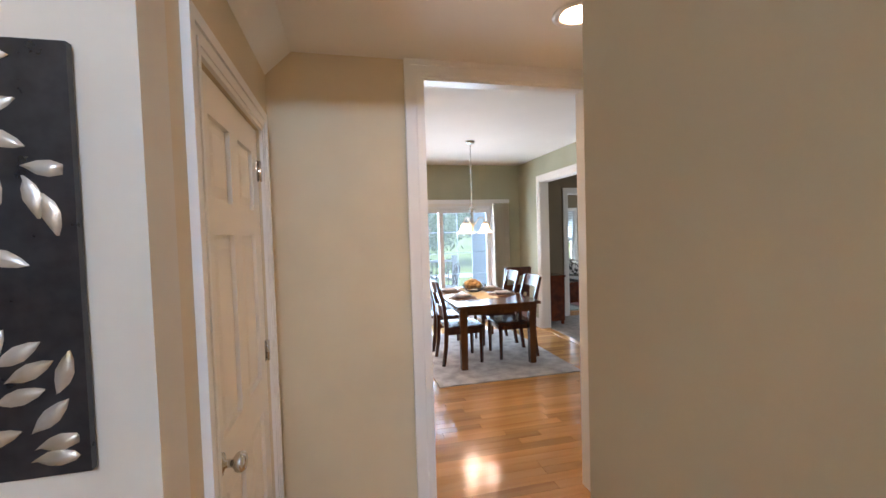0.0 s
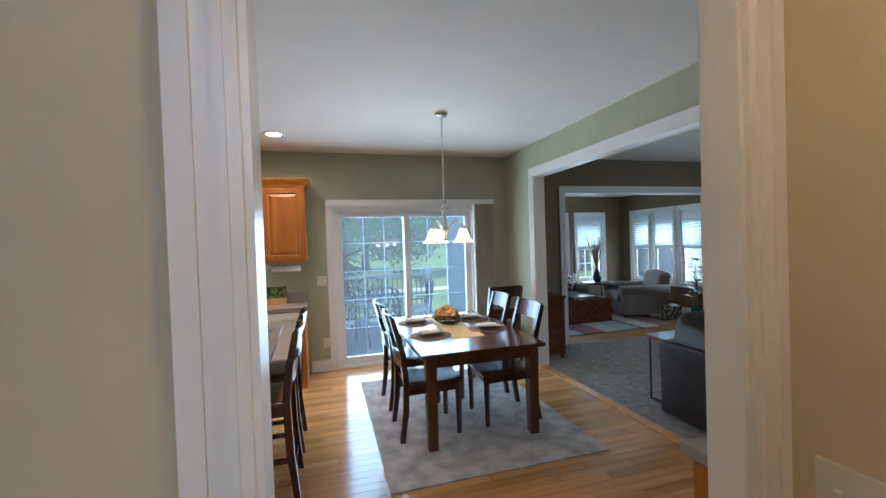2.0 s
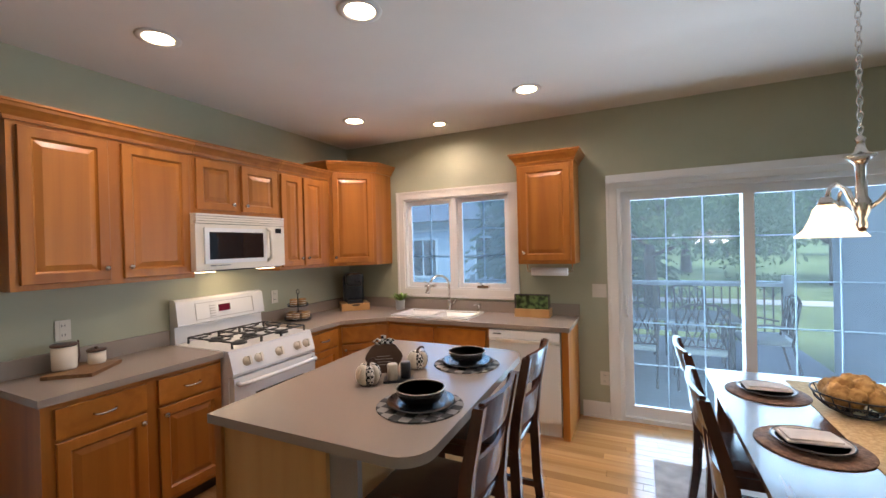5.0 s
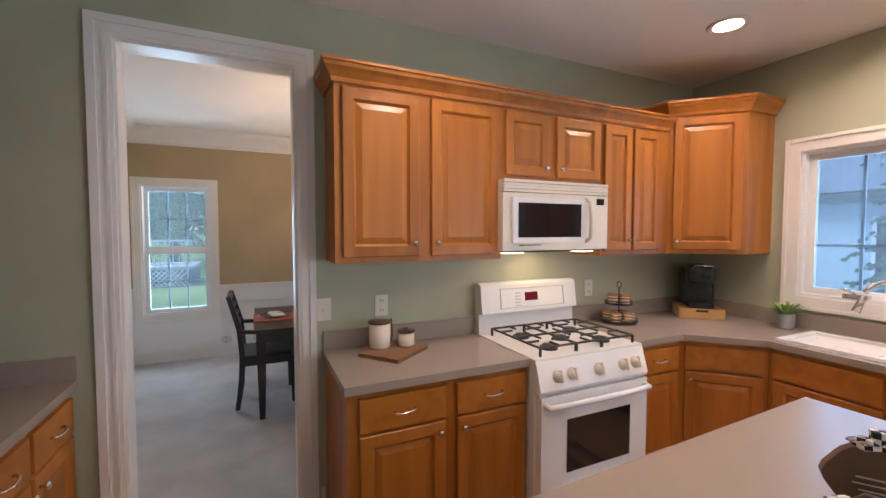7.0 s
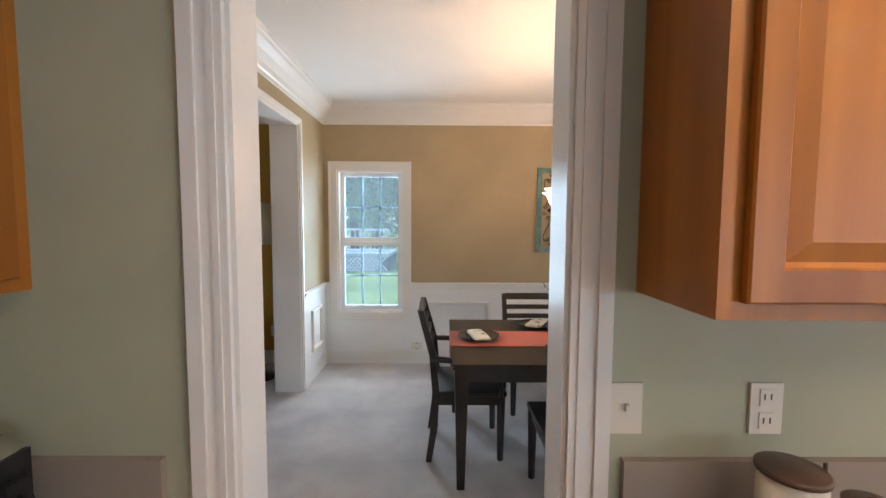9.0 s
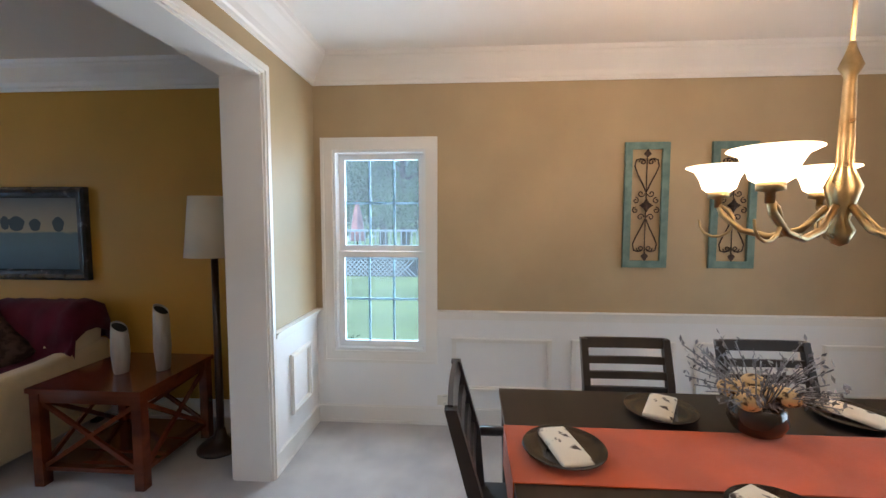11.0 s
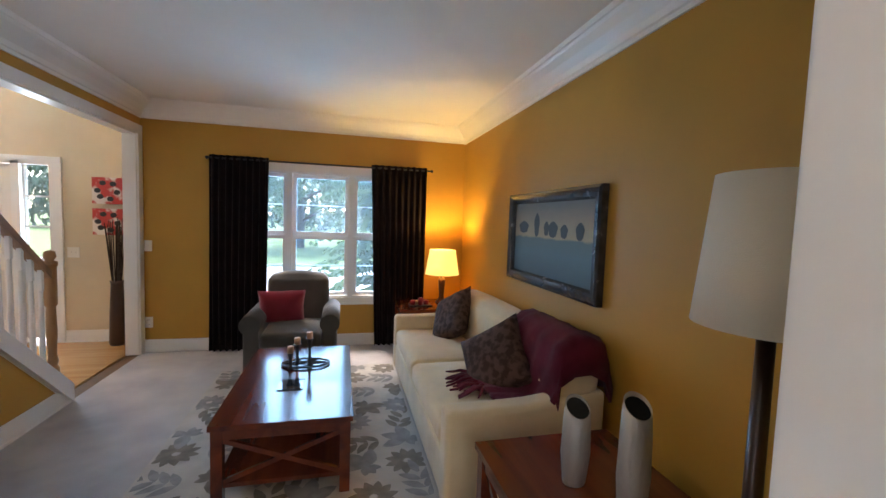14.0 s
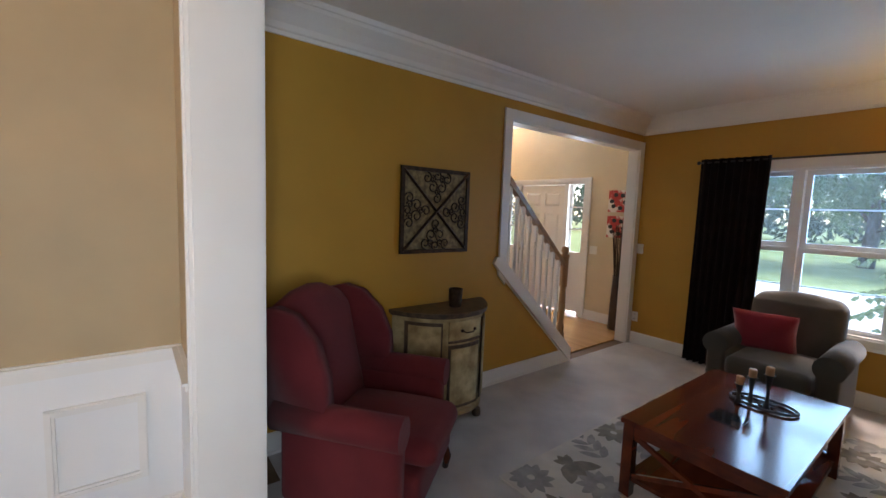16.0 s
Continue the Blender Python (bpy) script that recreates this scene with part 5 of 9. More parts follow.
# ---- breakfast nook ----
def ladder_chair(name, label, group, at, turn, wood, seat_h=0.46, top=1.0, w=0.45, d=0.43, slats=2, seat_mat=None, rake=0.10, rungs=False, arms=False, slat_h=0.085, thin=False):
    """Local axes: the sitter looks along +x; back at x = 0."""
    c = thing(name, label, "chair", group, at=at, turn=turn)
    hw = w / 2
    bm = bmesh.new()
    pad(bm, 0.0, -hw, seat_h - 0.035, d, hw, seat_h, 0.012)
    part("seat", bm, seat_mat or wood, c)
    boxes("seat_frame", wood, [(0.02, -hw + 0.02, seat_h - 0.095, d - 0.02, -hw + 0.042, seat_h - 0.035), (0.02, hw - 0.042, seat_h - 0.095, d - 0.02, hw - 0.02, seat_h - 0.035),
          (d - 0.045, -hw + 0.042, seat_h - 0.095, d - 0.023, hw - 0.042, seat_h - 0.035)], c, bevel=0.003, segments=1)
    for s in (-1, 1):
        bm = bmesh.new()
        y = s * (hw - 0.022)
        prof = [(-0.045, 0.0), (-0.01, seat_h * 0.5), (0.0, seat_h), (-0.02, seat_h + (top - seat_h) * 0.45), (-rake, top)]
        rings = []
        for k, (x, z) in enumerate(prof):
            e = 0.019 if z in (0.0, top) else 0.023
            rings.append([bm.verts.new((x + a * e, y + b * 0.019, z)) for a, b in ((-1, -1), (1, -1), (1, 1), (-1, 1))])
        for p, q in zip(rings, rings[1:]):
            for i in range(4):
                bm.faces.new((p[i], p[(i + 1) % 4], q[(i + 1) % 4], q[i]))
        bm.faces.new(rings[0])
        bm.faces.new(rings[-1])
        part("back_leg", bm, wood, c, bevel=0.004, segments=1)
        bm = bmesh.new()
        y = s * (hw - 0.03)
        vs = cyl(bm, (d - 0.035, y, 0), (d - 0.035, y, seat_h - 0.035), 0.020, 0.028, 4)
        part("front_leg", bm, wood, c, bevel=0.003, segments=1)
        if arms:
            bm = bmesh.new()
            tube(bm, [(-0.03, s * hw, seat_h + 0.22), (0.15, s * (hw + 0.02), seat_h + 0.21), (d - 0.03, s * (hw + 0.015), seat_h + 0.20)], 0.02, 6)
            tube(bm, [(d - 0.04, s * (hw + 0.01), seat_h - 0.03), (d - 0.05, s * (hw + 0.015), seat_h + 0.20)], 0.016, 6)
            part("arm", bm, wood, c)
    span = top - seat_h
    if thin:
        zs = [(top - 0.055 - k * 0.078, top - 0.018 - k * 0.078) for k in range(slats)]
        zs[0] = (top - 0.05, top + 0.005)
    else:
        zs = [(top - 0.135, top + 0.01), (seat_h + span * 0.40, seat_h + span * 0.40 + slat_h)][:slats]
        if slats == 2:
            zs[1] = (seat_h + span * 0.22, seat_h + span * 0.22 + slat_h + 0.05)
    for z0, z1 in zs:
        bm = bmesh.new()
        n = 8
        loops = []
        for k in range(n + 1):
            y = -hw + 0.03 + (w - 0.06) * k / n
            bow = (-0.006 if thin else -0.028) * math.sin(math.pi * k / n)
            ring = []
            for z, o in ((z0, -0.009), (z0, 0.009), (z1, 0.009), (z1, -0.009)):
                f = (z - seat_h) / span
                bx = -0.02 * min(1, f / 0.45) - max(0, f - 0.45) / 0.55 * (rake - 0.02)
                ring.append(bm.verts.new((bx + bow + o, y, z)))
            loops.append(ring)
        for a, b in zip(loops, loops[1:]):
            for i in range(4):
                bm.faces.new((a[i], a[(i + 1) % 4], b[(i + 1) % 4], b[i]))
        bm.faces.new(loops[0])
        bm.faces.new(loops[-1])
        part("back_slat", bm, wood, c, bevel=0.003, segments=1)
    if rungs:
        bm = bmesh.new()
        box(bm, d - 0.05, -hw + 0.03, 0.17, d - 0.025, hw - 0.03, 0.20)
        part("stretcher", bm, wood, c)
        for s in (-1, 1):
            bm = bmesh.new()
            box(bm, -0.02, s * (hw - 0.03) - 0.011, 0.24, d - 0.03, s * (hw - 0.03) + 0.011, 0.27)
            part("stretcher", bm, wood, c)
        bm = bmesh.new()
        box(bm, -0.035, -hw + 0.03, 0.17, -0.012, hw - 0.03, 0.20)
        part("stretcher", bm, wood, c)
    return c


M_CHAIR = grain("red_brown_wood", (0.035, 0.010, 0.006), (0.085, 0.026, 0.014), 'Z', 0.25, 0.3)
ch = ladder_chair("dining_chair", "dark red-brown ladder-back dining chair at the breakfast table", "breakfast chairs", (1.53, 4.70, 0.012), 0, M_CHAIR, w=0.46, d=0.47)
copy_thing(ch, pose(1.53, 5.36, 0.012, 0, 0, 2))
copy_thing(ch, pose(2.66, 4.72, 0.012, 0, 0, 180))
copy_thing(ch, pose(2.67, 5.38, 0.012, 0, 0, 178))
spare = copy_thing(ch, pose(3.13, 6.14, 0, 0, 0, 90))
spare["label"] = "spare ladder-back chair turned to face the corner wall"
st = ladder_chair("counter_stool", "dark ladder-back counter stool with footrests at the island", "island stools", (0.685, 4.21, 0), 180, M_CHAIR, seat_h=0.63, top=1.06, w=0.44, d=0.43, rungs=True, rake=0.07)
copy_thing(st, pose(0.685, 4.83, 0, 0, 0, 180))

tb = thing("breakfast_table", "dark walnut breakfast table with square legs", "dining table")
bm = bmesh.new()
prism(bm, [(1.60, 4.215), (2.62, 4.215), (2.62, 5.86), (1.60, 5.86)], 'z', 0.728, 0.76)
part("tabletop", bm, M_TABLEWOOD, tb, bevel=0.006)
boxes("apron", M_TABLEWOOD, [(1.70, 4.275, 0.64, 2.52, 4.30, 0.728), (1.70, 5.775, 0.64, 2.52, 5.80, 0.728), (1.665, 4.31, 0.64, 1.69, 5.77, 0.728), (2.53, 4.31, 0.64, 2.555, 5.77, 0.728)], tb)
for x in (1.685, 2.535):
    for y in (4.30, 5.775):
        bm = bmesh.new()
        cyl(bm, (x, y, 0.013), (x, y, 0.728), 0.052, 0.062, 4)
        bmesh.ops.rotate(bm, verts=bm.verts[:], cent=(x, y, 0), matrix=Matrix.Rotation(radians(45), 3, 'Z'))
        part("leg", bm, grain("leg_walnut", (0.07, 0.022, 0.008), (0.16, 0.06, 0.025), 'Z', 0.22, 0.3), tb, bevel=0.004, segments=1)
M_RUG = mottled("grey_blue_faded_rug", (0.30, 0.28, 0.27), (0.52, 0.50, 0.48), 7, 0.95, bump=0.6, fine=300, spec=0.1, sheen=0.2, detail=8)
tagged(boxes("area_rug", M_RUG, [(1.295, 3.865, 0.0, 2.925, 6.06, 0.011)], bevel=0.004), "faded grey-blue flat-woven rug under the breakfast table", "rug")

M_WOVEN = mottled("woven_brown_mat", (0.12, 0.06, 0.035), (0.26, 0.15, 0.09), 60, 0.8, bump=1.0, fine=220)
M_PLATE = paint("cream_stoneware", (0.55, 0.48, 0.42), 0.25, 0.06, 0.02)
M_NAPKIN = cloth("pale_napkin", (0.62, 0.56, 0.52))


def disc(bm, r, z0, z1, at, n=32, rim=0.004):
    lathe(bm, [(0, z0), (r - rim, z0), (r, (z0 + z1) / 2), (r - rim, z1), (0, z1)], n, at)


def plate_mesh(bm, r, at, h=0.02, n=32):
    lathe(bm, [(0.0, 0.0), (r * 0.55, 0.0), (r * 0.68, 0.006), (r, h), (r * 0.985, h + 0.003), (r * 0.66, 0.010), (0.0, 0.006)], n, at)


for px, py, turn in ((1.83, 4.84, 8), (1.83, 5.47, 3), (2.40, 4.90, -10), (2.42, 5.45, -4)):
    mt = thing("placemat", "round woven brown placemat on the breakfast table", "placemat", "breakfast placemats", at=(px, py, 0.76))
    bm = bmesh.new()
    disc(bm, 0.185, 0, 0.006, (0, 0, 0))
    part("mat", bm, M_WOVEN, mt)
    pl = thing("plate", "cream stoneware plate with a dark rim on a woven mat", "plate", "breakfast plates", at=(px, py, 0.766))
    bm = bmesh.new()
    plate_mesh(bm, 0.13, (0, 0, 0))
    part("dish", bm, M_PLATE, pl)
    bm = bmesh.new()
    lathe(bm, [(0.127, 0.0185), (0.131, 0.021), (0.127, 0.0245), (0.124, 0.022), (0.127, 0.0185)], 32)
    part("rim", bm, M_BLACKP, pl, "dark brown rim")
    nk = thing("napkin", "folded pale linen napkin lying on a plate", "napkin", "breakfast napkins", at=(px, py, 0.786), turn=turn)
    bm = bmesh.new()
    pad(bm, -0.10, -0.055, 0, 0.10, 0.055, 0.012, 0.006, 0.006)
    pad(bm, -0.09, -0.05, 0.011, 0.085, 0.05, 0.02, 0.005, 0.004)
    part("cloth", bm, M_NAPKIN, nk)
rn = tagged(boxes("table_runner", mottled("straw_runner", (0.42, 0.28, 0.12), (0.58, 0.42, 0.22), 60, 0.85, bump=0.8, fine=250), [(1.98, 4.62, 0.76, 2.27, 5.75, 0.763)]), "woven straw table runner along the breakfast table", "table runner")
bw = thing("decor_bowl", "dark wire bowl of dried tan balls and pine cones", "bowl", at=(2.13, 5.28, 0.763))
bm = bmesh.new()
for r, z in ((0.07, 0.005), (0.12, 0.03), (0.155, 0.065), (0.17, 0.10)):
    tube(bm, [(r * math.cos(k * math.tau / 24), r * math.sin(k * math.tau / 24), z) for k in range(25)], 0.004, 5)
for k in range(18):
    a = k * math.tau / 18
    tube(bm, [(r * math.cos(a), r * math.sin(a), z) for r, z in ((0.03, 0.004), (0.07, 0.005), (0.12, 0.03), (0.155, 0.065), (0.17, 0.10))], 0.003, 5)
part("wire_bowl", bm, M_IRON, bw)
M_DRIED = mottled("dried_tan", (0.22, 0.11, 0.03), (0.50, 0.30, 0.11), 30, 0.9, bump=1.0, fine=70)
rnd = random.Random(4)
for k in range(13):
    a, r = k * 2.4, 0.105 * math.sqrt(k / 13)
    rad = 0.042 + rnd.random() * 0.012
    bm = bmesh.new()
    bmesh.ops.create_icosphere(bm, subdivisions=3, radius=rad)
    for v in bm.verts:
        v.co *= 1 + 0.13 * noise.noise(v.co * 60)
        v.co += Vector((r * math.cos(a), r * math.sin(a), 0.065 + (0.05 if k < 5 else 0.02) + rnd.random() * 0.02))
    part("dried_ball", bm, M_DRIED, bw, smooth=True)

# pendant over the breakfast table
M_FROST = plain("lit_frosted_glass", (0.95, 0.88, 0.75), 0.4, glow=0.6, glow_color=(1.0, 0.74, 0.42))
M_NICKEL = M_CHROME
pd = thing("pendant_light", "nickel three-arm pendant with lit frosted bell shades", "ceiling lamp", at=(2.02, 4.92, 0))
bm = bmesh.new()
lathe(bm, [(0.0, CEIL - 0.03), (0.05, CEIL - 0.028), (0.062, CEIL - 0.012), (0.064, CEIL)], 20)
part("canopy", bm, M_NICKEL, pd)
bm = bmesh.new()
z = CEIL - 0.03
k = 0
while z > 1.98:
    ring = [Vector((0.009 * math.cos(a), 0, z - 0.016 + 0.018 * math.sin(a))) for a in [q * math.tau / 10 for q in range(11)]]
    if k % 2:
        ring = [Vector((0, p.x, p.z)) for p in ring]
    tube(bm, ring, 0.0028, 5)
    z -= 0.028
    k += 1
part("chain", bm, M_NICKEL, pd)
bm = bmesh.new()
lathe(bm, [(0.0, 1.60), (0.012, 1.605), (0.02, 1.63), (0.014, 1.65), (0.026, 1.68), (0.03, 1.72), (0.018, 1.74), (0.017, 1.86), (0.024, 1.875), (0.05, 1.90), (0.045, 1.90), (0.02, 1.915), (0.012, 1.95), (0.018, 1.965), (0.0, 1.985)], 20)
part("stem", bm, M_NICKEL, pd)
for k in range(3):
    a = radians(95 + 120 * k)
    ca, sa = math.cos(a), math.sin(a)
    bm = bmesh.new()
    tube(bm, [(r * ca, r * sa, z) for r, z in ((0.02, 1.69), (0.05, 1.72), (0.085, 1.775), (0.12, 1.79), (0.15, 1.77), (0.165, 1.735))], 0.007, 8)
    part("arm", bm, M_NICKEL, pd)
    bm = bmesh.new()
    lathe(bm, [(0.0, 0.0), (0.016, -0.002), (0.026, -0.02), (0.028, -0.035), (0.0, -0.036)], 16, (0.167 * ca, 0.167 * sa, 1.74))
    part("cup", bm, M_NICKEL, pd)
    bm = bmesh.new()
    lathe(bm, [(0.026, -0.03), (0.04, -0.05), (0.05, -0.085), (0.068, -0.125), (0.098, -0.155), (0.095, -0.157), (0.064, -0.127), (0.046, -0.086), (0.036, -0.052), (0.026, -0.03)], 24, (0.167 * ca, 0.167 * sa, 1.74))
    part("shade", bm, M_FROST, pd, "lit frosted glass bell shade")
    lamp("pendant_bulb", 'POINT', (2.02 + 0.167 * ca, 4.92 + 0.167 * sa, 1.575), 0.9, WARM, 0.03)

# ---- dining room ----
dt = thing("dining_table", "black-brown rectangular dining table on tapered legs", "dining table")
TX0, TX1, TY0, TY1 = -4.31, -3.245, 3.31, 5.25
bm = bmesh.new()
prism(bm, [(TX0, TY0), (TX1, TY0), (TX1, TY1), (TX0, TY1)], 'z', 0.73, 0.76)
part("tabletop", bm, M_BLACKWOOD, dt, bevel=0.005)
boxes("apron", M_BLACKWOOD, [(TX0 + 0.05, TY0 + 0.02, 0.65, TX1 - 0.05, TY0 + 0.045, 0.73), (TX0 + 0.02, TY0 + 0.05, 0.65, TX0 + 0.045, TY1 - 0.05, 0.73), (TX1 - 0.045, TY0 + 0.05, 0.65, TX1 - 0.02, TY1 - 0.05, 0.73), (TX0 + 0.05, TY1 - 0.045, 0.65, TX1 - 0.05, TY1 - 0.02, 0.73)], dt)
for x in (TX0 + 0.05, TX1 - 0.05):
    for y in (TY0 + 0.05, TY1 - 0.05):
        bm = bmesh.new()
        cyl(bm, (x, y, 0), (x, y, 0.73), 0.032, 0.058, 4)
        bmesh.ops.rotate(bm, verts=bm.verts[:], cent=(x, y, 0), matrix=Matrix.Rotation(radians(45), 3, 'Z'))
        part("leg", bm, M_BLACKWOOD, dt, bevel=0.003, segments=1)
M_LEATHERB = mottled("black_leather_seat", (0.012, 0.011, 0.011), (0.028, 0.026, 0.025), 14, 0.45, bump=0.3, fine=180)
DCW = dict(wood=M_BLACKWOOD, seat_mat=M_LEATHERB, slats=4, thin=True, top=0.905, seat_h=0.47)
dc = ladder_chair("dining_chair", "black-brown slat-back dining chair with a black leather seat", "dining room chairs", (-4.62, 4.05, 0), 0, w=0.50, d=0.45, **DCW)
copy_thing(dc, pose(-4.62, 4.80, 0, 0, 0, 0))
copy_thing(dc, pose(-2.98, 4.02, 0, 0, 0, 180))
copy_thing(dc, pose(-2.98, 4.78, 0, 0, 0, 180))
ladder_chair("dining_armchair", "black-brown slat-back dining armchair at the head of the table", "dining room chairs", (-3.79, 3.21, 0), 90, w=0.48, d=0.46, arms=True, **{**DCW, "top": 1.0})
M_RUNNER = cloth("burnt_orange_cloth", (0.55, 0.09, 0.02), var=0.12)
tagged(boxes("table_runner", M_RUNNER, [(-3.94, TY0 - 0.004, 0.761, -3.58, TY1 + 0.004, 0.765), (-3.94, TY0 - 0.006, 0.60, -3.58, TY0 - 0.002, 0.765)]), "burnt orange cloth runner along the dining table", "table runner")
M_DPLATE = plain("dark_brown_glaze", (0.03, 0.02, 0.015), 0.15, coat=0.4)
M_PRINT = mottled("leaf_print_cloth", (0.06, 0.04, 0.03), (0.72, 0.66, 0.55), 26, 0.9, bump=0.3, lo=0.36, hi=0.44)
for px, py, tn in ((-4.10, 3.98, -30), (-3.76, 3.50, 12), (-3.45, 4.02, 30), (-4.10, 4.75, 20)):
    pl = thing("dinner_plate", "dark brown glazed dinner plate on the dining table", "plate", "dining plates", at=(px, py, 0.766 if px == -3.76 else 0.76))
    bm = bmesh.new()
    plate_mesh(bm, 0.145, (0, 0, 0), 0.022)
    part("dish", bm, M_DPLATE, pl)
    nk = thing("napkin", "folded leaf-print napkin laid across a dark plate", "napkin", "dining napkins", at=(px, py, 0.776), turn=tn)
    bm = bmesh.new()
    pad(bm, -0.12, -0.055, 0, 0.12, 0.055, 0.02, 0.008, 0.016)
    part("cloth", bm, M_PRINT, nk)
# centrepiece of dried pods and twigs
cp = thing("centrepiece", "vase of silvery twigs and cream dried pods", "flower arrangement", at=(-3.95, 4.27, 0.76))
bm = bmesh.new()
lathe(bm, [(0.05, 0), (0.08, 0.02), (0.10, 0.06), (0.09, 0.11), (0.07, 0.13), (0.06, 0.12), (0.0, 0.11)], 20)
part("vase", bm, M_DPLATE, cp)
rnd = random.Random(8)
bm = bmesh.new()
for k in range(60):
    a, r = rnd.random() * math.tau, 0.12 + 0.15 * rnd.random()
    z = 0.10 + 0.22 * rnd.random()
    p, q = Vector((0.03 * math.cos(a), 0.03 * math.sin(a), 0.10)), Vector((r * math.cos(a), r * math.sin(a), z + 0.03))
    tube(bm, [p, p.lerp(q, 0.5) + Vector((0, 0, 0.03)), q], 0.0025, 4)
    for t in (0.5, 0.65, 0.8, 0.92, 1.0):
        c = p.lerp(q, t) + Vector((rnd.uniform(-.012, .012), rnd.uniform(-.012, .012), 0.02))
        m = Matrix.Translation(c) @ Euler((rnd.random() * 6, rnd.random() * 6, 0)).to_matrix().to_4x4()
        vs = [bm.verts.new(m @ Vector(v)) for v in ((-0.016, 0, 0), (0, -0.006, 0.002), (0.016, 0, 0), (0, 0.006, 0.002))]
        bm.faces.new(vs)
part("leafy_spray", bm, mottled("silver_twig", (0.10, 0.10, 0.11), (0.34, 0.35, 0.38), 30, 0.5), cp, "silvery grey leafy twigs")
for k in range(7):
    a = k * 0.9
    bm = bmesh.new()
    bmesh.ops.create_icosphere(bm, subdivisions=3, radius=0.045)
    for v in bm.verts:
        v.co.z *= 0.75
        v.co *= 1 + 0.12 * noise.noise(v.co * 40)
        v.co += Vector((0.09 * math.cos(a) * (k > 0), 0.09 * math.sin(a) * (k > 0), 0.15 + 0.02 * (k % 2)))
    part("seed_pod", bm, mottled("spotted_pod", (0.05, 0.025, 0.01), (0.65, 0.48, 0.26), 45, 0.8, lo=0.38, hi=0.5), cp, "cream pod with dark holes", smooth=True)

# chandelier
M_BRASS = mottled("antique_brass", (0.36, 0.25, 0.12), (0.50, 0.37, 0.20), 20, 0.3, 1.0)
M_BOWLG = plain("lit_alabaster_glass", (0.98, 0.93, 0.84), 0.4, glow=0.75, glow_color=(1.0, 0.80, 0.52))
CHX, CHY = -3.66, 4.28
cd = thing("chandelier", "antique brass chandelier with lit white glass bowls", "ceiling lamp", at=(CHX, CHY, 0))
bm = bmesh.new()
lathe(bm, [(0.0, 1.50), (0.02, 1.51), (0.035, 1.55), (0.02, 1.58), (0.03, 1.62), (0.045, 1.68), (0.022, 1.74), (0.015, 2.0), (0.03, 2.03), (0.012, 2.08), (0.008, 2.10)], 20)
cyl(bm, (0, 0, 2.08), (0, 0, CEIL - 0.02), 0.006, n=8)
lathe(bm, [(0.0, CEIL - 0.035), (0.06, CEIL - 0.02), (0.07, CEIL)], 20)
part("stem", bm, M_BRASS, cd)
for k in range(5):
    a = radians(222 + 72 * k)
    ca, sa = math.cos(a), math.sin(a)
    bm = bmesh.new()
    tube(bm, [(r * ca, r * sa, z) for r, z in ((0.03, 1.62), (0.09, 1.55), (0.17, 1.525), (0.25, 1.545), (0.31, 1.60), (0.325, 1.64))], 0.011, 8)
    tube(bm, [((0.33 + 0.055 * math.cos(q)) * ca, (0.33 + 0.055 * math.cos(q)) * sa, 1.575 + 0.055 * math.sin(q)) for q in [x * 0.5 + 1.9 for x in range(10)]], 0.008, 6, 0.004)
    lathe(bm, [(0.0, 0.0), (0.012, 0.0), (0.012, 0.03), (0.034, 0.035), (0.034, 0.055), (0, 0.056)], 14, (0.325 * ca, 0.325 * sa, 1.625))
    part("arm", bm, M_BRASS, cd)
    bm = bmesh.new()
    lathe(bm, [(0.035, 0.0), (0.052, 0.012), (0.062, 0.045), (0.078, 0.075), (0.108, 0.09), (0.106, 0.093), (0.074, 0.079), (0.058, 0.047), (0.04, 0.012), (0.0, 0.008)], 24, (0.325 * ca, 0.325 * sa, 1.68))
    part("glass_bowl", bm, M_BOWLG, cd, "lit white glass bowl shade")
    lamp("chandelier_bulb", 'POINT', (CHX + 0.325 * ca, CHY + 0.325 * sa, 1.80), 1.8, (1.0, 0.74, 0.50), 0.035)

# wall plaques
M_TEAL = mottled("worn_teal_paint", (0.09, 0.17, 0.15), (0.16, 0.26, 0.22), 14, 0.75, bump=0.5, fine=60)
M_SCROLL = mottled("dark_bronze_iron", (0.03, 0.018, 0.012), (0.075, 0.045, 0.03), 25, 0.5, 0.7)


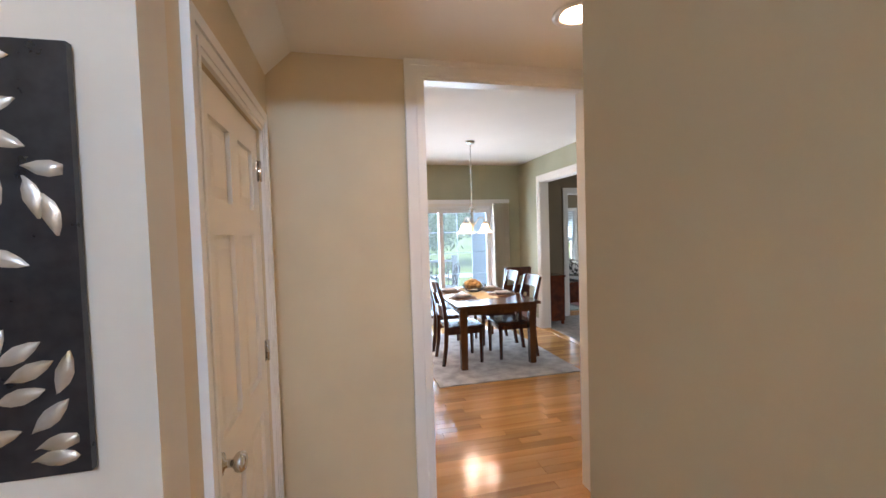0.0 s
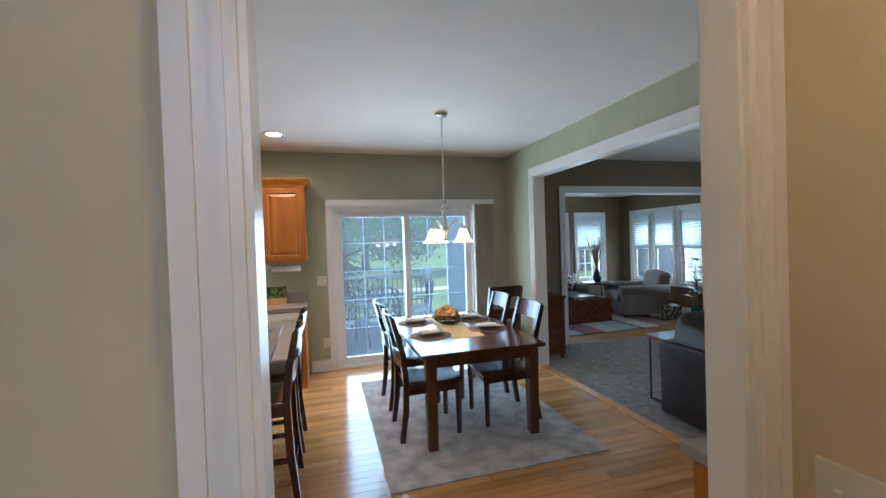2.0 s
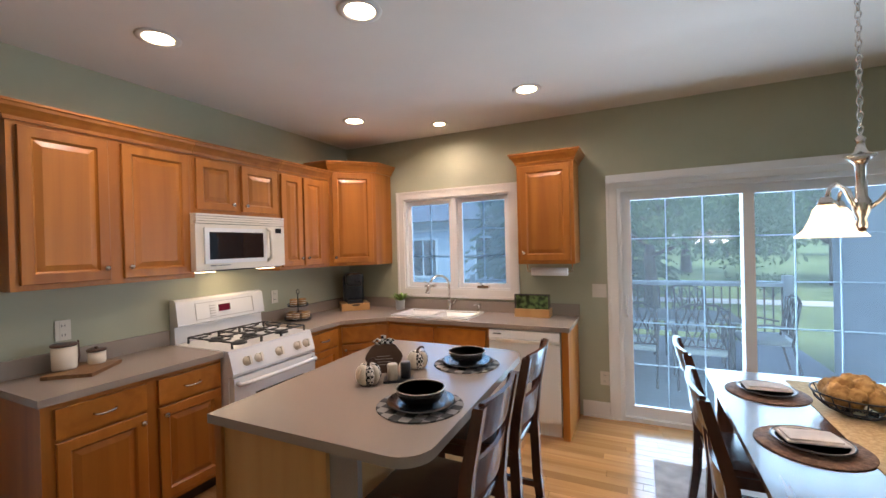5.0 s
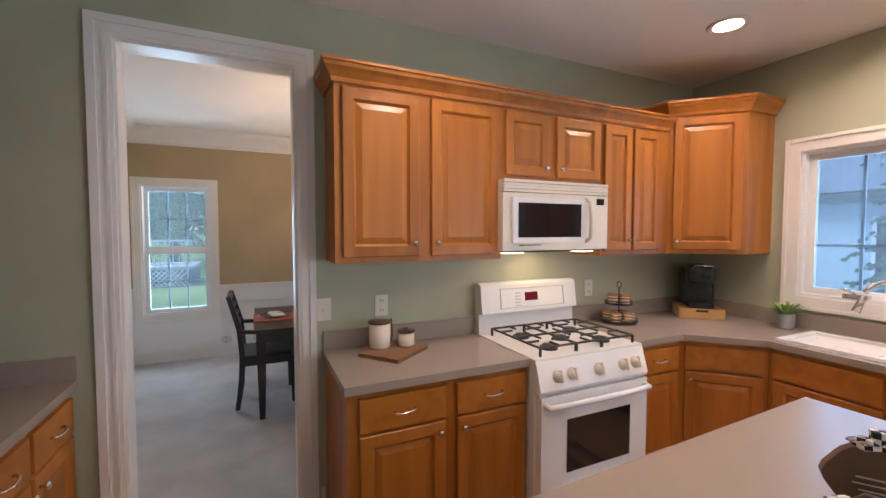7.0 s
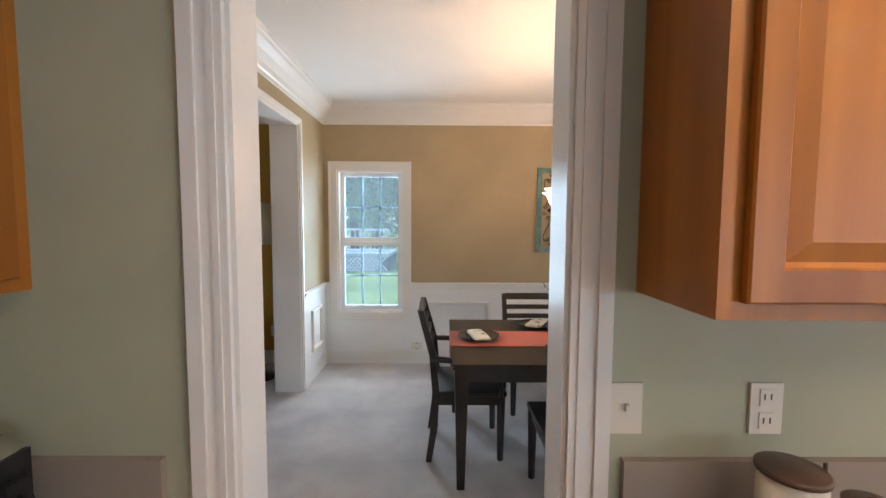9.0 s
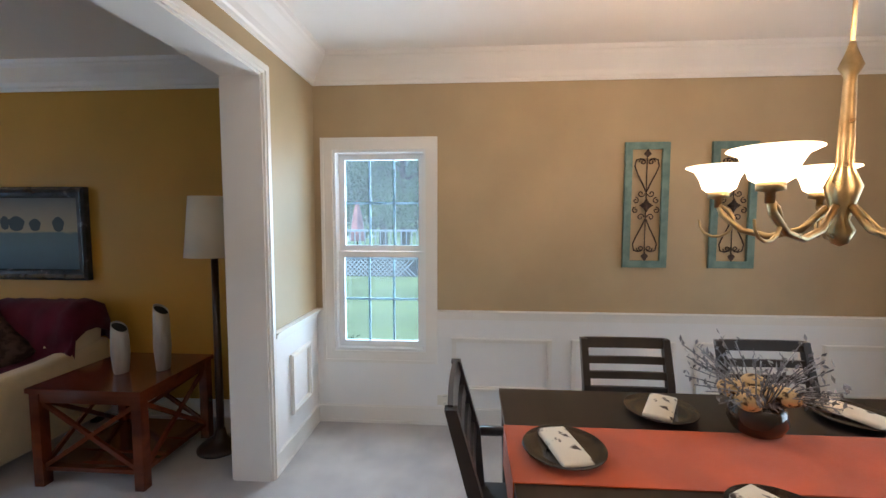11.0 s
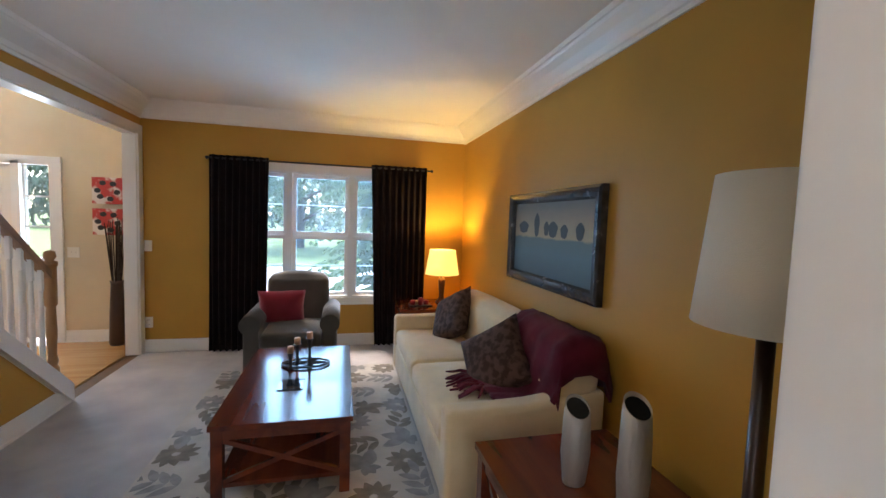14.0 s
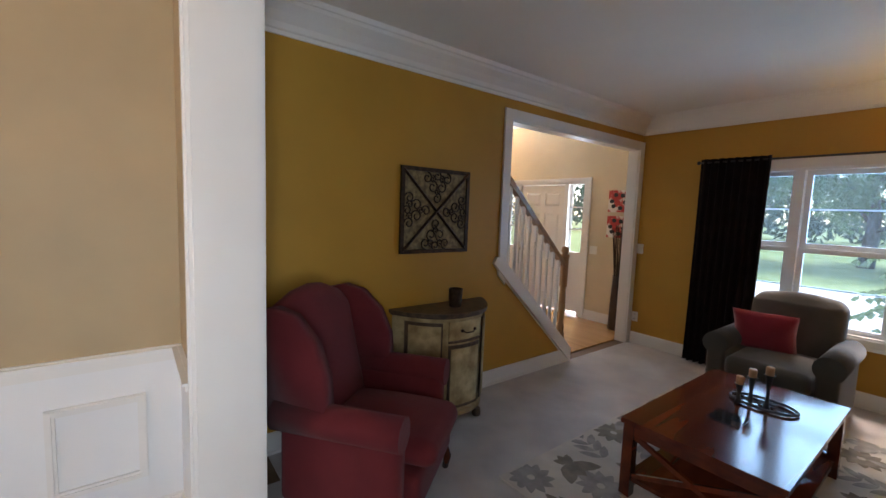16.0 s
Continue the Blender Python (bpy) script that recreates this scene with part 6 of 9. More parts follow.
def plaque(y0):
    p = thing("wall_plaque", "teal wood frame with dark iron scrollwork", "wall decor", "scrollwork plaques", at=(DW + 0.004, y0, 1.24))
    w, h, f = 0.31, 0.90, 0.05
    boxes("frame", M_TEAL, [(0, 0, 0, 0.022, f, h), (0, w - f, 0, 0.022, w, h), (0, f, h - f, 0.022, w - f, h), (0, f, 0, 0.022, w - f, f)], p, bevel=0.003, segments=1)
    bm = bmesh.new()
    c, x = w / 2, 0.012
    def spiral(cy, cz, r, a0, turns, sgn):
        n = 14
        tube(bm, [(x, cy + sgn * r * (1 - 0.75 * k / n) * math.cos(a0 + turns * math.tau * k / n), cz + r * (1 - 0.75 * k / n) * math.sin(a0 + turns * math.tau * k / n)) for k in range(n + 1)], 0.004, 5)
    for up in (1, -1):
        def zz(v):
            return h / 2 + up * v
        tube(bm, [(x, c, zz(0.05)), (x, c, zz(0.37))], 0.004, 5)
        for s in (1, -1):
            tube(bm, [(x, c + s * o, zz(v)) for o, v in ((0.004, 0.10), (0.03, 0.16), (0.065, 0.23), (0.085, 0.28), (0.075, 0.325), (0.045, 0.335), (0.015, 0.32))], 0.005, 5)
            spiral(c + s * 0.03, zz(0.31), 0.026, 0, 1.2 * up, s)
            spiral(c + s * 0.035, zz(0.085), 0.026, math.pi, 1.1 * up, s)
            spiral(c + s * 0.072, zz(0.035), 0.024, math.pi / 2, 1.1 * up, s)
        vs = [bm.verts.new((x + 0.006, c + a, zz(b))) for a, b in ((0, 0.34), (0.028, 0.365), (0.0, 0.405), (-0.028, 0.365))]
        bm.faces.new(vs)
    d = [bm.verts.new((x + 0.008, c + a, h / 2 + b)) for a, b in ((0, -0.055), (0.02, -0.02), (0.05, 0), (0.02, 0.02), (0, 0.055), (-0.02, 0.02), (-0.05, 0), (-0.02, -0.02))]
    m = bm.verts.new((x + 0.016, c, h / 2))
    for i in range(8):
        bm.faces.new((d[i], d[(i + 1) % 8], m))
    part("scrollwork", bm, M_SCROLL, p)
    return p


plaque(4.272)
plaque(4.875)

# ---- living room ----
M_CREAM = cloth("cream_upholstery", (0.58, 0.45, 0.27), var=0.08)
M_BURG = cloth("burgundy_throw", (0.085, 0.008, 0.018), var=0.25, sheen=0.05)
M_PILLOW = mottled("brown_damask", (0.040, 0.020, 0.015), (0.085, 0.048, 0.036), 22, 0.8, bump=0.3, fine=200, sheen=0.0, spec=0.12, lo=0.42, hi=0.56)
M_REDUP = cloth("brick_red_upholstery", (0.14, 0.020, 0.023), var=0.10, sheen=0.08)
M_GREYUP = cloth("dark_grey_upholstery", (0.075, 0.07, 0.062), var=0.12)
M_REDP = cloth("red_pillow_cloth", (0.30, 0.03, 0.045), var=0.12)

sf = thing("sofa", "cream two-seat sofa with track arms", "sofa")
SX0, SX1, SY0, SY1 = -5.36, -4.44, -1.97, 0.31
pads("base", M_CREAM, [(SX0 + 0.01, SY0 + 0.012, 0.065, SX1, SY1 - 0.012, 0.32, 0.025)], sf)
for y0, y1 in ((SY0, SY0 + 0.15), (SY1 - 0.15, SY1)):
    bm = bmesh.new()
    vs = pad(bm, SX0, y0, 0.06, SX1 + 0.01, y1, 0.60, 0.035)
    for v in vs:
        if v.co.z > 0.4 and v.co.x < -4.85:
            v.co.z += (-4.85 - v.co.x) * 0.12
    part("arm", bm, M_CREAM, sf)
ym = (SY0 + SY1) / 2
for a, b in ((SY0 + 0.155, ym - 0.003), (ym + 0.003, SY1 - 0.155)):
    pads("seat_cushion", M_CREAM, [(SX0 + 0.25, a, 0.32, SX1 + 0.005, b, 0.475, 0.05, 0.025)], sf)
bm = bmesh.new()
vs = pad(bm, SX0, SY0 + 0.02, 0.30, SX0 + 0.30, SY1 - 0.02, 0.86, 0.09, 0.05)
for v in vs:
    v.co.x -= 0.10 * max(0, (v.co.z - 0.45)) - 0.03
    v.co.x = max(v.co.x, DW + 0.03)
part("backrest", bm, M_CREAM, sf)
for x in (SX0 + 0.08, SX1 - 0.07):
    for y in (SY0 + 0.07, SY1 - 0.07):
        boxes("foot", M_DARKWOOD, [(x - 0.03, y - 0.03, 0, x + 0.03, y + 0.03, 0.065)], sf)


def throw_pillow(label, at, rx, ry, rz, w, h, t, mat):
    p = tagged(new("throw_pillow"), label, "pillow")
    bm = bmesh.new()
    pillow_mesh(bm, w, h, t)
    q = part("cover", bm, mat, p)
    p.matrix_world = pose(*at, rx, ry, rz)
    return p


throw_pillow("brown damask throw pillow leaning in the sofa corner", (-4.92, -1.46, 0.675), 30, 28, -62, 0.50, 0.50, 0.18, M_PILLOW)
throw_pillow("brown damask throw pillow standing on the sofa seat", (-4.90, -0.26, 0.665), 34, 34, -42, 0.50, 0.50, 0.17, M_PILLOW)
# burgundy throw over the back and seat
th = thing("throw_blanket", "burgundy knitted throw draped over the sofa back", "blanket")
bm = bmesh.new()
path = [(-5.37, 0.62), (-5.375, 0.78), (-5.34, 0.895), (-5.25, 0.935), (-5.16, 0.925), (-5.08, 0.87), (-5.06, 0.75), (-5.05, 0.62), (-5.02, 0.525), (-4.90, 0.515), (-4.78, 0.52)]
n = 18
grid = []
for i, (x, z) in enumerate(path):
    row = []
    for j in range(n + 1):
        y = -0.40 + 0.84 * j / n - 0.30 * max(0, i - 6) / 4 * (j / n) ** 2
        over = max(0.0, y - 0.295)
        y -= over * 0.85
        k = 0.012 * math.sin(j * 1.7 + i * 0.6) + 0.012 * noise.noise(Vector((x * 6, y * 9, z * 6)))
        row.append(bm.verts.new((x + k, y, z + abs(k) + 0.022 - over * (1.4 if z > 0.7 else 0.4))))
    grid.append(row)
for i in range(len(path) - 1):
    for j in range(n):
        bm.faces.new((grid[i][j], grid[i][j + 1], grid[i + 1][j + 1], grid[i + 1][j])).smooth = True
ob = part("drape", bm, M_BURG, th)
mod = ob.modifiers.new("thick", 'SOLIDIFY')
mod.thickness, mod.offset = 0.022, 0
rnd = random.Random(3)
bm = bmesh.new()
for k in range(34):
    a = rnd.uniform(-0.9, 0.9)
    L = rnd.uniform(0.10, 0.24)
    x0, y0 = -4.78 + rnd.uniform(-0.07, 0.02), -0.28 + rnd.uniform(-0.08, 0.18)
    pts = [(x0 + L * t * math.cos(a), y0 - L * t * math.sin(a) * 0.9, 0.51 + 0.045 * math.sin(math.pi * min(1, t * 1.2)) * (1 - 0.5 * t) + 0.01 * rnd.random()) for t in (0, 0.25, 0.5, 0.75, 1.0)]
    tube(bm, pts, 0.016, 6, 0.006)
part("fringe", bm, M_BURG, th, "bunched burgundy fringe on the seat")


def cross_table(name, label, at, L, W, H, mat, top_t=0.03, ends=True, sides=False):
    """A table with corner posts, a low shelf and X braces; local x: W, y: L."""
    t = thing(name, label, "table", at=at)
    bm = bmesh.new()
    prism(bm, [(0, 0), (W, 0), (W, L), (0, L)], 'z', H - top_t, H)
    part("tabletop", bm, mat, t, bevel=0.006)
    i = 0.02
    boxes("apron", mat, [(i, i, H - top_t - 0.06, W - i, i + 0.02, H - top_t), (i, L - i - 0.02, H - top_t - 0.06, W - i, L - i, H - top_t), (i, i + 0.02, H - top_t - 0.06, i + 0.02, L - i - 0.02, H - top_t), (W - i - 0.02, i + 0.02, H - top_t - 0.06, W - i, L - i - 0.02, H - top_t)], t)
    p = 0.058
    for x in (0.012, W - p - 0.012):
        for y in (0.012, L - p - 0.012):
            bm = bmesh.new()
            box(bm, x, y, 0, x + p, y + p, H - top_t)
            part("leg", bm, mat, t, bevel=0.004)
    boxes("shelf", mat, [(0.03, 0.03, 0.09, W - 0.03, L - 0.03, 0.115)], t, bevel=0.003)
    z0, z1 = 0.12, H - top_t - 0.07
    def brace(a, b, c, axis):
        bm = bmesh.new()
        d = 0.011
        for q0, q1 in ((z0, z1), (z1, z0)):
            n_ = Vector((b - a, q1 - q0)).normalized()
            px, pz = -n_[1] * 0.013, n_[0] * 0.013
            poly = [(a + px, q0 + pz), (a - px, q0 - pz), (b - px, q1 - pz), (b + px, q1 + pz)]
            prism(bm, poly, axis, c - d, c + d)
            d -= 0.002
        part("cross_brace", bm, mat, t)
    if ends:
        brace(p + 0.012, W - p - 0.012, 0.04, 'y')
        brace(p + 0.012, W - p - 0.012, L - 0.04, 'y')
    if sides:
        brace(p + 0.012, L - p - 0.012, 0.04, 'x')
        brace(p + 0.012, L - p - 0.012, W - 0.04, 'x')
    return t


cross_table("coffee_table", "cherry coffee table with crossed end braces and low shelf", (-3.97, -1.36, 0.012), 1.33, 0.75, 0.452, M_CHERRY)
cross_table("end_table", "cherry end table with crossed side braces beside the sofa", (-5.16, 0.585, 0), 0.71, 0.67, 0.60, M_CHERRY, ends=True, sides=True)
cross_table("corner_table", "cherry corner table holding a lit lamp", (-5.32, -2.74, 0), 0.62, 0.80, 0.60, M_CHERRY, ends=True, sides=True)

# vases on the end table
M_SILVER = mottled("hammered_silver", (0.30, 0.275, 0.245), (0.48, 0.45, 0.40), 8, 0.5, 0.6, bump=0.8, fine=45, stretch=(1, 1, 0.25))
M_VASESHADE = plain("vase_mouth_shade", (0.01, 0.01, 0.01), 0.6)
for vx, vy, vh in ((-4.775, 0.93, 0.30), (-4.85, 1.155, 0.40)):
    va = thing("vase", "tall oval hammered silver vase with a slanted mouth", "vase", "silver vases", at=(vx, vy, 0.60))
    bm = bmesh.new()
    lathe(bm, [(0.042, 0.0), (0.046, 0.01), (0.058, vh * 0.4), (0.054, vh * 0.8), (0.049, vh), (0.045, vh), (0.046, vh * 0.75), (0.0, vh * 0.7)], 28, sx=1.0, sy=0.78)
    for v in bm.verts:
        if v.co.z > vh * 0.6:
            v.co.z -= v.co.y * 0.9 * (v.co.z - vh * 0.6) / (vh * 0.4)
    part("body", bm, M_SILVER, va, smooth=True)
    # near-black disc across the opening: the shade of the hollow put in as colour
    bm = bmesh.new()
    lathe(bm, [(0.0, vh * 0.97), (0.0455, vh * 0.97)], 28, sx=1.0, sy=0.78)
    for v in bm.verts:
        v.co.z -= v.co.y * 0.85
    part("mouth", bm, M_VASESHADE, va)

# lamps
M_SHADEW = mottled("linen_shade", (0.74, 0.66, 0.52), (0.80, 0.72, 0.58), 3, 0.9, bump=0.3, fine=300)
M_SHADEW.node_tree.nodes["Principled BSDF"].inputs["Transmission Weight"].default_value = 0.15
M_SHADEL = plain("lit_linen_shade", (0.9, 0.72, 0.4), 0.9, glow=0.20, glow_color=(1.0, 0.60, 0.12))
fl = thing("floor_lamp", "unlit floor lamp with a cream drum shade, dark pole", "lamp", at=(-4.99, 1.44, 0))
bm = bmesh.new()
lathe(bm, [(0.15, 0.0), (0.15, 0.015), (0.13, 0.03), (0.07, 0.045), (0.04, 0.08), (0.028, 0.14), (0.0, 0.14)], 28)
part("base", bm, M_DARKWOOD, fl)
bm = bmesh.new()
cyl(bm, (0, 0, 0.10), (0, 0, 1.35), 0.026, 0.022)
part("pole", bm, M_DARKWOOD, fl)
bm = bmesh.new()
lathe(bm, [(0.178, 1.335), (0.142, 1.735), (0.138, 1.735), (0.174, 1.335), (0.178, 1.335)], 40)
part("shade", bm, M_SHADEW, fl, "cream linen drum shade")
tl = thing("table_lamp", "lit table lamp with amber linen shade, dark turned base", "lamp", at=(-5.07, -2.52, 0.60))
bm = bmesh.new()
lathe(bm, [(0.07, 0.0), (0.07, 0.012), (0.045, 0.03), (0.03, 0.07), (0.032, 0.12), (0.04, 0.22), (0.045, 0.27), (0.03, 0.30), (0.012, 0.31), (0.01, 0.42), (0, 0.42)], 24)
part("base", bm, M_DARKWOOD, tl)
bm = bmesh.new()
lathe(bm, [(0.205, 0.345), (0.155, 0.64), (0.152, 0.64), (0.202, 0.345), (0.205, 0.345)], 40)
part("shade", bm, M_SHADEL, tl, "glowing amber linen shade")
lamp("table_lamp_bulb", 'POINT', (-5.07, -2.52, 1.07), 13, (1.0, 0.78, 0.28), 0.04)
tr = thing("candle_tray", "tray of small red and white candles", "candle", at=(-4.78, -2.36, 0.60))
boxes("tray", M_BLACKP, [(-0.13, -0.08, 0, 0.13, 0.08, 0.012)], tr, bevel=0.004)
for k, (x, y, r, h, m) in enumerate(((-0.07, 0.0, 0.032, 0.055, M_REDP), (0.0, 0.03, 0.03, 0.09, M_REDP), (0.03, -0.03, 0.035, 0.05, M_CREAM), (0.085, 0.01, 0.03, 0.06, M_REDP))):
    bm = bmesh.new()
    lathe(bm, [(r, 0.012), (r, h), (r * 0.8, h + 0.004), (0, h)], 18, (x, y, 0))
    part("candle", bm, m, tr)

# coffee table things
ca = thing("candle_stand", "black iron oval stand with three candles", "candle holder", at=(-3.64, -0.92, 0.464))
bm = bmesh.new()
pts = [(0.17 * math.cos(a), 0.10 * math.sin(a), 0.012) for a in [k * math.tau / 32 for k in range(33)]]
tube(bm, pts, 0.009, 6)
for q in range(5):
    a = q * math.tau / 5 + 0.3
    tube(bm, [(0.17 * math.cos(a), 0.10 * math.sin(a), 0.012), (0.05 * math.cos(a + 1), 0.03 * math.sin(a + 1), 0.015), (-0.12 * math.cos(a + 0.6), -0.08 * math.sin(a + 0.6), 0.012)], 0.005, 5)
part("ring", bm, M_IRON, ca)
for x, y, h in ((-0.03, 0.05, 0.20), (0.06, 0.02, 0.15), (0.10, 0.10, 0.11)):
    bm = bmesh.new()
    lathe(bm, [(0.022, 0.0), (0.012, 0.02), (0.009, h * 0.5), (0.02, h), (0.03, h + 0.006), (0, h + 0.008)], 14, (x, y, 0.008))
    part("stem", bm, M_IRON, ca)
    bm = bmesh.new()
    lathe(bm, [(0.022, 0), (0.022, 0.045), (0.018, 0.05), (0, 0.046)], 16, (x, y, h + 0.016))
    part("candle", bm, plain("tan_wax", (0.5, 0.28, 0.14), 0.5), ca, "tan wax candle")
tgl = tagged(boxes("coaster", plain("dark_glass_tile", (0.03, 0.035, 0.04), 0.05), [(-3.66, -0.62, 0.464, -3.50, -0.45, 0.471)], bevel=0.002), "square dark glass tile lying on the coffee table", "coaster")

# floral rug
M_RUGB = mottled("cream_rug_pile", (0.50, 0.46, 0.40), (0.62, 0.57, 0.50), 5, 0.95, bump=0.9, fine=350, spec=0.1)
rg2 = thing("area_rug", "cream rug with a taupe and grey leaf pattern", "rug")
boxes("rug_body", M_RUGB, [(-4.46, -2.12, 0, -2.74, 0.43, 0.010)], rg2, bevel=0.003)
rnd = random.Random(12)
M_LEAF1 = mottled("taupe_rug_yarn", (0.18, 0.155, 0.125), (0.27, 0.235, 0.19), 12, 0.95, bump=0.6, fine=300, spec=0.1)
M_LEAF2 = mottled("grey_rug_yarn", (0.24, 0.235, 0.22), (0.36, 0.34, 0.31), 12, 0.95, bump=0.6, fine=300, spec=0.1)
def rug_leaf(bm, ox, oy, a, L, W, z):
    """One pointed leaf or petal lying on the pile, kept inside the rug's edge."""
    pts = []
    for u, wv in ((0, 0), (0.15, 0.6), (0.4, 1.0), (0.7, 0.8), (0.9, 0.35), (1, 0), (0.9, -0.35), (0.7, -0.8), (0.4, -1.0), (0.15, -0.6)):
        x, y = u * L, wv * W + 0.12 * L * u * u
        pts.append((max(-4.44, min(-2.76, ox + x * math.cos(a) - y * math.sin(a))), max(-2.10, min(0.41, oy + x * math.sin(a) + y * math.cos(a)))))
    if len({(round(x, 3), round(y, 3)) for x, y in pts}) == len(pts):
        bm.faces.new([bm.verts.new((x, y, z)) for x, y in pts])


for mat, seed in ((M_LEAF1, 0), (M_LEAF2, 1)):
    bm = bmesh.new()
    for gx in range(6):
        for gy in range(9):
            if (gx + gy) % 2 != seed:
                continue
            cx, cy, a0 = -4.34 + gx * 0.292 + rnd.uniform(-.05, .05), -2.0 + gy * 0.285 + rnd.uniform(-.05, .05), rnd.random() * 6.28
            z = 0.0125 + 0.0018 * seed
            style = (gx * 2 + gy) % 3
            if style == 0:
                for k in range(11):
                    rug_leaf(bm, cx + 0.02 * math.cos(a0 + k * 0.571), cy + 0.02 * math.sin(a0 + k * 0.571), a0 + k * 0.571, 0.125, 0.032, z + 0.0002 * k)
            elif style == 1:
                for k in range(7):
                    t = (k // 2) * 0.075 - 0.11
                    rug_leaf(bm, cx + t * math.cos(a0), cy + t * math.sin(a0), a0 + ((0.8 if k % 2 else -0.8) if k < 6 else 0), 0.15, 0.030, z + 0.0002 * k)
            else:
                for k in range(3):
                    rug_leaf(bm, cx, cy, a0 + (k - 1) * 0.85, 0.20, 0.052, z + 0.0002 * k)
                    rug_leaf(bm, cx, cy, a0 + 3.1 + (k - 1) * 0.7, 0.10, 0.03, z + 0.0002 * k)
    tagged(part("leaf_pattern", bm, mat, rg2, "tufted leaf pattern"), kind="stuff")

# picture over the sofa
pc = thing("framed_picture", "landscape painting of trees in a wide dark frame", "picture", at=(DW + 0.003, -1.24, 1.10), turn=90)
PW, PH, f = 1.38, 0.74, 0.085
M_FRAME = mottled("dark_blue_black_frame", (0.02, 0.02, 0.022), (0.05, 0.05, 0.055), 12, 0.25, 0.2)
bm = bmesh.new()
loops = []
for u, y in ((0.0, 0.0), (0.0, -0.045), (0.02, -0.055), (0.045, -0.04), (0.07, -0.042), (f, -0.02), (f, 0.0)):
    loops.append([bm.verts.new(v) for v in ((u, y, u), (PW - u, y, u), (PW - u, y, PH - u), (u, y, PH - u))])
for a, b in zip(loops, loops[1:]):
    for i in range(4):
        bm.faces.new((a[i], a[(i + 1) % 4], b[(i + 1) % 4], b[i]))
part("frame", bm, M_FRAME, pc)
M_TREEP = plain("dark_teal_paint", (0.03, 0.045, 0.045), 0.7)
m, t, p = nodes_of("misty_landscape_canvas")
setp(p, 0.6, spec=0.25)
co = t.nodes.new("ShaderNodeTexCoord")
sx = t.nodes.new("ShaderNodeSeparateXYZ")
t.links.new(co.outputs["Generated"], sx.inputs[0])
r = t.nodes.new("ShaderNodeValToRGB")
e = r.color_ramp.elements
e[0].position, e[0].color = 0.0, (0.05, 0.09, 0.11, 1)
e[1].position, e[1].color = 1.0, (0.16, 0.15, 0.13, 1)
for pos, c in ((0.35, (0.09, 0.15, 0.17, 1)), (0.54, (0.10, 0.15, 0.15, 1)), (0.57, (0.38, 0.30, 0.18, 1)), (0.75, (0.30, 0.25, 0.17, 1))):
    q = e.new(pos)
    q.color = c
nz = t.nodes.new("ShaderNodeTexNoise")
nz.inputs["Scale"].default_value = 9
ma = t.nodes.new("ShaderNodeMath")
ma.operation = 'MULTIPLY_ADD'
ma.inputs[1].default_value = 0.08
t.links.new(nz.outputs["Fac"], ma.inputs[0])
t.links.new(sx.outputs["Z"], ma.inputs[2])
t.links.new(ma.outputs[0], r.inputs["Fac"])
t.links.new(r.outputs["Color"], p.inputs["Base Color"])
boxes("canvas", m, [(f - 0.005, -0.012, f - 0.005, PW - f + 0.005, -0.004, PH - f + 0.005)], pc)
for cx, cz, rx, rz in ((0.26, 0.46, 0.09, 0.05), (0.50, 0.48, 0.045, 0.095), (0.66, 0.455, 0.04, 0.055), (0.76, 0.45, 0.07, 0.06), (0.92, 0.44, 0.05, 0.05), (1.12, 0.445, 0.05, 0.06)):
    bm = bmesh.new()
    bm.faces.new([bm.verts.new((cx + rx * math.cos(a) * (1 + 0.1 * math.sin(5 * a)), -0.0145, cz + rz * math.sin(a))) for a in [k * math.tau / 20 for k in range(20)]])
    part("painted_tree", bm, M_TREEP, pc)

# curtains and rod
M_CURT = cloth("dark_brown_curtain", (0.012, 0.007, 0.007), var=0.3, sheen=0.0)
CR = thing("curtain_rod", "thin dark metal curtain rod with small finials", "curtain rod")
bm = bmesh.new()
cyl(bm, (-4.95, -2.79, 2.20), (-2.43, -2.79, 2.20), 0.010, n=10)
for x in (-4.96, -2.42):
    bmesh.ops.create_icosphere(bm, subdivisions=2, radius=0.02, matrix=Matrix.Translation((x, -2.79, 2.20)))
for x in (-4.90, -3.69, -2.48):
    cyl(bm, (x, LS, 2.20), (x, -2.79, 2.20), 0.006, n=6)
part("rod", bm, M_IRON, CR)
for x0, x1, xb0, xb1 in ((-4.90, -4.22, -4.90, -4.30), (-3.06, -2.44, -3.04, -2.44)):
    cu = thing("curtain", "floor-length dark brown gathered curtain panel", "curtain", "living room curtains")
    bm = bmesh.new()
    n, mz = 60, 12
    g = []
    for j in range(mz + 1):
        z = 2.235 - 2.22 * j / mz
        s = j / mz
        row = []
        for i in range(n + 1):
            u = i / n
            xa, xz = x0 + (x1 - x0) * u, xb0 + (xb1 - xb0) * u
            ph = u * 9 * math.tau + 0.6 * math.sin(3 * s + u * 4)
            amp = 0.022 + 0.016 * s
            row.append(bm.verts.new((xa + (xz - xa) * s, -2.79 + amp * math.sin(ph) + 0.008 * noise.noise(Vector((u * 8, s * 3, 1))), z)))
        g.append(row)
    for j in range(mz):
        for i in range(n):
            bm.faces.new((g[j][i], g[j][i + 1], g[j + 1][i + 1], g[j + 1][i])).smooth = True
    ob = part("panel", bm, M_CURT, cu)
    mod = ob.modifiers.new("thick", 'SOLIDIFY')
    mod.thickness = 0.005


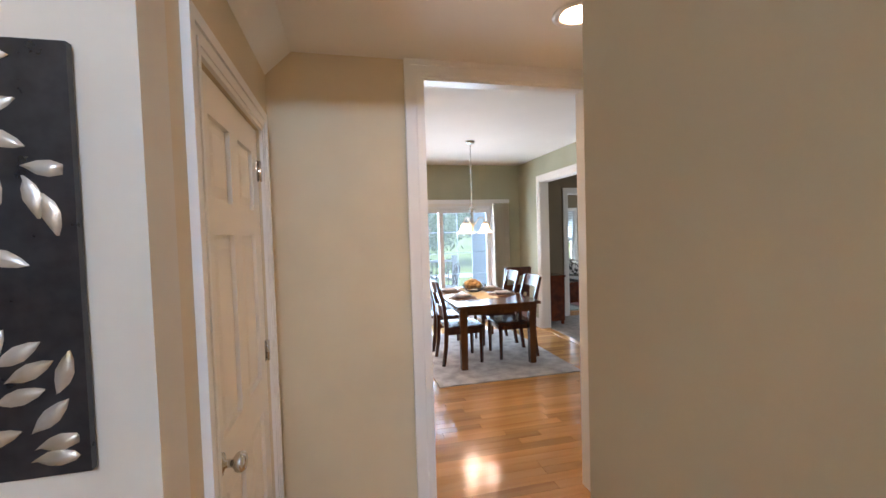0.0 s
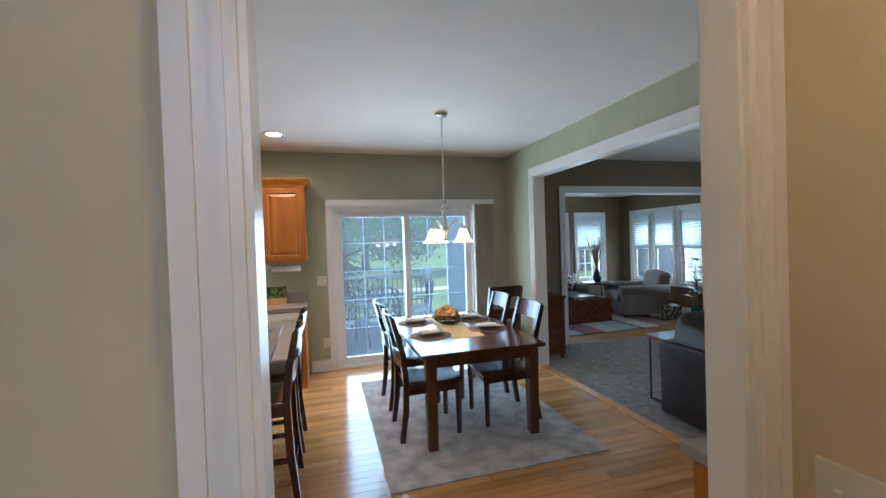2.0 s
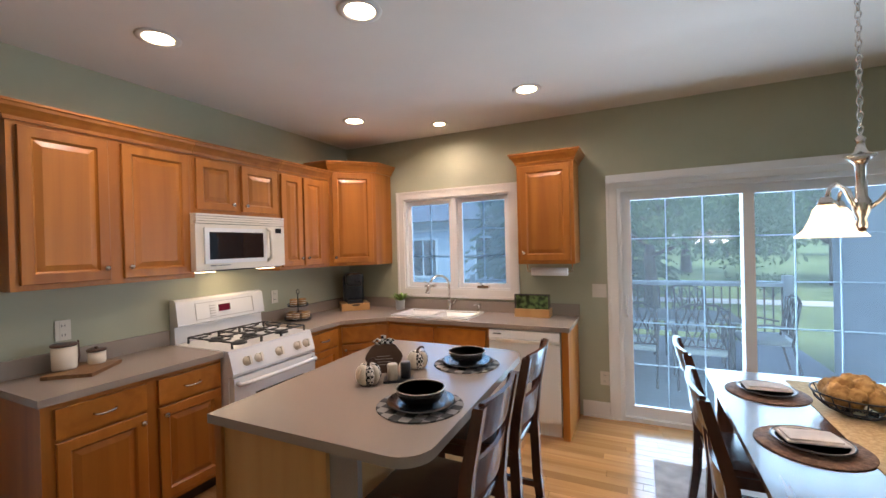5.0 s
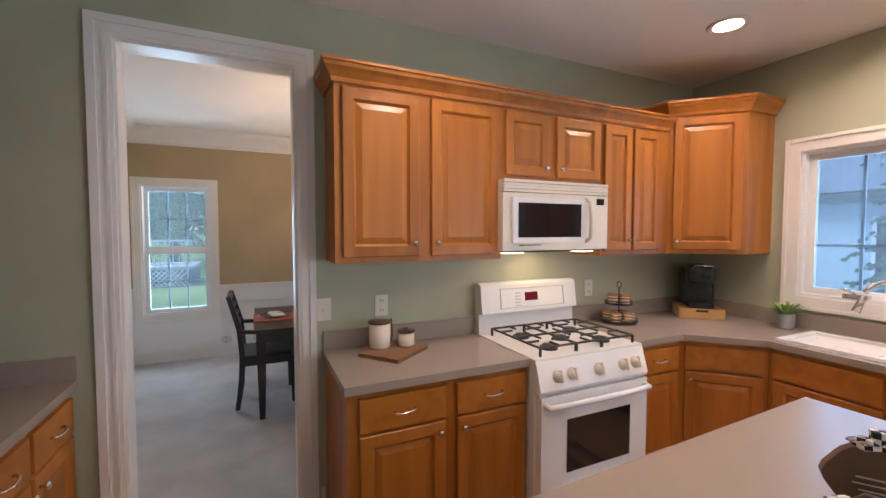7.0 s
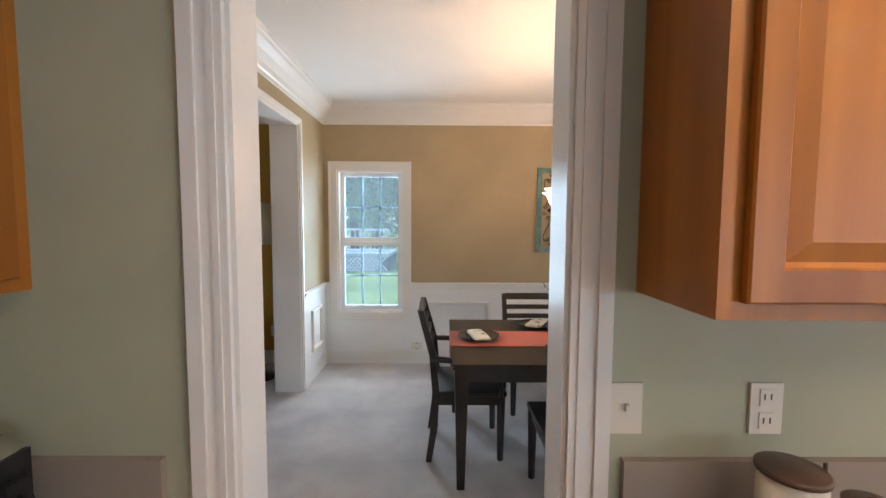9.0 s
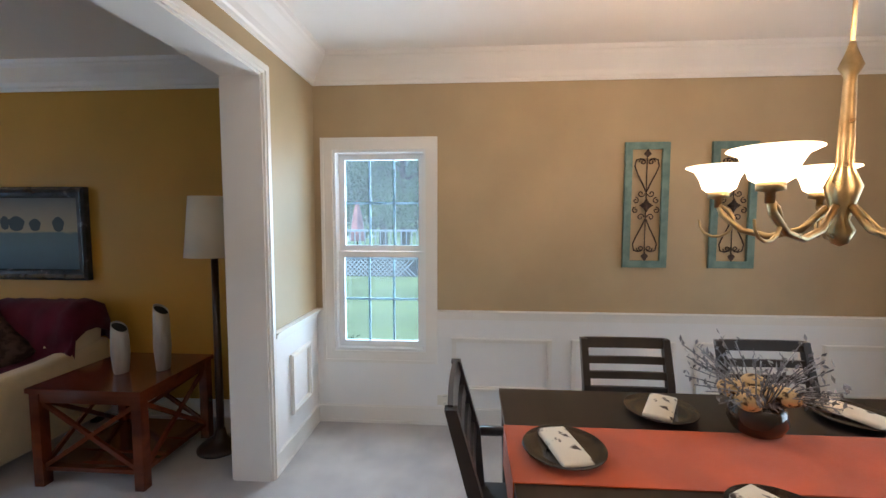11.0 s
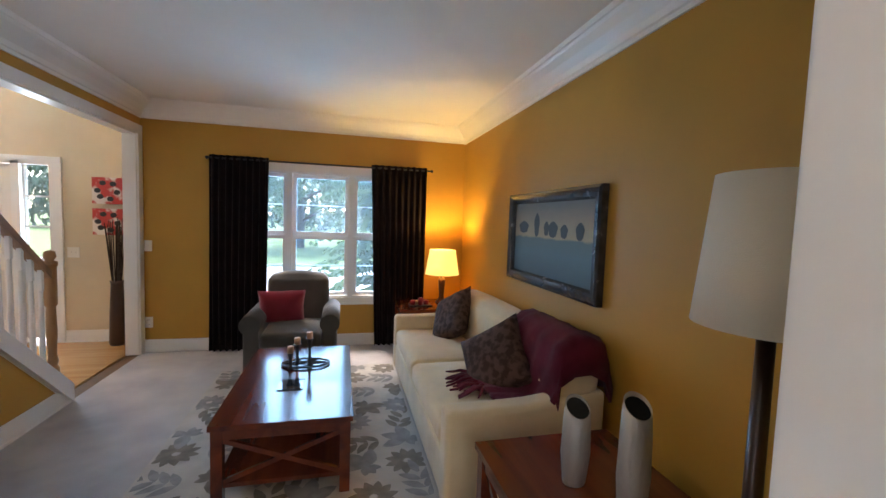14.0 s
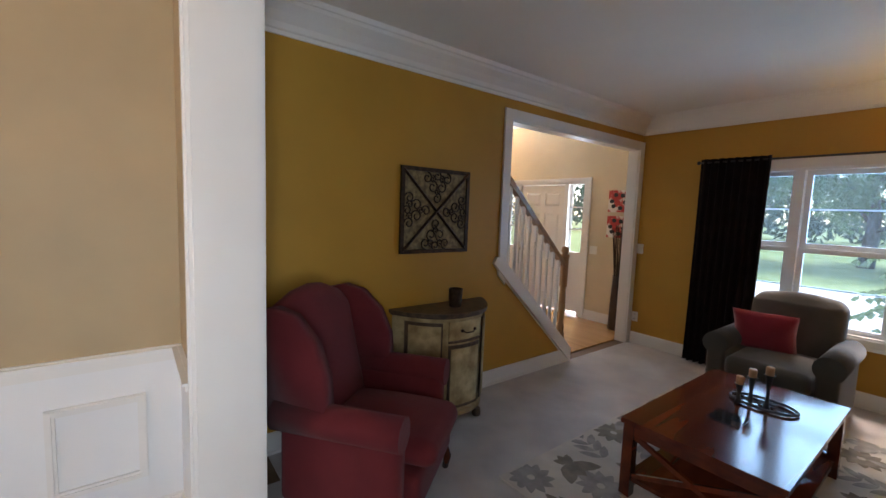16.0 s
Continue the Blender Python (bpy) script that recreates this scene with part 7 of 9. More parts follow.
def rolled_arm(bm, x0, x1, yc, z, r, inward):
    """A rolled upholstered arm running along x."""
    n = 16
    for (xa, xb) in ((x0, x1),):
        a = [bm.verts.new((xa, yc + r * math.cos(k * math.tau / n), z + r * math.sin(k * math.tau / n))) for k in range(n)]
        b = [bm.verts.new((xb, yc + r * math.cos(k * math.tau / n), z + r * math.sin(k * math.tau / n))) for k in range(n)]
        for k in range(n):
            bm.faces.new((a[k], a[(k + 1) % n], b[(k + 1) % n], b[k])).smooth = True
        bm.faces.new(a[::-1])
        bm.faces.new(b)


def club_chair(name, label, at, turn, mat, w=0.95, d=0.90, back=0.92):
    """Local axes: the sitter looks along +x; the back at x = 0."""
    c = thing(name, label, "armchair", at=at, turn=turn)
    h = w / 2
    pads("base", mat, [(0.05, -h + 0.06, 0.07, d - 0.06, h - 0.06, 0.30, 0.03)], c)
    for s in (-1, 1):
        bm = bmesh.new()
        pad(bm, 0.04, s * (h - 0.10) - 0.07, 0.07, d - 0.04, s * (h - 0.10) + 0.07, 0.54, 0.03)
        rolled_arm(bm, 0.03, d - 0.02, s * (h - 0.095), 0.54, 0.095, s)
        part("arm", bm, mat, c, bevel=0.0)
    pads("seat_cushion", mat, [(0.20, -h + 0.18, 0.29, d, h - 0.18, 0.46, 0.05, 0.03)], c)
    bm = bmesh.new()
    vs = pad(bm, 0.0, -h + 0.13, 0.25, 0.24, h - 0.13, back, 0.08, 0.05)
    for v in vs:
        v.co.x -= 0.16 * (v.co.z - 0.3)
    part("backrest", bm, mat, c)
    for x in (0.10, d - 0.12):
        for s in (-1, 1):
            bm = bmesh.new()
            cyl(bm, (x, s * (h - 0.12), 0), (x, s * (h - 0.12), 0.08), 0.02, 0.028, 10)
            part("foot", bm, M_DARKWOOD, c)
    return c


club_chair("armchair", "dark grey rolled-arm armchair before the window", (-3.42, -2.66, 0), 90, M_GREYUP, w=0.92, d=0.86)
throw_pillow("square red throw pillow on the grey armchair", (-3.29, -2.22, 0.64), -24, 0, 8, 0.46, 0.40, 0.15, M_REDP)

# wing chair
wc = thing("wing_chair", "brick red upholstered wing chair near the wall", "armchair", at=(-2.13, 1.29, 0), turn=-142)
pads("base", M_REDUP, [(0.02, -0.33, 0.13, 0.70, 0.33, 0.34, 0.05)], wc)
pads("seat_cushion", M_REDUP, [(0.10, -0.27, 0.33, 0.76, 0.27, 0.47, 0.07, 0.035)], wc)
bm = bmesh.new()
vs = pad(bm, -0.04, -0.34, 0.28, 0.15, 0.34, 1.04, 0.085, 0.03)
for v in vs:
    v.co.x -= 0.22 * (v.co.z - 0.35)
    if v.co.z > 0.8:
        v.co.z += 0.07 * (1 - (v.co.y / 0.34) ** 2) * (v.co.z - 0.8) / 0.24
part("backrest", bm, M_REDUP, wc, smooth=True)
for s_ in (-1, 1):
    bm = bmesh.new()
    prism(bm, [(-0.02, 0.52), (0.20, 0.56), (0.26, 0.64), (0.25, 0.78), (0.18, 0.94), (0.06, 1.06), (-0.06, 1.09), (-0.18, 1.06), (-0.12, 0.60)], 'y', s_ * 0.355 - 0.05, s_ * 0.355 + 0.05)
    for v in bm.verts:
        v.co.y += s_ * 0.12 * max(0.0, v.co.x)
    part("wing", bm, M_REDUP, wc, bevel=0.042, segments=4, smooth=True)
    bm = bmesh.new()
    pad(bm, 0.0, s_ * 0.36 - 0.055, 0.13, 0.63, s_ * 0.36 + 0.055, 0.58, 0.045)
    rolled_arm(bm, -0.02, 0.64, s_ * 0.385, 0.575, 0.082, s_)
    part("arm", bm, M_REDUP, wc, bevel=0.0)
    for x in (0.06, 0.66):
        bm = bmesh.new()
        tube(bm, [(x, s_ * 0.29, 0.14), (x + 0.025, s_ * 0.30, 0.08), (x + 0.012, s_ * 0.305, 0.0)], 0.03, 8, 0.02)
        part("foot", bm, M_CHERRY, wc)

# painted demilune cabinet
M_CRACK = mottled("crackled_cream_paint", (0.26, 0.19, 0.08), (0.56, 0.46, 0.25), 9, 0.6, bump=0.5, fine=60, detail=8)
M_DKEDGE = mottled("worn_brown_edge", (0.05, 0.03, 0.018), (0.12, 0.075, 0.04), 20, 0.5)
dm = thing("demilune_cabinet", "crackled cream bow-front cabinet with a brown top", "cabinet", at=(LE - 0.022, 0.20, 0))
def bow(r, n=28, hw=0.445, dep=0.36):
    pts = []
    for k in range(n + 1):
        u = -1 + 2 * k / n
        x = -dep * (1 - abs(u) ** 2.6) * 0.95 - 0.02 - r
        pts.append((x, u * (hw + r)))
    return [(0, -hw - r)] + pts + [(0, hw + r)]
bm = bmesh.new()
prism(bm, bow(-0.02), 'z', 0.10, 0.81)
part("body", bm, M_CRACK, dm)
bm = bmesh.new()
prism(bm, bow(0.012), 'z', 0.825, 0.85)
prism(bm, bow(-0.004), 'z', 0.81, 0.826)
part("top", bm, M_DKEDGE, dm, "worn brown top")
bm = bmesh.new()
prism(bm, bow(-0.008), 'z', 0.06, 0.10)
part("plinth", bm, M_CRACK, dm)
def on_bow(u, off):
    return (-0.36 * (1 - abs(u) ** 2.6) * 0.95 - 0.02 - off, u * 0.435)
def bow_panel(u0, u1, z0, z1, name, mat, off=0.0, t=0.012, n=8):
    bm = bmesh.new()
    f, b = [], []
    for k in range(n + 1):
        u = u0 + (u1 - u0) * k / n
        f.append([bm.verts.new((*on_bow(u, off), z)) for z in (z0, z1)])
        b.append([bm.verts.new((*on_bow(u, off - t), z)) for z in (z0, z1)])
    for k in range(n):
        bm.faces.new((f[k][0], f[k + 1][0], f[k + 1][1], f[k][1]))
        for e_ in (0, 1):
            bm.faces.new((f[k][e_], b[k][e_], b[k + 1][e_], f[k + 1][e_]))
    for k in (0, n):
        bm.faces.new((f[k][0], f[k][1], b[k][1], b[k][0]))
    return part(name, bm, mat, dm)
bow_panel(-0.34, 0.34, 0.66, 0.79, "drawer_front", M_CRACK, 0.004)
bow_panel(-0.34, 0.34, 0.63, 0.645, "moulding", M_DKEDGE, 0.006)
bow_panel(-0.33, 0.33, 0.13, 0.61, "door_edge", M_DKEDGE, 0.000)
bow_panel(-0.30, 0.30, 0.155, 0.585, "door_panel", M_CRACK, 0.006)
for u0, u1 in ((-0.88, -0.44), (0.44, 0.88)):
    bow_panel(u0, u1, 0.13, 0.78, "side_edge", M_DKEDGE, 0.0)
    bow_panel(u0 + 0.03, u1 - 0.03, 0.155, 0.755, "side_panel", M_CRACK, 0.006)
for x, y in ((-0.05, -0.41), (-0.05, 0.41), (-0.33, -0.16), (-0.33, 0.16)):
    bm = bmesh.new()
    lathe(bm, [(0.028, 0.0), (0.036, 0.02), (0.03, 0.062)], 10, (x, y, 0))
    part("foot", bm, M_DKEDGE, dm)
bm = bmesh.new()
for y in (-0.06, 0.06):
    bmesh.ops.create_icosphere(bm, subdivisions=2, radius=0.012, matrix=Matrix.Translation((-0.385, y, 0.725)))
tube(bm, [(-0.39, -0.06, 0.725), (-0.40, -0.03, 0.71), (-0.40, 0.03, 0.71), (-0.39, 0.06, 0.725)], 0.005, 6)
part("drawer_pull", bm, M_SCROLL, dm)
cj = thing("candle_jar", "dark wire candle jar on the painted cabinet", "candle holder", at=(-1.93, 0.16, 0.85))
bm = bmesh.new()
lathe(bm, [(0.045, 0.0), (0.05, 0.01), (0.055, 0.14), (0.052, 0.14), (0.046, 0.012), (0, 0.01)], 20)
part("jar", bm, M_SCROLL, cj)
bm = bmesh.new()
lathe(bm, [(0.03, 0.012), (0.03, 0.085), (0, 0.085)], 16)
part("candle", bm, M_CREAM, cj)

# square scrollwork panel
wp = thing("wall_panel_art", "square dark metal scrollwork wall panel with crossed bars", "wall decor", at=(LE - 0.004, 0.575, 1.255))
AW = 0.655
boxes("backing", mottled("antique_gold_backing", (0.12, 0.08, 0.03), (0.30, 0.22, 0.10), 30, 0.6), [(-0.008, -AW + 0.015, 0.015, 0, -0.015, AW - 0.015)], wp)
boxes("frame", M_SCROLL, [(-0.022, -AW, 0, 0, -AW + 0.03, AW), (-0.022, -0.03, 0, 0, 0, AW), (-0.022, -AW + 0.03, AW - 0.03, 0, -0.03, AW), (-0.022, -AW + 0.03, 0, 0, -0.03, 0.03)], wp, bevel=0.003, segments=1)
for s in (1, -1):
    bm = bmesh.new()
    a, b = (Vector((-0.018 - 0.002 * s, -0.02, 0.02 if s > 0 else AW - 0.02)), Vector((-0.018 - 0.002 * s, -AW + 0.02, AW - 0.02 if s > 0 else 0.02)))
    cyl(bm, a, b, 0.013, n=4)
    part("cross_bar", bm, M_SCROLL, wp)
bm = bmesh.new()
rnd = random.Random(5)
for q in range(4):
    A = q * math.pi / 2
    for (r0, th, rr) in ((0.10, 0, 0.045), (0.19, 0.22, 0.05), (0.19, -0.22, 0.05), (0.27, 0, 0.04), (0.27, 0.36, 0.045), (0.27, -0.36, 0.045), (0.15, 0.0, 0.03), (0.25, 0.18, 0.03), (0.25, -0.18, 0.03)):
        cy, cz = -AW / 2 + r0 * math.cos(A + th), AW / 2 + r0 * math.sin(A + th)
        tube(bm, [(-0.014, cy + rr * (1 - 0.7 * k / 12) * math.cos(A + k * 0.62), cz + rr * (1 - 0.7 * k / 12) * math.sin(A + k * 0.62)) for k in range(13)], 0.006, 5)
part("scrollwork", bm, M_SCROLL, wp)

# ---- stairs and foyer ----
M_RAIL = grain("oak_rail", (0.22, 0.10, 0.04), (0.36, 0.18, 0.07), 'Y', 0.3, 0.2)
M_NEWEL = grain("oak_newel", (0.30, 0.14, 0.05), (0.44, 0.23, 0.09), 'Z', 0.3, 0.2)
sr = thing("staircase", "carpeted stair with white risers beside the wall", "stairs", kind="structure")
for k in range(11):
    y0 = -1.52 + 0.20 * k
    if y0 > 0.45:
        break
    boxes("step", M_CARPET, [(FW + 0.0, y0, 0.0, -0.72, min(0.66, y0 + 0.205), 0.187 * (k + 1))], sr, bevel=0.01)
ra = thing("stair_rail", "white balusters with oak handrail and newel post", "stair railing")
bm = bmesh.new()
nx = -1.66
lathe(bm, [(0.045, 0.0), (0.045, 0.30), (0.03, 0.33), (0.04, 0.36), (0.028, 0.42), (0.036, 0.60), (0.03, 0.80), (0.042, 0.82), (0.042, 1.12), (0.05, 1.13), (0.05, 1.16), (0.025, 1.17), (0.042, 1.20), (0.035, 1.24), (0.0, 1.255)], 16, (nx, -1.565, 0.0))
part("newel_post", bm, M_NEWEL, ra, "turned oak newel post")
bm = bmesh.new()
prism(bm, [(-1.565, 1.0), (-0.40, 2.083), (-0.40, 2.148), (-1.565, 1.065)], 'x', nx - 0.03, nx + 0.03)
part("handrail", bm, M_RAIL, ra, "oak handrail", bevel=0.012)
for k in range(10):
    y = -1.46 + 0.098 * k
    zb, zt = (y + 1.60) * 0.932 + 0.03, 1.0 + (y + 1.565) * 0.93
    bm = bmesh.new()
    box(bm, nx - 0.016, y - 0.016, zb, nx + 0.016, y + 0.016, zb + 0.18)
    cyl(bm, (nx, y, zb + 0.18), (nx, y, zt - 0.15), 0.020, 0.013, 10)
    box(bm, nx - 0.014, y - 0.014, zt - 0.15, nx + 0.014, y + 0.014, zt + 0.01)
    part("baluster", bm, M_WHITE, ra, "white turned baluster")
# unseen warm fill added to brighten the foyer; no fixture hangs here
lamp("foyer_fill", 'POINT', (1.55, -2.75, 3.2), 12, (1.0, 0.78, 0.50), 0.12)
for z in (1.285, 1.65):
    cv = thing("canvas_print", "small red and white abstract canvas on the wall", "picture", "foyer canvases", at=(-1.35, FS + 0.002, z))
    boxes("canvas", mottled("red_white_abstract", (0.50, 0.04, 0.03), (0.72, 0.66, 0.58), 7, 0.6, lo=0.45, hi=0.55), [(0, 0, 0, 0.31, 0.03, 0.31)], cv, bevel=0.003)
    bm = bmesh.new()
    for k in range(6):
        a = k * 1.1
        bm.faces.new([bm.verts.new((0.155 + 0.1 * math.cos(a) + 0.035 * math.cos(q), 0.0315 + 0.0005 * k, 0.155 + 0.1 * math.sin(a) + 0.03 * math.sin(q))) for q in [w_ * math.tau / 10 for w_ in range(10)]])
    part("painted_shapes", bm, plain("black_paint", (0.02, 0.02, 0.02), 0.6), cv)
tv = thing("floor_vase", "tall dark bundle of sticks in a floor vase", "vase", at=(-1.335, FS + 0.16, 0))
bm = bmesh.new()
lathe(bm, [(0.075, 0), (0.085, 0.02), (0.075, 0.4), (0.06, 0.72), (0.07, 0.76), (0.0, 0.74)], 16)
part("vase", bm, M_DARKWOOD, tv)
rnd = random.Random(6)
bm = bmesh.new()
for k in range(34):
    a = rnd.random() * math.tau
    r1 = 0.12 * rnd.random() ** 0.5
    cyl(bm, (0.03 * math.cos(a), 0.03 * math.sin(a), 0.6), (r1 * math.cos(a), r1 * math.sin(a), 1.18 + 0.32 * rnd.random()), 0.007, 0.004, 5)
tagged(part("stick_bundle", bm, M_SCROLL, tv), kind="stuff")

# switches and outlets
def plate(label, at, turn, w=0.075, h=0.12, kind="switch", n=1):
    """Wall plate; local x along the wall, y into the wall, its face at -y."""
    p = thing("outlet" if kind == "outlet" else "light_switch", label, "outlet" if kind == "outlet" else "light switch", at=at, turn=turn)
    boxes("cover_plate", M_PLATEW, [(-w / 2, -0.008, -h / 2, w / 2, 0, h / 2)], p, bevel=0.003, segments=1)
    if kind == "outlet":
        for z in (-0.028, 0.028):
            boxes("socket", M_PLATEW, [(-0.017, -0.011, z - 0.019, 0.017, -0.007, z + 0.019)], p, bevel=0.003, segments=1)
            boxes("slots", M_BLACKP, [(-0.009, -0.0118, z - 0.006, -0.006, -0.0105, z + 0.008), (0.006, -0.0118, z - 0.006, 0.009, -0.0105, z + 0.008)], p)
    else:
        for k in range(n):
            x = (k - (n - 1) / 2) * 0.046
            bm = bmesh.new()
            box(bm, x - 0.005, -0.02, -0.004, x + 0.005, -0.006, 0.012)
            part("toggle", bm, M_PLATEW, p)
    return p


M_PLATEW = paint("ivory_plastic", (0.70, 0.66, 0.57), 0.35, 0.02, 0.0)
plate("ivory light switch plate on the green kitchen wall", (WK, 3.665, 1.14), 90)
plate("ivory duplex outlet above the worktop", (WK, 3.99, 1.14), 90, kind="outlet")
plate("ivory duplex outlet beside the stove", (WK, 5.575, 1.15), 90, kind="outlet")
plate("ivory light switch by the patio door", (0.90, NY, 1.15), 0, w=0.12, n=2)
plate("ivory outlet low on the wall by the patio door", (0.93, NY, 0.36), 0, kind="outlet")
plate("white outlet in the dining wainscot", (DW + 0.012, 2.98, 0.20), 90, w=0.12, h=0.075, kind="outlet")
plate("ivory triple light switch in the back hall", (1.90, 1.80, 1.07), -90, w=0.17, n=3)
plate("white switch by the living room window", (-1.80, LS, 1.20), 180)
plate("white outlet with a plug near the curtain", (-1.80, LS, 0.34), 180, kind="outlet")
plate("white outlet low behind the end table", (DW, 1.42, 0.36), 90, kind="outlet")
plate("white double switch in the foyer", (-0.83, FS, 1.07), 180, w=0.12, n=2)

# ---- family room and sunroom ----
M_LEATHER = mottled("dark_brown_leather", (0.009, 0.006, 0.006), (0.020, 0.012, 0.010), 6, 0.44, bump=0.4, fine=120, spec=0.3)
M_TAUPE = cloth("taupe_upholstery", (0.20, 0.17, 0.155), var=0.1)
ls = thing("leather_sofa", "dark brown leather sofa seen from its back", "sofa", at=(3.72, 4.20, 0), turn=-90)
pads("base", M_LEATHER, [(0.0, 0.10, 0.05, 2.1, 0.88, 0.42, 0.05)], ls)
for k in range(3):
    bm = bmesh.new()
    vs = pad(bm, 0.70 * k, 0.0, 0.05, 0.70 * k + 0.695, 0.22, 0.68, 0.025)
    for v in vs:
        v.co.y -= 0.05 * max(0, v.co.z - 0.3)
    part("back_panel", bm, M_LEATHER, ls)
bm = bmesh.new()
vs = pad(bm, 0.06, 0.0, 0.58, 1.75, 0.36, 0.94, 0.11, 0.03, n=12)
for v in vs:
    u = (v.co.x - 0.06) / 1.69
    if v.co.z > 0.62:
        v.co.z -= 0.24 * max(0.0, u) ** 0.8 * (v.co.z - 0.62) / 0.32 + 0.03 * noise.noise(Vector((v.co.x * 4, v.co.y * 6, 2)))
    v.co.y += 0.3 * (v.co.z - 0.58)
part("head_cushion", bm, M_LEATHER, ls, smooth=True)
for x0, x1 in ((-0.05, 0.2), (1.9, 2.15)):
    pads("arm", M_LEATHER, [(x0, 0.14, 0.06, x1, 0.92, 0.60, 0.10)], ls)
cn = thing("sofa_table", "narrow wood-top side table on a black metal frame", "table")
boxes("tabletop", M_TABLEWOOD, [(3.90, 4.23, 0.605, 4.32, 4.57, 0.635)], cn, bevel=0.004)
for x in (3.95, 4.27):
    bm = bmesh.new()
    for p, q in (((x, 4.55, 0.605), (x, 4.55, 0.012)), ((x, 4.55, 0.012), (x, 4.25, 0.012))):
        cyl(bm, p, q, 0.012, n=4)
    part("leg_frame", bm, M_IRON, cn)
ts = thing("side_cabinet", "dark cherry cabinet against the opening's wall", "cabinet")
boxes("body", M_CHERRY, [(3.625, 6.05, 0.06, 3.97, 6.62, 0.80)], ts, bevel=0.004)
boxes("top", M_CHERRY, [(3.615, 6.03, 0.80, 3.985, 6.635, 0.83)], ts, bevel=0.005)
for y in (6.08, 6.58):
    for x in (3.65, 3.94):
        boxes("leg", M_CHERRY, [(x - 0.02, y - 0.02, 0, x + 0.02, y + 0.02, 0.06)], ts)
rc = thing("display_cabinet", "long dark red cabinet with glazed doors across the corner", "cabinet", at=(7.30, 6.40, 0), turn=-45)
M_REDLAC = mottled("dark_red_lacquer", (0.06, 0.008, 0.010), (0.11, 0.018, 0.02), 8, 0.3)
boxes("body", M_REDLAC, [(0, 0.02, 0.07, 1.25, 0.36, 0.80)], rc, bevel=0.006)
boxes("top", M_REDLAC, [(-0.03, -0.02, 0.80, 1.28, 0.37, 0.835)], rc, bevel=0.008)
boxes("plinth", M_REDLAC, [(0.02, 0.0, 0.0, 1.23, 0.34, 0.07)], rc, bevel=0.004)
for k in range(3):
    x0 = 0.03 + 0.40 * k
    dr = boxes("cabinet_door", M_REDLAC, [(x0, 0.0, 0.10, x0 + 0.05, 0.02, 0.77), (x0 + 0.34, 0.0, 0.10, x0 + 0.39, 0.02, 0.77), (x0 + 0.05, 0.0, 0.10, x0 + 0.34, 0.02, 0.17), (x0 + 0.05, 0.0, 0.70, x0 + 0.34, 0.02, 0.77)], rc, bevel=0.003)
    boxes("door_glass", M_BLACKGLASS, [(x0 + 0.05, 0.012, 0.17, x0 + 0.34, 0.018, 0.70)], dr)
    boxes("door_bar", M_REDLAC, [(x0 + 0.18, 0.002, 0.17, x0 + 0.21, 0.012, 0.70), (x0 + 0.05, 0.003, 0.43, x0 + 0.34, 0.011, 0.455)], dr)
bw = thing("bowl", "pale shallow bowl on the red cabinet", "bowl", at=(8.05, 6.00, 0.835))
bm = bmesh.new()
lathe(bm, [(0.05, 0), (0.06, 0.012), (0.14, 0.06), (0.135, 0.065), (0.05, 0.02), (0, 0.018)], 24)
part("body", bm, M_CREAM, bw)
dv = thing("dried_branches", "dried branches in a dark vase on the cabinet", "vase", at=(7.78, 6.22, 0.835))
bm = bmesh.new()
lathe(bm, [(0.06, 0), (0.09, 0.08), (0.10, 0.2), (0.08, 0.26), (0.085, 0.28)], 16)
part("vase", bm, M_REDLAC, dv)
rnd = random.Random(2)
for k in range(20):
    a, r = rnd.random() * math.tau, rnd.uniform(0.08, 0.2)
    bm = bmesh.new()
    tube(bm, [(0, 0, 0.18), (r * 0.4 * math.cos(a), r * 0.4 * math.sin(a), 0.4), (r * math.cos(a), r * math.sin(a), 0.62 + 0.2 * rnd.random())], 0.004, 4)
    part("branch", bm, M_DRIED, dv)


club_chair("armchair", "taupe rolled-arm armchair in the sunroom", (7.42, 8.02, 0), 160, M_TAUPE, w=1.05, d=0.95, back=0.85)
club_chair("armchair", "taupe armchair with a floral pillow in the sunroom", (5.55, 9.20, 0), -90, M_TAUPE, w=1.2, d=0.9, back=0.85)
throw_pillow("black and white floral throw pillow", (5.75, 8.75, 0.66), 20, 0, 10, 0.48, 0.44, 0.16, mottled("floral_print", (0.02, 0.02, 0.02), (0.78, 0.76, 0.72), 20, 0.9, lo=0.45, hi=0.5))
tk = thing("storage_trunk", "dark wood storage trunk used as a coffee table", "trunk")
boxes("body", M_CHERRY, [(5.05, 7.75, 0.02, 6.05, 8.25, 0.40)], tk, bevel=0.006)
boxes("lid", M_CHERRY, [(5.03, 7.73, 0.405, 6.07, 8.27, 0.46)], tk, bevel=0.008)
ty = tagged(boxes("tray", M_BLACKP, [(5.3, 7.85, 0.46, 5.8, 8.15, 0.49)], bevel=0.006), "black serving tray on the trunk", "tray")
tt = thing("round_table", "dark side table with a lower shelf in the corner", "table")
for z0, z1 in ((0.58, 0.61), (0.22, 0.24)):
    bm = bmesh.new()
    lathe(bm, [(0.0, z0), (0.36, z0), (0.37, (z0 + z1) / 2), (0.36, z1), (0, z1)], 32, (6.62, 8.92, 0))
    part("tabletop" if z0 > 0.5 else "shelf", bm, M_DARKWOOD, tt)
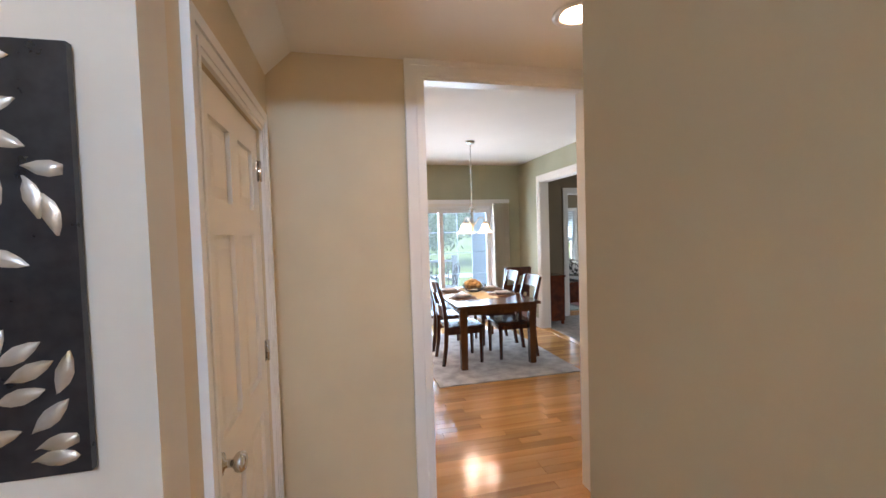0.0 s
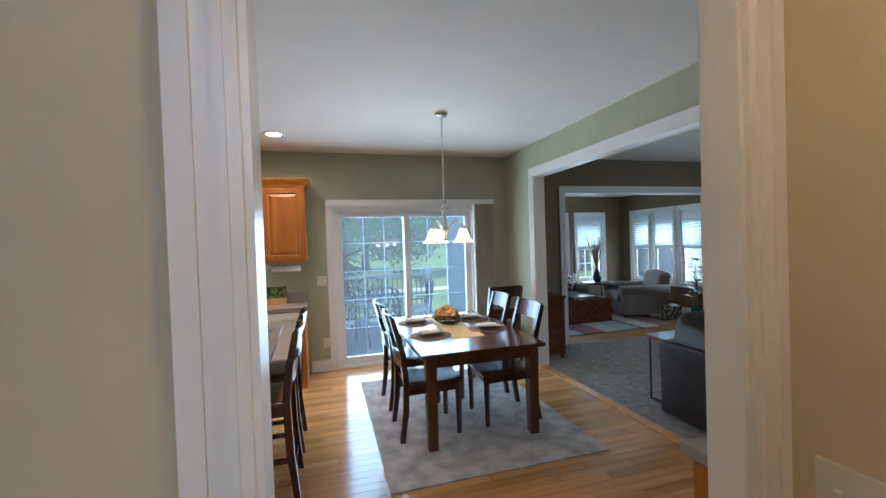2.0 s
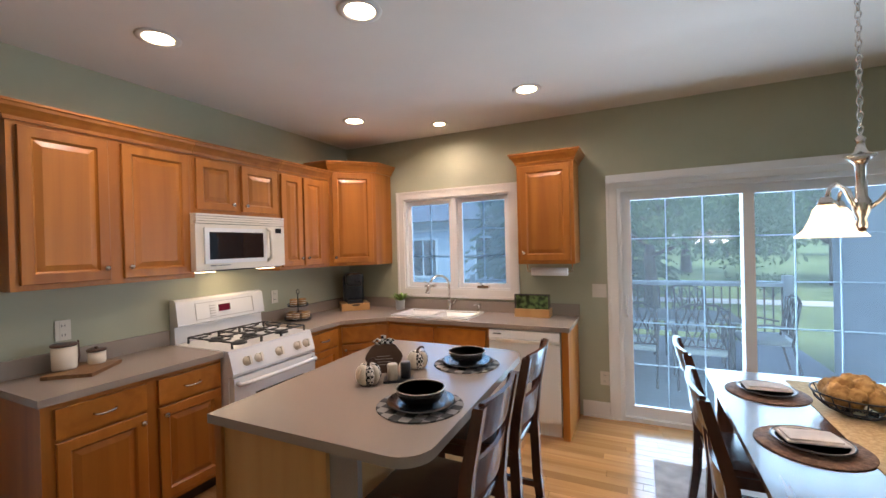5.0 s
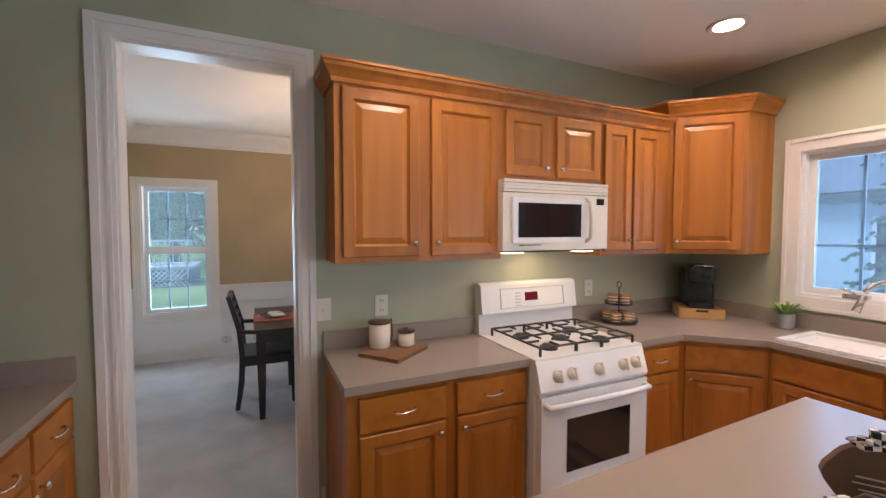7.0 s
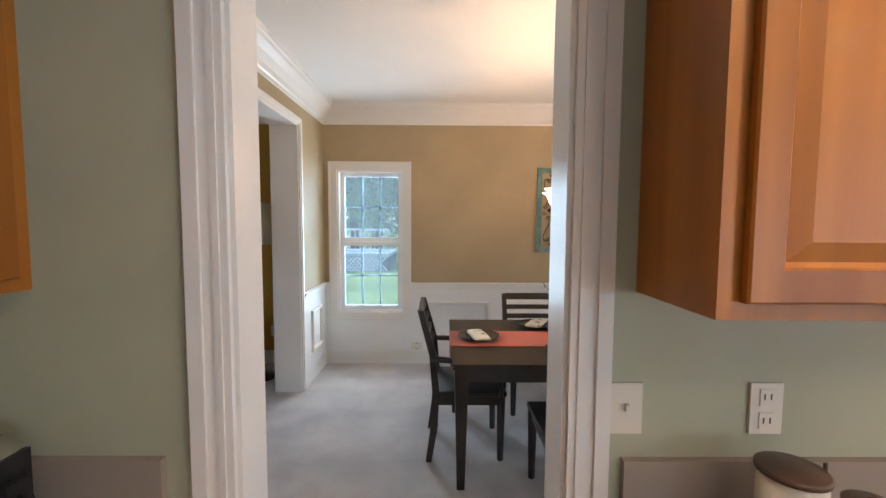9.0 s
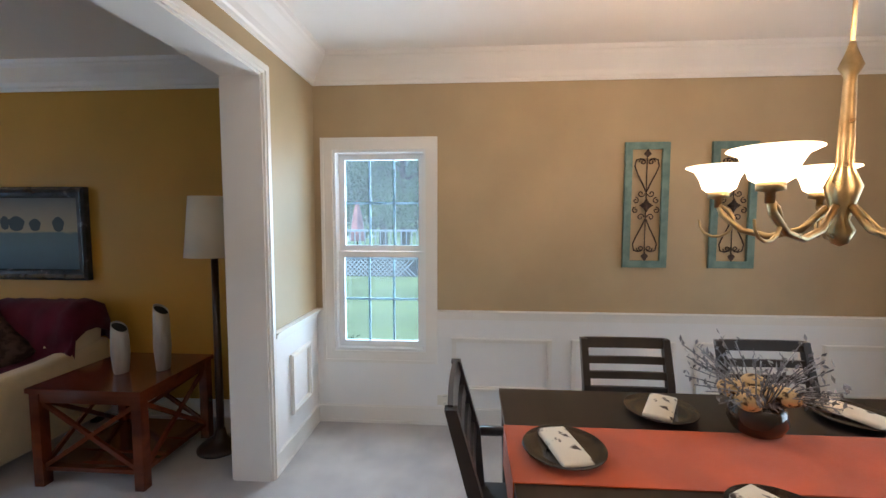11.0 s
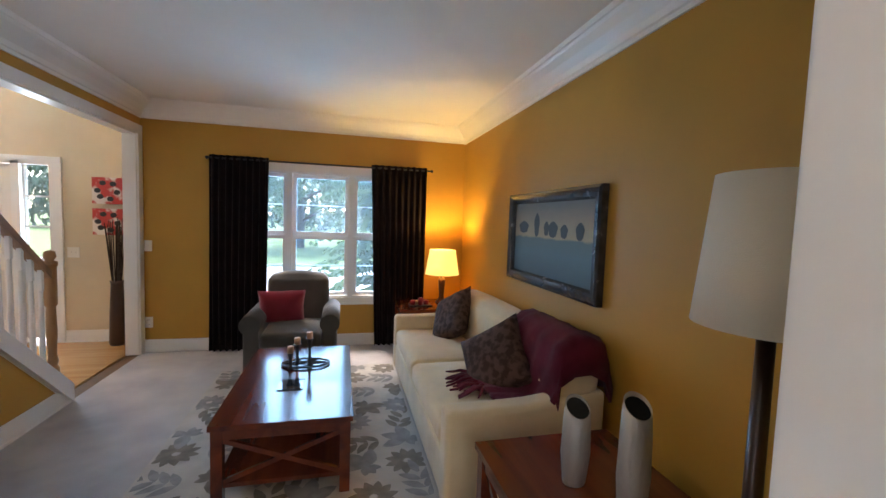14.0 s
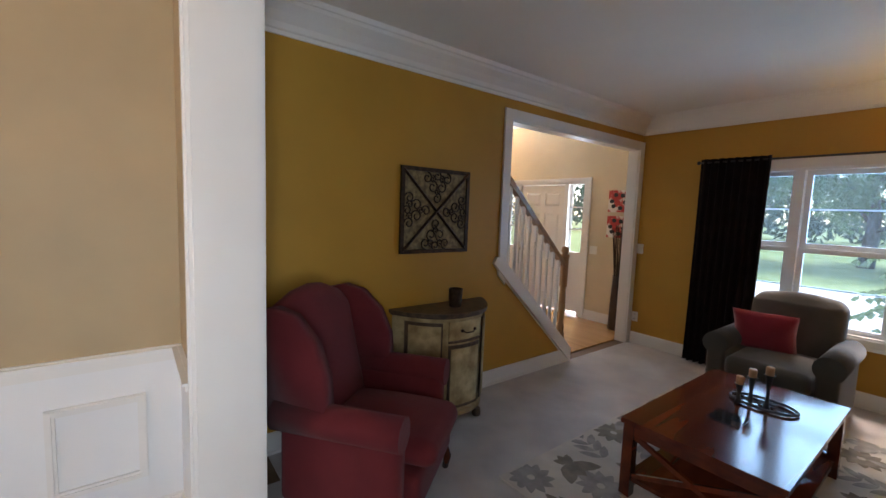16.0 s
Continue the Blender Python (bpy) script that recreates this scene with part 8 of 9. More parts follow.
for a in (0.6, 2.2, 3.8, 5.3):
    bm = bmesh.new()
    cyl(bm, (6.62 + 0.3 * math.cos(a), 8.92 + 0.3 * math.sin(a), 0), (6.62 + 0.3 * math.cos(a), 8.92 + 0.3 * math.sin(a), 0.58), 0.02, n=8)
    part("leg", bm, M_DARKWOOD, tt)
bv = thing("vase", "dark blue vase of tall dried grass", "vase", at=(6.62, 8.92, 0.61))
bm = bmesh.new()
lathe(bm, [(0.05, 0), (0.09, 0.06), (0.10, 0.12), (0.06, 0.22), (0.03, 0.28), (0.035, 0.31)], 20)
part("body", bm, plain("dark_blue_glaze", (0.015, 0.02, 0.05), 0.15), bv)
bm = bmesh.new()
for k in range(55):
    a, r = rnd.random() * math.tau, rnd.uniform(0.03, 0.26)
    tube(bm, [(0, 0, 0.28), (r * 0.35 * math.cos(a), r * 0.35 * math.sin(a), 0.55), (r * math.cos(a), r * math.sin(a), 0.78 + 0.28 * rnd.random())], 0.006, 4, 0.003)
part("dried_grass", bm, mottled("tan_grass", (0.16, 0.09, 0.05), (0.32, 0.20, 0.12), 20, 0.9), bv, "tan dried grass plumes")
bg = thing("duffel_bag", "small black and white patterned bag on the floor", "bag")
pads("body", mottled("patterned_fabric", (0.02, 0.02, 0.02), (0.45, 0.45, 0.45), 18, 0.8, lo=0.48, hi=0.52), [(7.05, 7.45, 0.0, 7.40, 7.68, 0.26, 0.05)], bg)
bm = bmesh.new()
tube(bm, [(7.12, 7.56, 0.24), (7.15, 7.56, 0.32), (7.30, 7.56, 0.32), (7.33, 7.56, 0.24)], 0.012, 6)
part("handle", bm, M_BLACKP, bg)
pp = thing("potted_plant", "dark leafy rubber plant in a green pot", "plant", at=(7.35, 7.02, 0))
bm = bmesh.new()
lathe(bm, [(0.09, 0), (0.13, 0.02), (0.16, 0.25), (0.165, 0.28), (0.14, 0.28), (0.0, 0.25)], 20)
part("pot", bm, plain("green_ceramic", (0.01, 0.08, 0.05), 0.25), pp)
M_LEAFD = mottled("dark_leaf", (0.012, 0.03, 0.012), (0.03, 0.07, 0.025), 8, 0.35)


def leaf_blade(bm, base, d, L, W, curl=0.25):
    d = Vector(d).normalized()
    side = d.cross(Vector((0, 0, 1))).normalized() if abs(d.z) < 0.98 else Vector((1, 0, 0))
    rows_ = []
    for k, (u, w_) in enumerate(((0, 0.15), (0.3, 0.9), (0.6, 1.0), (0.85, 0.55), (1, 0.02))):
        c = Vector(base) + d * (L * u) - Vector((0, 0, 1)) * curl * L * u * u
        rows_.append([bm.verts.new(c - side * W * w_), bm.verts.new(c + Vector((0, 0, -0.15 * W))), bm.verts.new(c + side * W * w_)])
    for a, b in zip(rows_, rows_[1:]):
        for i in (0, 1):
            bm.faces.new((a[i], a[i + 1], b[i + 1], b[i])).smooth = True


bm = bmesh.new()
for k in range(4):
    a = k * 1.6
    cyl(bm, (0.03 * math.cos(a), 0.03 * math.sin(a), 0.25), (0.12 * math.cos(a), 0.12 * math.sin(a), 0.75 + 0.15 * k), 0.01, 0.006, 6)
part("stems", bm, M_DARKWOOD, pp)
for k in range(26):
    a, z = k * 2.4, 0.42 + 0.028 * k
    bm = bmesh.new()
    leaf_blade(bm, (0.09 * math.cos(a), 0.09 * math.sin(a), z), (math.cos(a), math.sin(a), 0.5), 0.24, 0.06)
    part("leaf", bm, M_LEAFD, pp)
sr2 = thing("striped_rug", "striped rug in red, teal and cream", "rug")
stripes = [(0.04, (0.10, 0.02, 0.025)), (0.30, (0.30, 0.38, 0.36)), (0.10, (0.06, 0.05, 0.05)), (0.34, (0.20, 0.03, 0.04)), (0.30, (0.42, 0.40, 0.33)), (0.36, (0.22, 0.32, 0.31)), (0.12, (0.06, 0.05, 0.05)), (0.30, (0.40, 0.38, 0.31)), (0.26, (0.17, 0.03, 0.04)), (0.12, (0.08, 0.05, 0.04))]
x = 4.62
for k, (w_, c) in enumerate(stripes):
    boxes("stripe", cloth("stripe_yarn", c, var=0.12), [(x, 7.08, 0, x + w_, 8.75, 0.011)], sr2)
    x += w_
pic = thing("framed_picture", "small framed picture on the brown wall", "picture", at=(3.615, 6.3, 1.35), turn=-90)
boxes("frame", M_FRAME, [(-0.15, -0.02, 0, 0.05, 0, 0.26)], pic)
boxes("print", M_PLATE, [(-0.125, -0.024, 0.03, 0.025, -0.018, 0.23)], pic)

# ---- recessed lights ----
M_LENS = plain("lit_lens", (1, 0.95, 0.85), 0.4, glow=2.2, glow_color=(1.0, 0.86, 0.66))
for cx, cy, cz in [(x, y, CEIL) for x, y in CANS] + [(1.42, 1.39, HC)]:
    cl = thing("recessed_light", "lit round recessed ceiling light with white trim", "ceiling light", "recessed lights", at=(cx, cy, cz))
    r = 0.062 if (cx, cy) == (-0.49, 6.35) else 0.082
    bm = bmesh.new()
    lathe(bm, [(r, -0.001), (r + 0.028, -0.001), (r + 0.026, -0.006), (r, -0.008), (r - 0.01, -0.003), (r, -0.001)], 32)
    part("trim_ring", bm, M_WHITE, cl)
    bm = bmesh.new()
    lathe(bm, [(0.0, -0.0025), (r - 0.004, -0.0025)], 32)
    part("lens", bm, M_LENS, cl)

# ---- things on the worktops ----
M_BOARD = grain("acacia_board", (0.14, 0.06, 0.025), (0.42, 0.24, 0.10), 'X', 0.45, 0.0, per_piece=0.1)
M_CERAM = paint("cream_ceramic", (0.72, 0.64, 0.52), 0.25, 0.05, 0.03)
M_LID = grain("walnut_lid", (0.06, 0.03, 0.02), (0.14, 0.075, 0.045), 'X', 0.4)
bd = thing("cutting_board", "striped acacia cutting board on the worktop", "cutting board", at=(-1.70, 4.0, 0.915), turn=-52)
for k in range(7):
    boxes("board_strip", M_BOARD, [(-0.15, -0.122 + 0.035 * k, 0, 0.15, -0.088 + 0.035 * k, 0.02)], bd)
for x, y, r, h in ((-1.77, 3.94, 0.058, 0.135), (-1.745, 4.085, 0.045, 0.075)):
    cn = thing("canister", "cream ceramic canister with a brown wooden lid", "canister", "worktop canisters", at=(x, y, 0.935))
    bm = bmesh.new()
    lathe(bm, [(r * 0.92, 0), (r, 0.01), (r, h), (r - 0.006, h), (0, h - 0.005)], 28)
    part("jar", bm, M_CERAM, cn)
    bm = bmesh.new()
    lathe(bm, [(r + 0.004, h), (r + 0.005, h + 0.009), (r, h + 0.012), (0, h + 0.013)], 28)
    part("lid", bm, M_LID, cn, "brown wooden lid")
    bm = bmesh.new()
    if h > 0.1:
        tube(bm, [(0.0, r + 0.004, 0.02), (0.004, r + 0.012, 0.06), (0, r + 0.008, h + 0.02)], 0.004, 6)
    else:
        lathe(bm, [(0.008, h + 0.012), (0.012, h + 0.022), (0, h + 0.028)], 10)
    part("clasp", bm, M_LID, cn)
# tiered stand with cookies
tsd = thing("tiered_stand", "black two-tier wire stand of sandwich cookies", "cake stand", at=(-1.735, 5.70, 0.915))
bm = bmesh.new()
cyl(bm, (0, 0, 0), (0, 0, 0.25), 0.004, n=6)
for r, z in ((0.125, 0.012), (0.095, 0.135)):
    lathe(bm, [(0, z), (r, z), (r, z + 0.004), (0, z + 0.004)], 28)
    for zz in (z + 0.012, z + 0.022):
        tube(bm, [(r * math.cos(k * math.tau / 28), r * math.sin(k * math.tau / 28), zz) for k in range(29)], 0.003, 5)
tube(bm, [(0.0, 0.0, 0.25), (0.018, 0, 0.262), (0.018, 0, 0.285), (0, 0, 0.297), (-0.018, 0, 0.285), (-0.018, 0, 0.262), (0, 0, 0.25)], 0.003, 5)
part("stand", bm, M_IRON, tsd)
M_COOKIE = mottled("golden_biscuit", (0.30, 0.15, 0.05), (0.45, 0.26, 0.10), 30, 0.8, bump=0.5)
for r0, z0, n_ in ((0.078, 0.017, 6), (0.056, 0.14, 4)):
    for k in range(n_):
        a = k * math.tau / n_
        for q in range(3):
            ck = thing("cookie", "round cookie sandwiched with white cream", "cookie", "cookies on the stand", at=(-1.735 + r0 * math.cos(a), 5.70 + r0 * math.sin(a), 0.915 + z0 + q * 0.0205))
            bm = bmesh.new()
            lathe(bm, [(0.0, 0), (0.033, 0.0), (0.036, 0.003), (0.033, 0.007), (0, 0.007)], 14)
            lathe(bm, [(0.0, 0.013), (0.033, 0.013), (0.036, 0.016), (0.031, 0.0205), (0, 0.0205)], 14)
            part("biscuit", bm, M_COOKIE, ck)
            bm = bmesh.new()
            lathe(bm, [(0.0, 0.007), (0.032, 0.007), (0.032, 0.013), (0, 0.013)], 14)
            part("cream", bm, M_SINK, ck)
# coffee maker on its drawer
km = thing("pod_drawer", "bamboo pod drawer under the coffee maker", "drawer box", at=(-1.66, 6.46, 0.915), turn=45)
boxes("box", M_ISLAND, [(-0.15, -0.15, 0, 0.15, 0.15, 0.075)], km, bevel=0.003)
boxes("drawer_front", M_ISLAND, [(-0.14, -0.156, 0.008, 0.14, -0.15, 0.068)], km, bevel=0.002)
boxes("finger_slot", M_BLACKP, [(-0.04, -0.158, 0.052, 0.04, -0.1555, 0.068)], km)
kf = thing("coffee_maker", "black single-serve coffee maker in the corner", "coffee maker", at=(-1.66, 6.46, 0.99), turn=45)
pads("water_tank", M_BLACKP, [(-0.11, -0.02, 0.0, 0.11, 0.14, 0.30, 0.03)], kf)
pads("brew_head", M_BLACKP, [(-0.095, -0.15, 0.19, 0.095, 0.06, 0.33, 0.04)], kf)
boxes("drip_tray", M_BLACKP, [(-0.08, -0.14, 0, 0.08, 0.0, 0.035)], kf, bevel=0.01)
bm = bmesh.new()
tube(bm, [(-0.07, -0.14, 0.30), (-0.05, -0.16, 0.325), (0.05, -0.16, 0.325), (0.07, -0.14, 0.30)], 0.008, 8)
part("lid_handle", bm, M_CHROME, kf)
# plant
pt = thing("potted_plant", "spiky green plant in a small grey pot", "plant", at=(-1.13, 6.58, 0.915))
bm = bmesh.new()
lathe(bm, [(0.045, 0), (0.048, 0.01), (0.052, 0.10), (0.047, 0.10), (0, 0.09)], 20)
part("pot", bm, paint("grey_ceramic", (0.36, 0.37, 0.37), 0.5), pt)
M_GREEN = mottled("fresh_leaf", (0.10, 0.20, 0.03), (0.26, 0.42, 0.10), 14, 0.45)
rnd = random.Random(9)
for k in range(34):
    a = k * 2.4
    bm = bmesh.new()
    leaf_blade(bm, (0.015 * math.cos(a), 0.015 * math.sin(a), 0.09), (math.cos(a), math.sin(a), 0.6 + 1.6 * rnd.random()), 0.13 + 0.04 * rnd.random(), 0.010, 0.3)
    part("leaf", bm, M_GREEN, pt)
# herb crate
hc = thing("herb_crate", "wooden crate with dark glass jars and greenery print", "crate", at=(0.33, 6.57, 0.915))
boxes("crate", M_ISLAND, [(-0.16, -0.075, 0, 0.16, 0.075, 0.075)], hc, bevel=0.004)
boxes("print_panel", mottled("green_leaf_print", (0.015, 0.03, 0.012), (0.14, 0.24, 0.08), 22, 0.25, lo=0.4, hi=0.6), [(-0.148, -0.06, 0.075, 0.148, 0.05, 0.20)], hc, bevel=0.004)
boxes("metal_frame", M_IRON, [(-0.16, -0.066, 0.20, 0.16, -0.06, 0.21), (-0.16, -0.066, 0.075, -0.15, -0.06, 0.20), (0.15, -0.066, 0.075, 0.16, -0.06, 0.20)], hc)
# paper towel under the cabinet
tw = thing("paper_towel_holder", "paper towel roll on a rail under the cabinet", "paper towel")
bm = bmesh.new()
cyl(bm, (0.34, 6.50, 1.335), (0.66, 6.50, 1.335), 0.036, n=24)
part("paper_roll", bm, paint("white_paper", (0.80, 0.79, 0.77), 0.9), tw)
bm = bmesh.new()
tube(bm, [(0.30, 6.50, 1.41), (0.30, 6.50, 1.34), (0.32, 6.50, 1.335), (0.68, 6.50, 1.335), (0.70, 6.50, 1.34), (0.70, 6.50, 1.41)], 0.006, 8)
part("rail", bm, M_CHROME, tw)
# toaster
to = thing("toaster", "polished chrome and black four-slot toaster", "toaster", at=(-1.715, 2.215, 0.915), turn=90)
M_POLISH = plain("polished_chrome", (0.66, 0.64, 0.60), 0.10, 1.0)
pads("body", M_POLISH, [(-0.135, -0.15, 0.02, 0.135, 0.15, 0.20, 0.045)], to)
for y in (-0.105, -0.04, 0.03, 0.095):
    boxes("slot", M_BLACKP, [(-0.115, y - 0.014, 0.197, 0.10, y + 0.014, 0.2035)], to)
boxes("base", M_BLACKP, [(-0.145, -0.155, 0, 0.15, 0.155, 0.024)], to, bevel=0.008)
for y in (-0.073, 0.073):
    ep_ = boxes("lever_panel", M_BLACKP, [(0.131, y - 0.055, 0.035, 0.142, y + 0.055, 0.165)], to, bevel=0.005)
    boxes("lever", M_BLACKP, [(0.142, y - 0.022, 0.105, 0.168, y + 0.022, 0.122)], ep_, bevel=0.005)
    boxes("control_bar", M_POLISH, [(0.142, y - 0.04, 0.062, 0.146, y + 0.01, 0.068)], ep_)
    bm = bmesh.new()
    cyl(bm, (0.142, y + 0.028, 0.06), (0.158, y + 0.028, 0.06), 0.016, 0.014)
    part("dial", bm, M_BLACKP, ep_)

# ---- island settings and autumn decor ----
m, t, p = nodes_of("plaid_cloth")
setp(p, 0.9)
co = t.nodes.new("ShaderNodeTexCoord")
ck = t.nodes.new("ShaderNodeTexChecker")
ck.inputs["Scale"].default_value = 22
ck.inputs["Color1"].default_value, ck.inputs["Color2"].default_value = (0.05, 0.05, 0.05, 1), (0.26, 0.25, 0.24, 1)
t.links.new(co.outputs["Object"], ck.inputs["Vector"])
t.links.new(ck.outputs["Color"], p.inputs["Base Color"])
M_PLAID = m
m, t, p = nodes_of("buffalo_check")
setp(p, 0.85)
co = t.nodes.new("ShaderNodeTexCoord")
ck = t.nodes.new("ShaderNodeTexChecker")
ck.inputs["Scale"].default_value = 70
ck.inputs["Color1"].default_value, ck.inputs["Color2"].default_value = (0.01, 0.01, 0.01, 1), (0.7, 0.66, 0.6, 1)
t.links.new(co.outputs["Object"], ck.inputs["Vector"])
t.links.new(ck.outputs["Color"], p.inputs["Base Color"])
M_CHECK = m
M_BLACKG = plain("black_stoneware", (0.012, 0.012, 0.013), 0.22, coat=0.3)

for px, py in ((0.38, 4.28), (0.335, 4.91)):
    mt = thing("placemat", "round grey plaid placemat on the island", "placemat", "island placemats", at=(px, py, 0.915))
    bm = bmesh.new()
    disc(bm, 0.185, 0, 0.006, (0, 0, 0), 40)
    part("mat", bm, M_PLAID, mt)
    pl = thing("plate", "black stoneware dinner plate on a plaid mat", "plate", "island plates", at=(px + 0.005, py, 0.921))
    bm = bmesh.new()
    plate_mesh(bm, 0.145, (0, 0, 0), 0.018, 40)
    part("dish", bm, M_BLACKG, pl)
    bo = thing("bowl", "black stoneware bowl stacked on a black plate", "bowl", "island bowls", at=(px + 0.005, py, 0.928))
    bm = bmesh.new()
    lathe(bm, [(0.04, 0.0), (0.045, 0.004), (0.085, 0.02), (0.102, 0.05), (0.104, 0.066), (0.100, 0.066), (0.096, 0.05), (0.08, 0.026), (0.0, 0.016)], 40)
    part("vessel", bm, M_BLACKG, bo)
    bm = bmesh.new()
    lathe(bm, [(0.099, 0.0655), (0.102, 0.068), (0.1045, 0.0655), (0.102, 0.064), (0.099, 0.0655)], 40)
    part("rim", bm, M_PLATE, bo, "worn pale rim")


def pumpkin(label, at, r, cream, check):
    p_ = thing("pumpkin", label, "pumpkin", "island pumpkins", at=at)
    n_ = 8
    for k in range(n_):
        a = k * math.tau / n_
        bm = bmesh.new()
        bmesh.ops.create_uvsphere(bm, u_segments=14, v_segments=10, radius=1)
        for v in bm.verts:
            v.co = Vector((v.co.x * r * 0.55 + r * 0.48, v.co.y * r * 0.44, v.co.z * r * 0.80 + r * 0.80))
        bmesh.ops.rotate(bm, verts=bm.verts[:], cent=(0, 0, 0), matrix=Matrix.Rotation(a, 3, 'Z'))
        part("lobe", bm, check if k % 3 == 1 else cream, p_, smooth=True)
    bm = bmesh.new()
    tube(bm, [(0, 0, r * 1.4), (0, 0.004, r * 1.75), (0.012, 0.01, r * 2.0), (0.03, 0.012, r * 2.05), (0.035, 0.012, r * 1.9)], 0.008, 8, 0.004)
    part("stem", bm, M_LID, p_, "curled brown stem")
    return p_


M_PCREAM = cloth("cream_fabric", (0.68, 0.60, 0.48), var=0.08)
pumpkin("cream and black check fabric pumpkin on the island", (0.01, 4.425, 0.915), 0.062, M_PCREAM, M_CHECK)
pumpkin("cream and black check fabric pumpkin beside the candles", (0.11, 4.745, 0.915), 0.058, M_PCREAM, M_CHECK)
wpk = thing("wooden_pumpkin", "brown wooden pumpkin sign with a plaid ribbon", "ornament", at=(-0.02, 4.61, 0.915), turn=35)
bm = bmesh.new()
pts = []
for k in range(28):
    a = k * math.tau / 28
    pts.append((0.095 * math.cos(a) * (1 + 0.05 * math.cos(6 * a)), 0.085 + 0.083 * math.sin(a) * (1 + 0.04 * math.cos(4 * a))))
prism(bm, pts, 'y', -0.012, 0.012)
part("board", bm, M_LID, wpk, bevel=0.003)
bm = bmesh.new()
for r_ in ((-0.045, -0.014, 0.075, 0.045, -0.012, 0.078), (-0.035, -0.014, 0.06, 0.035, -0.012, 0.063), (-0.04, -0.014, 0.09, 0.03, -0.012, 0.093), (-0.03, -0.014, 0.045, 0.03, -0.012, 0.048)):
    box(bm, *r_)
part("lettering", bm, M_PLATE, wpk, "pale lettering bars")
bm = bmesh.new()
box(bm, -0.014, -0.012, 0.16, 0.014, 0.012, 0.20)
for s in (1, -1):
    tube(bm, [(0, -0.01, 0.165), (s * 0.03, -0.016, 0.185), (s * 0.055, -0.014, 0.175), (s * 0.03, -0.012, 0.16), (0, -0.01, 0.165)], 0.007, 6)
part("ribbon", bm, M_CHECK, wpk)
ct = thing("candle_tray", "black tray with a white and a black candle", "candle", at=(0.12, 4.53, 0.915), turn=30)
boxes("tray", M_BLACKP, [(-0.075, -0.045, 0, 0.075, 0.045, 0.01)], ct, bevel=0.003)
for x, y, h, mm in ((-0.03, -0.012, 0.085, M_PCREAM), (0.035, 0.012, 0.085, M_BLACKP)):
    bm = bmesh.new()
    lathe(bm, [(0.026, 0.01), (0.026, h), (0.023, h + 0.004), (0, h + 0.002)], 20, (x, y, 0))
    part("candle", bm, mm, ct)

# black leaf art in the foyer
la = thing("leaf_wall_art", "black metal panel with raised silver leaves", "wall decor", at=(-0.035, 0.668, 1.175), turn=0)
boxes("panel", M_BLACKP, [(-0.30, -0.02, 0, 0, -0.004, 0.76)], la, bevel=0.008)
M_SLEAF = mottled("silver_gold_leaf", (0.35, 0.27, 0.15), (0.74, 0.74, 0.72), 6, 0.35, 0.6)
LEAVES = ((-0.12, 0.73, 0), (-0.157, 0.69, -30), (-0.113, 0.645, 20), (-0.103, 0.59, -20), (-0.035, 0.54, -5), (-0.12, 0.486, 70), (-0.062, 0.49, -75), (-0.036, 0.46, -75), (-0.108, 0.386, -20),
          (-0.135, 0.232, 60), (-0.097, 0.221, 30), (-0.081, 0.189, 25), (-0.097, 0.146, 15), (-0.054, 0.108, 45), (-0.031, 0.184, 75), (-0.135, 0.076, 15), (-0.04, 0.06, 10), (-0.046, 0.032, 0),
          (-0.22, 0.60, 40), (-0.24, 0.47, -60), (-0.21, 0.20, 120), (-0.24, 0.12, 150), (-0.22, 0.05, 175))
for x, z, a in LEAVES:
    a = radians(a)
    L, W = 0.076, 0.015
    bm = bmesh.new()
    rows_ = []
    for u, w_ in ((0, 0.05), (0.25, 0.8), (0.5, 1), (0.8, 0.6), (1, 0.02)):
        cx, cz = x + L * (u - 0.5) * math.cos(a), z + L * (u - 0.5) * math.sin(a)
        cx, cz = max(-0.285, min(-0.015, cx)), max(0.015, min(0.745, cz))
        rows_.append([bm.verts.new((cx + s * W * w_ * -math.sin(a), -0.021 - (0.008 if s == 0 else 0), cz + s * W * w_ * math.cos(a))) for s in (-1, 0, 1)])
    for p0, p1 in zip(rows_, rows_[1:]):
        for i in (0, 1):
            bm.faces.new((p0[i], p0[i + 1], p1[i + 1], p1[i])).smooth = True
    part("leaf", bm, M_SLEAF, la, "raised silver leaf")

# ---- outdoors ----
M_GRASS = mottled("lawn_grass", (0.10, 0.15, 0.055), (0.18, 0.235, 0.10), 0.5, 0.9, bump=0.8, fine=40, spec=0.1)
M_LEAFA = mottled("tree_leaf", (0.07, 0.12, 0.06), (0.14, 0.21, 0.11), 1.2, 0.6, spec=0.2)
M_LEAFB = mottled("spruce_needle", (0.05, 0.09, 0.07), (0.09, 0.13, 0.10), 2.0, 0.7, spec=0.2)
M_BARK = mottled("grey_bark", (0.05, 0.04, 0.03), (0.12, 0.10, 0.08), 8, 0.9, bump=1.0, fine=30, stretch=(1, 1, 0.3))
for lm in (M_LEAFA, M_LEAFB):                          # thin leaves let some light through
    lt = lm.node_tree
    tl_ = lt.nodes.new("ShaderNodeBsdfTranslucent")
    tl_.inputs[0].default_value = (0.20, 0.30, 0.14, 1)
    mxl = lt.nodes.new("ShaderNodeMixShader")
    mxl.inputs[0].default_value = 0.4
    lt.links.new(lt.nodes["Principled BSDF"].outputs[0], mxl.inputs[1])
    lt.links.new(tl_.outputs[0], mxl.inputs[2])
    lt.links.new(mxl.outputs[0], lt.nodes["Material Output"].inputs["Surface"])
